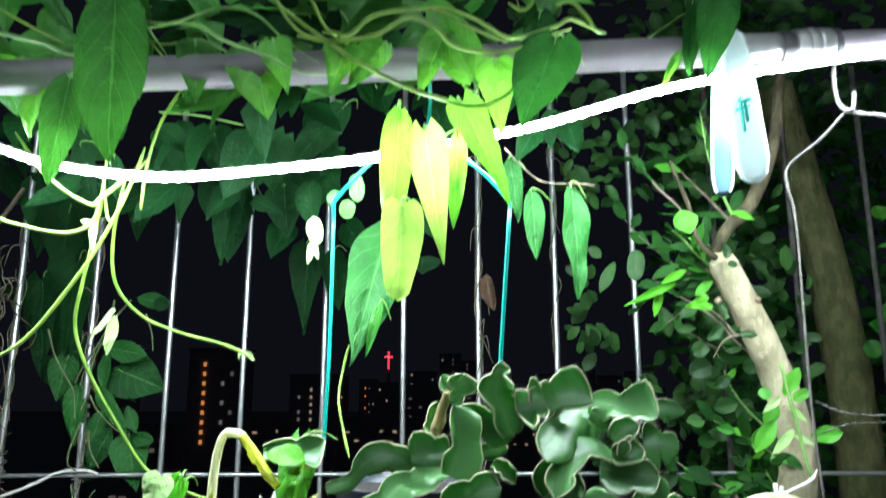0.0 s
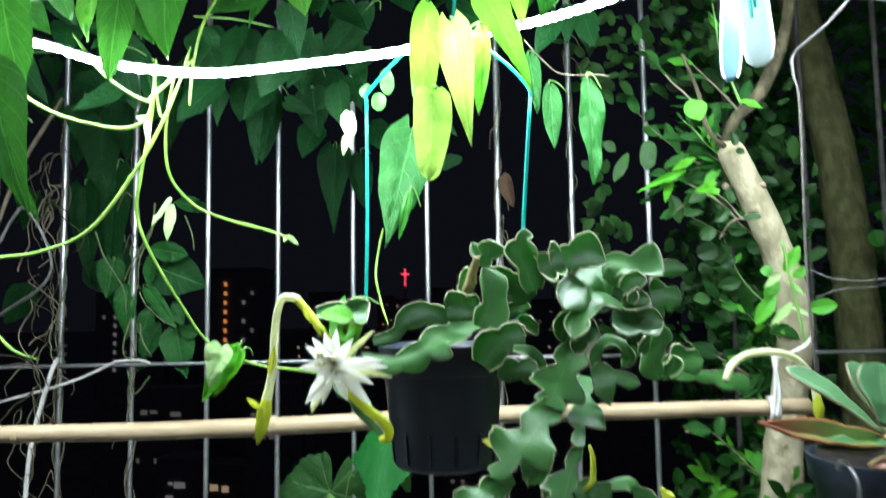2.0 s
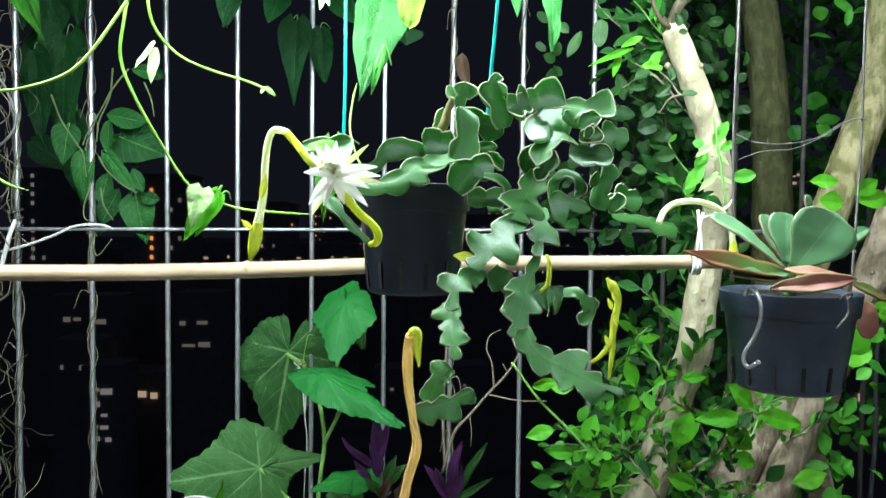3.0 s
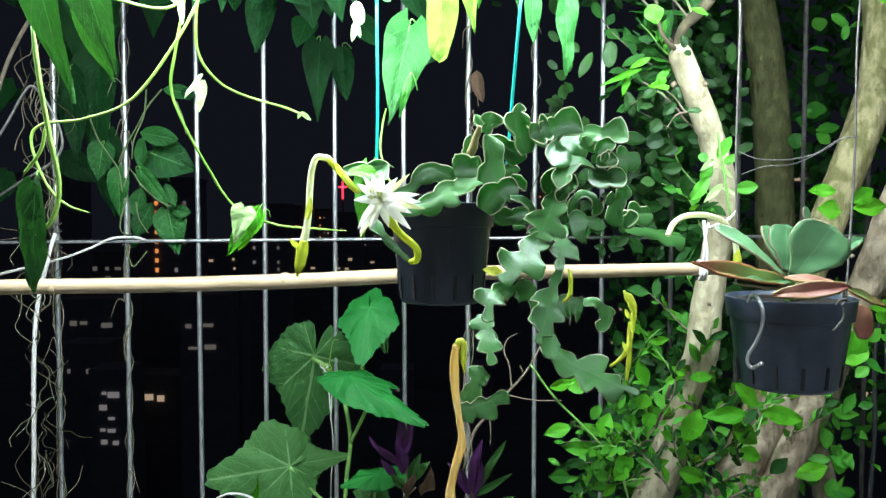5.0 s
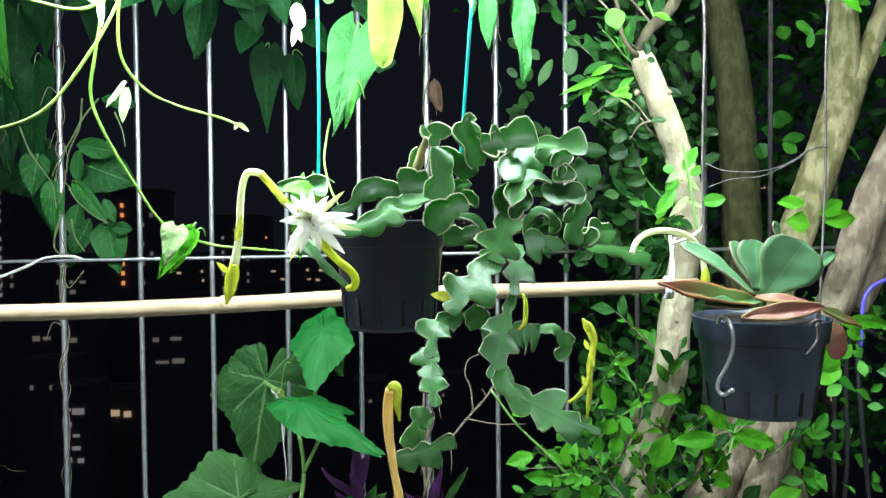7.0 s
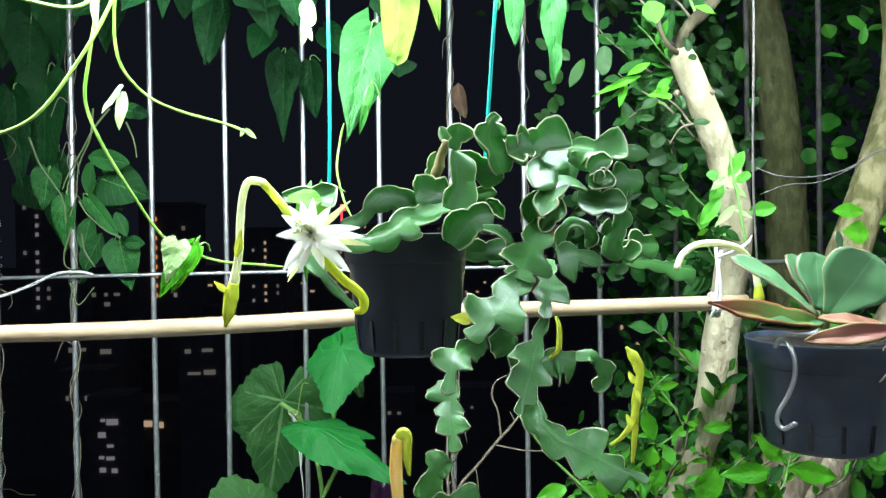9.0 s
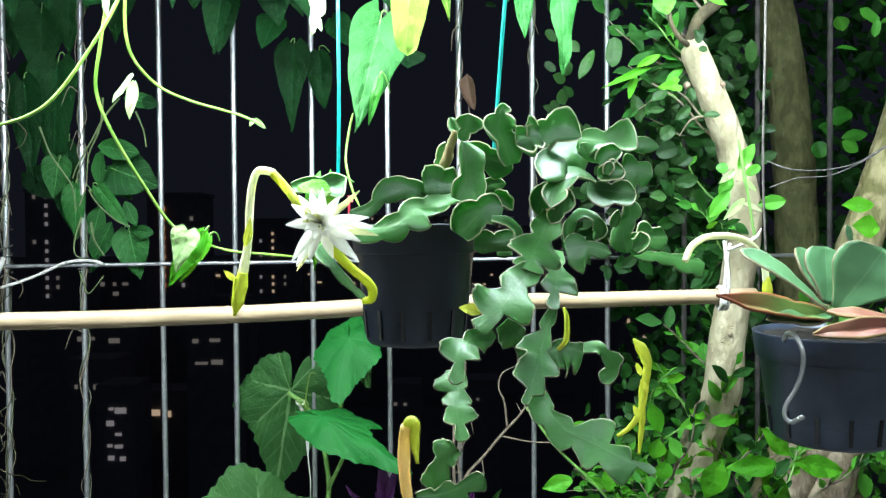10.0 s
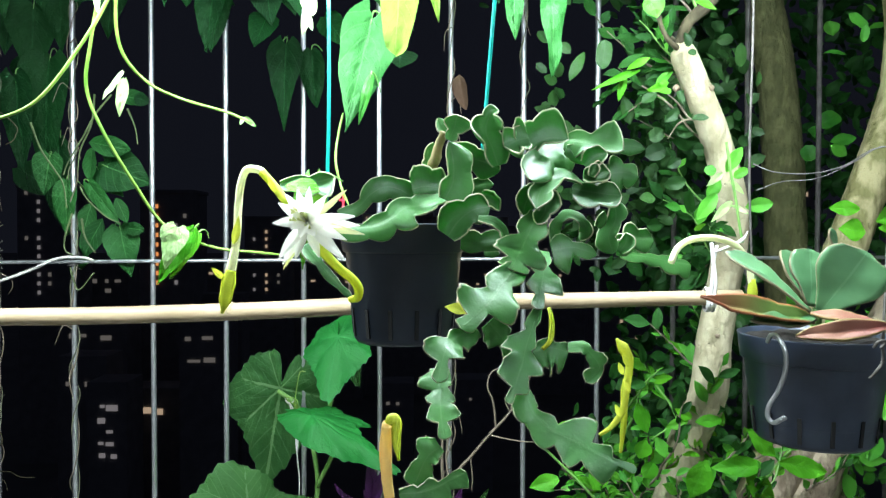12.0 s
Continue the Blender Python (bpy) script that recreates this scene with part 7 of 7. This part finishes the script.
def tree():
    t = root("small_tree", (0.303, 0.950, 0.880), "small multi-stemmed tree with pale bark and glossy oval leaves", "tree")
    T = lambda pts, r, mat, rough=0.04, label="": part("limb", tube(pts, r, 18, 12, rough, 34, "limb"), mat, t, label)
    T([(0.221, 0.970, 0.814), (0.262, 0.960, 0.949), (0.280, 0.950, 1.013), (0.292, 0.945, 1.077), (0.315, 0.940, 1.139), (0.320, 0.935, 1.201), (0.329, 0.930, 1.274), (0.337, 0.925, 1.336), (0.334, 0.920, 1.386), (0.314, 0.915, 1.451), (0.293, 0.910, 1.502), (0.270, 0.905, 1.552), (0.260, 0.900, 1.571)],
      [(0, 0.028), (0.3, 0.0235), (0.55, 0.0200), (0.75, 0.0178), (0.925, 0.0160), (0.95, 0.0145), (0.975, 0.0085), (1, 0.0055)], BARK_PALE, 0.045, "pale smooth trunk")
    T([(0.267, 0.905, 1.552), (0.261, 0.900, 1.568), (0.269, 0.895, 1.592), (0.291, 0.900, 1.613), (0.313, 0.910, 1.641), (0.346, 0.930, 1.706), (0.373, 0.950, 1.808)], [0.009, 0.0052, 0.0066, 0.0076, 0.0080, 0.007, 0.006], BARK_DARK, 0.08)
    T([(0.261, 0.900, 1.562), (0.245, 0.890, 1.570), (0.233, 0.885, 1.588), (0.226, 0.880, 1.619), (0.206, 0.870, 1.665)], [0.0035, 0.0030, 0.0026, 0.0024, 0.002], BARK_DARK, 0.08)
    T([(0.648, 1.360, 0.927), (0.647, 1.380, 1.108), (0.650, 1.400, 1.304), (0.649, 1.410, 1.457), (0.645, 1.420, 1.575), (0.631, 1.420, 1.691), (0.614, 1.430, 1.810), (0.590, 1.450, 2.004)], [(0, 0.041), (0.5, 0.037), (1, 0.033)], BARK_GREEN, 0.05, "mossy greenish trunk")
    T([(0.340, 1.020, 0.768), (0.410, 1.030, 0.944), (0.455, 1.035, 1.051), (0.504, 1.040, 1.197), (0.545, 1.050, 1.293), (0.584, 1.060, 1.383), (0.623, 1.070, 1.473), (0.660, 1.080, 1.566)], [(0, 0.028), (0.3, 0.026), (0.6, 0.027), (1, 0.029)], BARK_OLIVE, 0.07, "olive brown trunk")
    T([(0.643, 1.075, 1.528), (0.652, 1.080, 1.593), (0.656, 1.085, 1.648), (0.653, 1.090, 1.704), (0.635, 1.100, 1.789)], [0.020, 0.024, 0.023, 0.021, 0.018], BARK_OLIVE, 0.06)
    T([(0.647, 1.070, 1.528), (0.680, 1.075, 1.592), (0.706, 1.080, 1.648), (0.730, 1.085, 1.704), (0.775, 1.100, 1.811)], [0.018, 0.017, 0.0155, 0.015, 0.013], BARK_OLIVE, 0.06)
    T([(0.388, 0.960, 0.797), (0.451, 0.970, 0.964), (0.497, 0.985, 1.054), (0.547, 1.000, 1.151), (0.593, 1.000, 1.236), (0.617, 1.000, 1.295), (0.635, 1.000, 1.351), (0.669, 1.000, 1.431), (0.724, 1.000, 1.542)], [(0, 0.026), (0.4, 0.0255), (0.7, 0.0255), (1, 0.024)], BARK_BROWN, 0.06, "tan brown trunk")
    T([(0.634, 1.020, 1.216), (0.655, 1.020, 1.260), (0.690, 1.020, 1.321), (0.759, 1.030, 1.418)], [0.018, 0.019, 0.019, 0.018], BARK_BROWN, 0.08)
    T([(0.579, 1.060, 0.739), (0.569, 1.060, 0.886), (0.551, 1.050, 0.953), (0.530, 1.040, 1.020)], [0.020, 0.018, 0.016, 0.012], BARK_GREEN, 0.06)
    T([(0.482, 1.000, 1.102), (0.451, 0.992, 1.045), (0.412, 0.985, 0.988), (0.373, 0.977, 0.923), (0.364, 0.970, 0.859)], [0.0261, 0.0305], BARK_BROWN, 0.08, "tan brown trunk")
    T([(0.558, 1.030, 1.114), (0.521, 1.020, 1.038), (0.483, 1.010, 0.980), (0.455, 1.000, 0.923), (0.440, 0.990, 0.850)], [0.0283, 0.0330], BARK_BROWN, 0.08, "tan brown trunk")
    T([(0.534, 1.050, 1.003), (0.555, 1.050, 0.932), (0.577, 1.050, 0.841)], [0.0178, 0.0207], BARK_BROWN, 0.08, "")
    # knots
    for (x, y, z), r in (((0.256, 0.895, 1.515), 0.0075), ((0.298, 0.895, 1.516), 0.0065), ((0.316, 0.915, 1.217), 0.006), ((0.300, 0.925, 1.111), 0.006), ((0.473, 0.985, 1.046), 0.007), ((0.483, 0.985, 1.023), 0.006), ((0.588, 1.030, 1.277), 0.006), ((0.584, 0.980, 1.250), 0.006)):
        r *= 0.62
        verts, faces = lathe([(0.0005, -r), (r * 0.7, -r * 0.6), (r, 0), (r * 0.7, r * 0.6), (0.0005, r)], 10)
        part("knot", mesh_of("knot", [Vector((x, y, z)) + Vector(v) for v in verts], faces), BARK_BROWN, t)
    # twigs with single leaves
    shared = []
    for k in range(6):
        v, f, u = blade(1.0, (0.38, 0.52, 0.44, 0.33, 0.58, 0.45)[k], ("oval", "pointed", "oval")[k % 3], seed=k, fold=0.15 + 0.12 * (k % 4), droop=0.05 + 0.06 * (k % 3), nu=6, nv=8)
        for mat in (TREE_LEAF, TREE_DARK, BRIGHT_LEAF):
            me = mesh_of("leaf", v, f, u)
            me.materials.append(mat)
            shared.append(me)
    rnd = random.Random(5)
    picked = [0]

    def twig(start, way, length, count, size=0.028):
        p, d = Vector(start), Vector(way).normalized()
        if not clear_of_gap(p + d * length):
            return
        pts = [p.copy()]
        steps = 5
        for i in range(steps):
            d = (d + Vector((rnd.uniform(-0.25, 0.25), rnd.uniform(-0.2, 0.2), rnd.uniform(-0.2, 0.25)))).normalized()
            pts.append(pts[-1] + d * length / steps)
        part("twig", tube(pts, [0.0018, 0.0013, 0.0007], 6, 3, 0.1, 150, "twig"), GREEN_STEM if rnd.random() < 0.4 else DRY_STEM, t)
        line = spline(pts, 4)
        for i in range(count):
            c = line[min(int((i + 1) / count * (len(line) - 1)), len(line) - 1)]
            out = Vector((rnd.uniform(-1, 1), rnd.uniform(-0.6, 0.4), rnd.uniform(-0.55, 0.6))) + d * 0.9
            ln = size * rnd.uniform(0.45, 1.3)
            m, _ = frame_of(c, c + out.normalized(), (rnd.uniform(-0.6, 0.6), -0.8, rnd.uniform(0.1, 1.0)))
            # High leaves mostly take the dark copy, painting the upper crown's shade.
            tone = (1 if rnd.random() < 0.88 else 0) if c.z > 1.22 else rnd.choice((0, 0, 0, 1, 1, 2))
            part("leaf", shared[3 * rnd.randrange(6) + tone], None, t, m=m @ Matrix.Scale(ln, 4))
            picked[0] += 1
    trunk = spline([(0.265, 0.970, 0.945), (0.287, 0.970, 1.006), (0.299, 0.965, 1.071), (0.323, 0.960, 1.135), (0.328, 0.955, 1.199), (0.337, 0.950, 1.273), (0.345, 0.945, 1.336), (0.339, 0.940, 1.387), (0.310, 0.930, 1.460), (0.277, 0.920, 1.542), (0.264, 0.910, 1.571), (0.291, 0.900, 1.613)], 10)
    for k in range(40):
        c = trunk[rnd.randrange(len(trunk))]
        twig(c, (rnd.uniform(-1, 0.15), rnd.uniform(-0.25, 0.6), rnd.uniform(-0.5, 0.7)), rnd.uniform(0.07, 0.17), rnd.randrange(8, 14))
    low = spline([(0.115, 0.900, 1.032), (0.155, 0.900, 1.058), (0.189, 0.900, 1.084), (0.216, 0.900, 1.064), (0.243, 0.880, 1.023), (0.305, 0.870, 1.023), (0.376, 0.880, 1.021), (0.452, 0.920, 1.011)], 8)
    for k in range(62):
        c = low[rnd.randrange(len(low))] + Vector((0, rnd.uniform(-0.02, 0.08), rnd.uniform(-0.10, 0.03)))
        twig(c, (rnd.uniform(-0.9, 0.6), rnd.uniform(-0.6, 0.3), rnd.uniform(0.0, 0.9)), rnd.uniform(0.06, 0.14), rnd.randrange(9, 15), 0.022)
    return t


the_tree = tree()


for base, tip, width, shape in (
    ((0.319, 0.840, 1.122), (0.355, 0.840, 1.091), 0.023, "pointed"),
    ((0.351, 0.830, 1.088), (0.408, 0.830, 1.076), 0.024, "pointed"),
    ((0.339, 0.830, 1.084), (0.276, 0.830, 1.082), 0.022, "pointed"),
    ((0.274, 0.840, 1.088), (0.257, 0.840, 1.043), 0.028, "pointed"),
    ((0.313, 0.830, 1.073), (0.349, 0.830, 1.045), 0.026, "pointed"),
    ((0.337, 0.860, 1.029), (0.367, 0.860, 1.016), 0.021, "pointed"),
    ((0.211, 0.860, 1.105), (0.204, 0.860, 1.083), 0.020, "pointed"),
    ((0.221, 0.860, 1.079), (0.211, 0.860, 1.061), 0.018, "round"),
):
    leaf(the_tree, base, tip, width, shape, BRIGHT_LEAF)
for base, tip, width, shape in (
    ((0.201, 0.860, 1.148), (0.213, 0.860, 1.113), 0.018, "pointed"),
    ((0.272, 0.870, 1.123), (0.306, 0.870, 1.125), 0.014, "pointed"),
    ((0.264, 0.870, 1.124), (0.239, 0.870, 1.117), 0.013, "pointed"),
    ((0.268, 0.870, 1.127), (0.249, 0.870, 1.138), 0.011, "lance"),
    ((0.473, 0.860, 1.145), (0.506, 0.860, 1.166), 0.028, "round"),
    ((0.544, 0.880, 1.220), (0.589, 0.880, 1.212), 0.017, "pointed"),
    ((0.529, 0.880, 1.205), (0.549, 0.880, 1.197), 0.016, "round"),
    ((0.188, 0.860, 1.010), (0.170, 0.860, 0.989), 0.021, "pointed"),
    ((0.255, 0.860, 1.002), (0.292, 0.860, 0.989), 0.021, "pointed"),
    ((0.413, 0.860, 0.992), (0.458, 0.860, 1.005), 0.024, "pointed"),
):
    leaf(the_tree, base, tip, width, shape, BRIGHT_LEAF)
for base, tip, width, shape in (
    ((0.486, 0.860, 1.186), (0.488, 0.860, 1.152), 0.034, "round"),
    ((0.495, 0.920, 1.373), (0.458, 0.920, 1.375), 0.020, "pointed"),
    ((0.503, 0.920, 1.345), (0.471, 0.920, 1.349), 0.028, "pointed"),
    ((0.520, 0.920, 1.349), (0.573, 0.920, 1.353), 0.025, "pointed"),
    ((0.516, 0.920, 1.357), (0.552, 0.920, 1.377), 0.023, "pointed"),
    ((0.466, 0.800, 1.611), (0.495, 0.800, 1.594), 0.027, "pointed"),
    ((0.534, 0.900, 1.211), (0.594, 0.900, 1.217), 0.020, "pointed"),
    ((0.141, 0.880, 1.109), (0.107, 0.880, 1.113), 0.022, "pointed"),
    ((0.085, 0.860, 1.114), (0.118, 0.860, 1.121), 0.016, "lance"),
    ((0.111, 0.860, 1.061), (0.077, 0.860, 1.051), 0.019, "lance"),
    ((0.152, 0.860, 1.046), (0.163, 0.860, 1.079), 0.022, "pointed"),
    ((0.137, 0.860, 1.031), (0.100, 0.860, 1.035), 0.018, "lance"),
):
    leaf(the_tree, base, tip, width, shape, BRIGHT_LEAF)
for base, tip, width, shape in (
    ((0.190, 0.860, 1.000), (0.175, 0.860, 1.023), 0.026, "pointed"),
):
    leaf(the_tree, base, tip, width, shape, BRIGHT_LEAF)

part("twig", tube([(0.060, 0.870, 1.142), (0.094, 0.870, 1.096), (0.139, 0.870, 1.051), (0.178, 0.870, 1.004), (0.193, 0.870, 0.958)], 0.0016, 6, 6, 0.1, 150, "twig"), GREEN_STEM, the_tree)
part("twig", tube([(0.302, 0.860, 1.447), (0.308, 0.860, 1.408), (0.313, 0.860, 1.383), (0.318, 0.860, 1.351), (0.322, 0.860, 1.332)], 0.0016, 6, 6, 0.1, 150, "twig"), GREEN_STEM, the_tree)

for points in ([(0.275, 0.880, 1.477), (0.266, 0.880, 1.477), (0.252, 0.880, 1.495), (0.240, 0.880, 1.505)], [(0.275, 0.880, 1.477), (0.255, 0.880, 1.472), (0.241, 0.880, 1.453)]):
    part("twig", tube(points, [0.0016, 0.0013, 0.0008], 6, 6, 0.1, 150, "twig"), DRY_STEM, the_tree, "thin pale twig")
# sprigs on the pale trunk and in the crown
for base, tip, width, shape in (
    ((0.216, 0.870, 1.545), (0.189, 0.864, 1.531), 0.0085, "oval"),
    ((0.205, 0.870, 1.531), (0.148, 0.864, 1.507), 0.0078, "lance"),
    ((0.190, 0.880, 1.529), (0.182, 0.874, 1.496), 0.0093, "oval"),
    ((0.232, 0.860, 1.509), (0.207, 0.854, 1.504), 0.0175, "tri"),
    ((0.192, 0.800, 1.592), (0.200, 0.794, 1.569), 0.0233, "oval"),
    ((0.261, 0.850, 1.603), (0.283, 0.844, 1.594), 0.0090, "lance"),
):
    leaf(the_tree, base, tip, width, shape, BRIGHT_LEAF)
for base, tip, width, shape in (
    ((0.300, 0.865, 1.412), (0.280, 0.859, 1.397), 0.0078, "lance"),
    ((0.309, 0.865, 1.403), (0.322, 0.859, 1.388), 0.0063, "lance"),
    ((0.311, 0.865, 1.380), (0.286, 0.859, 1.357), 0.0092, "lance"),
    ((0.309, 0.865, 1.375), (0.330, 0.859, 1.365), 0.0056, "lance"),
):
    leaf(the_tree, base, tip, width, shape, YOUNG_LEAF)
for base, tip, width, shape in (
    ((0.295, 0.910, 1.444), (0.280, 0.904, 1.444), 0.0149, "round"),
    ((0.271, 0.920, 1.434), (0.253, 0.914, 1.423), 0.0128, "oval"),
    ((0.255, 0.930, 1.447), (0.230, 0.924, 1.439), 0.0213, "round"),
    ((0.274, 0.910, 1.407), (0.246, 0.904, 1.400), 0.0164, "oval"),
    ((0.272, 0.920, 1.385), (0.262, 0.914, 1.398), 0.0135, "oval"),
    ((0.243, 0.930, 1.386), (0.222, 0.924, 1.386), 0.0152, "oval"),
    ((0.290, 0.930, 1.474), (0.269, 0.924, 1.463), 0.0175, "round"),
    ((0.255, 0.940, 1.472), (0.237, 0.934, 1.459), 0.0169, "round"),
    ((0.250, 0.870, 1.507), (0.252, 0.864, 1.492), 0.0099, "round"),
):
    leaf(the_tree, base, tip, width, shape, TREE_OLIVE)
for base, tip, width, shape in (
    ((0.251, 0.870, 1.486), (0.233, 0.864, 1.471), 0.0121, "oval"),
    ((0.265, 0.870, 1.475), (0.283, 0.864, 1.477), 0.0092, "oval"),
    ((0.224, 0.880, 1.484), (0.202, 0.874, 1.482), 0.0093, "oval"),
    ((0.231, 0.890, 1.508), (0.211, 0.884, 1.496), 0.0123, "oval"),
    ((0.208, 0.950, 1.516), (0.216, 0.944, 1.480), 0.0171, "oval"),
    ((0.172, 0.900, 1.573), (0.167, 0.894, 1.538), 0.0184, "round"),
    ((0.151, 0.920, 1.563), (0.132, 0.914, 1.528), 0.0135, "oval"),
    ((0.261, 0.870, 1.553), (0.267, 0.864, 1.548), 0.0071, "round"),
    ((0.257, 0.870, 1.574), (0.259, 0.864, 1.557), 0.0106, "round"),
):
    leaf(the_tree, base, tip, width, shape, TREE_OLIVE)
for base, tip, width, shape in (
    ((0.306, 0.870, 1.414), (0.322, 0.864, 1.442), 0.0142, "oval"),
    ((0.329, 0.870, 1.373), (0.360, 0.864, 1.378), 0.0170, "oval"),
    ((0.324, 0.890, 1.409), (0.338, 0.884, 1.419), 0.0109, "round"),
    ((0.303, 0.880, 1.408), (0.286, 0.874, 1.384), 0.0151, "oval"),
    ((0.295, 0.870, 1.389), (0.271, 0.864, 1.359), 0.0163, "oval"),
    ((0.287, 0.880, 1.421), (0.293, 0.874, 1.411), 0.0122, "round"),
    ((0.652, 1.300, 1.533), (0.690, 1.294, 1.556), 0.0324, "round"),
    ((0.665, 1.280, 1.503), (0.708, 1.274, 1.512), 0.0213, "oval"),
    ((0.665, 1.280, 1.497), (0.691, 1.274, 1.480), 0.0266, "oval"),
    ((0.660, 1.300, 1.517), (0.635, 1.294, 1.527), 0.0238, "oval"),
    ((0.674, 1.310, 1.529), (0.685, 1.304, 1.555), 0.0163, "oval"),
    ((0.754, 1.450, 1.764), (0.763, 1.444, 1.734), 0.0363, "oval"),
    ((0.632, 1.300, 1.500), (0.640, 1.294, 1.472), 0.0270, "round"),
):
    leaf(the_tree, base, tip, width, shape, TREE_LEAF)


def in_crown(p):
    return noise.noise(p * 7.0) > 0.05 and clear_of_gap(p)


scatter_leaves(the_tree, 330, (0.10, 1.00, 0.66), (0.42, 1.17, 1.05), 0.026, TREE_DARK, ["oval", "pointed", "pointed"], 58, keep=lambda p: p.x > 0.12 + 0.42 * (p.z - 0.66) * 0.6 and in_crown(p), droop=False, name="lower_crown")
scatter_leaves(the_tree, 290, (0.10, 0.99, 0.66), (0.42, 1.16, 1.05), 0.025, TREE_LEAF, ["oval", "pointed", "pointed"], 51, keep=lambda p: p.x > 0.12 + 0.42 * (p.z - 0.66) * 0.6 and in_crown(p), droop=False, name="lower_crown")
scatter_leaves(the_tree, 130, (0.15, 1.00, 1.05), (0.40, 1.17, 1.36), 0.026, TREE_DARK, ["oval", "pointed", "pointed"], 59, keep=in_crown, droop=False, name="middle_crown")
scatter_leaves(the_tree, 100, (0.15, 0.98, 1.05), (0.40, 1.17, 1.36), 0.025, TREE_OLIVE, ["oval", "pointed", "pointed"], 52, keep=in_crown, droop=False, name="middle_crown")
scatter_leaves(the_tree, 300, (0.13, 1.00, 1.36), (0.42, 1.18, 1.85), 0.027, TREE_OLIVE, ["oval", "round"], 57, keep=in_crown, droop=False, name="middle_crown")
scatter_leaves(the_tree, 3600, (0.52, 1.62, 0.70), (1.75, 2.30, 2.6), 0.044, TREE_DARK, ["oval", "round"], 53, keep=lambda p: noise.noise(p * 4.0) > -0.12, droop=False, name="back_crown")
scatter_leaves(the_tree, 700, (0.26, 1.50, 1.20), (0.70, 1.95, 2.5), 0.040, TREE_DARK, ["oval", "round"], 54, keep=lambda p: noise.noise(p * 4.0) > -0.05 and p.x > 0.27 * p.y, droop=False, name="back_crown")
# Unseen leaves added above the view to screen the upper right from the lamp.
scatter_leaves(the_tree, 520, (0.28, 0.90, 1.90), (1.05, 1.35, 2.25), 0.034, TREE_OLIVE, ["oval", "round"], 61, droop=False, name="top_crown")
# Dark foliage in view above the pipe.
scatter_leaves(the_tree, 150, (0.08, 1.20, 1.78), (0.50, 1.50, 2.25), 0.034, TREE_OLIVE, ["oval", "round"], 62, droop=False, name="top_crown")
scatter_leaves(the_tree, 480, (0.50, 0.92, 0.70), (0.95, 1.13, 1.25), 0.028, TREE_LEAF, ["oval", "pointed", "pointed"], 55, keep=in_crown, droop=False, name="lower_crown")
scatter_leaves(the_tree, 90, (0.60, 0.85, 1.35), (0.95, 1.15, 1.75), 0.036, TREE_LEAF, ["oval", "round"], 56, keep=in_crown, droop=False, name="side_crown")


def bare_twig():
    b = root("bare_twig", (-0.023, 1.050, 0.916), "bare brown branching twig by the grille", "twig")
    part("branch", tube([(-0.018, 1.050, 0.939), (-0.001, 1.050, 0.999), (0.023, 1.050, 1.028), (0.049, 1.050, 1.059), (0.079, 1.050, 1.092), (0.102, 1.050, 1.132), (0.113, 1.050, 1.156)], [0.0026, 0.0020, 0.0012], 6, 6, 0.2, 120, "branch"), DRY_STEM, b)
    part("branch", tube([(0.058, 1.050, 1.068), (0.054, 1.050, 1.105), (0.046, 1.050, 1.126), (0.051, 1.050, 1.146), (0.067, 1.050, 1.155)], [0.0016, 0.0013, 0.0008], 6, 6, 0.2, 120, "branch"), DRY_STEM, b)
    part("branch", tube([(0.049, 1.050, 1.058), (0.093, 1.050, 1.049), (0.137, 1.050, 1.048)], [0.0012, 0.0007], 6, 6, 0.2, 120, "branch"), DRY_STEM, b)
    part("branch", tube([(0.022, 1.050, 1.026), (0.025, 1.050, 1.001), (0.024, 1.050, 0.979)], [0.0010, 0.0006], 6, 6, 0.2, 120, "branch"), DRY_STEM, b)
    part("branch", tube([(-0.014, 1.050, 0.948), (-0.018, 1.050, 1.019), (-0.016, 1.050, 1.089), (-0.013, 1.050, 1.142)], [0.0026, 0.0020, 0.0014], 6, 6, 0.2, 120, "branch"), DRY_STEM, b)
    part("branch", tube([(-0.006, 1.050, 0.984), (-0.012, 1.050, 1.028), (-0.005, 1.050, 1.072)], [0.0016, 0.0010], 6, 6, 0.2, 120, "branch"), DRY_STEM, b)
    part("branch", tube([(0.078, 1.050, 1.090), (0.071, 1.050, 1.104)], [0.0010, 0.0006], 6, 6, 0.2, 120, "branch"), DRY_STEM, b)


bare_twig()
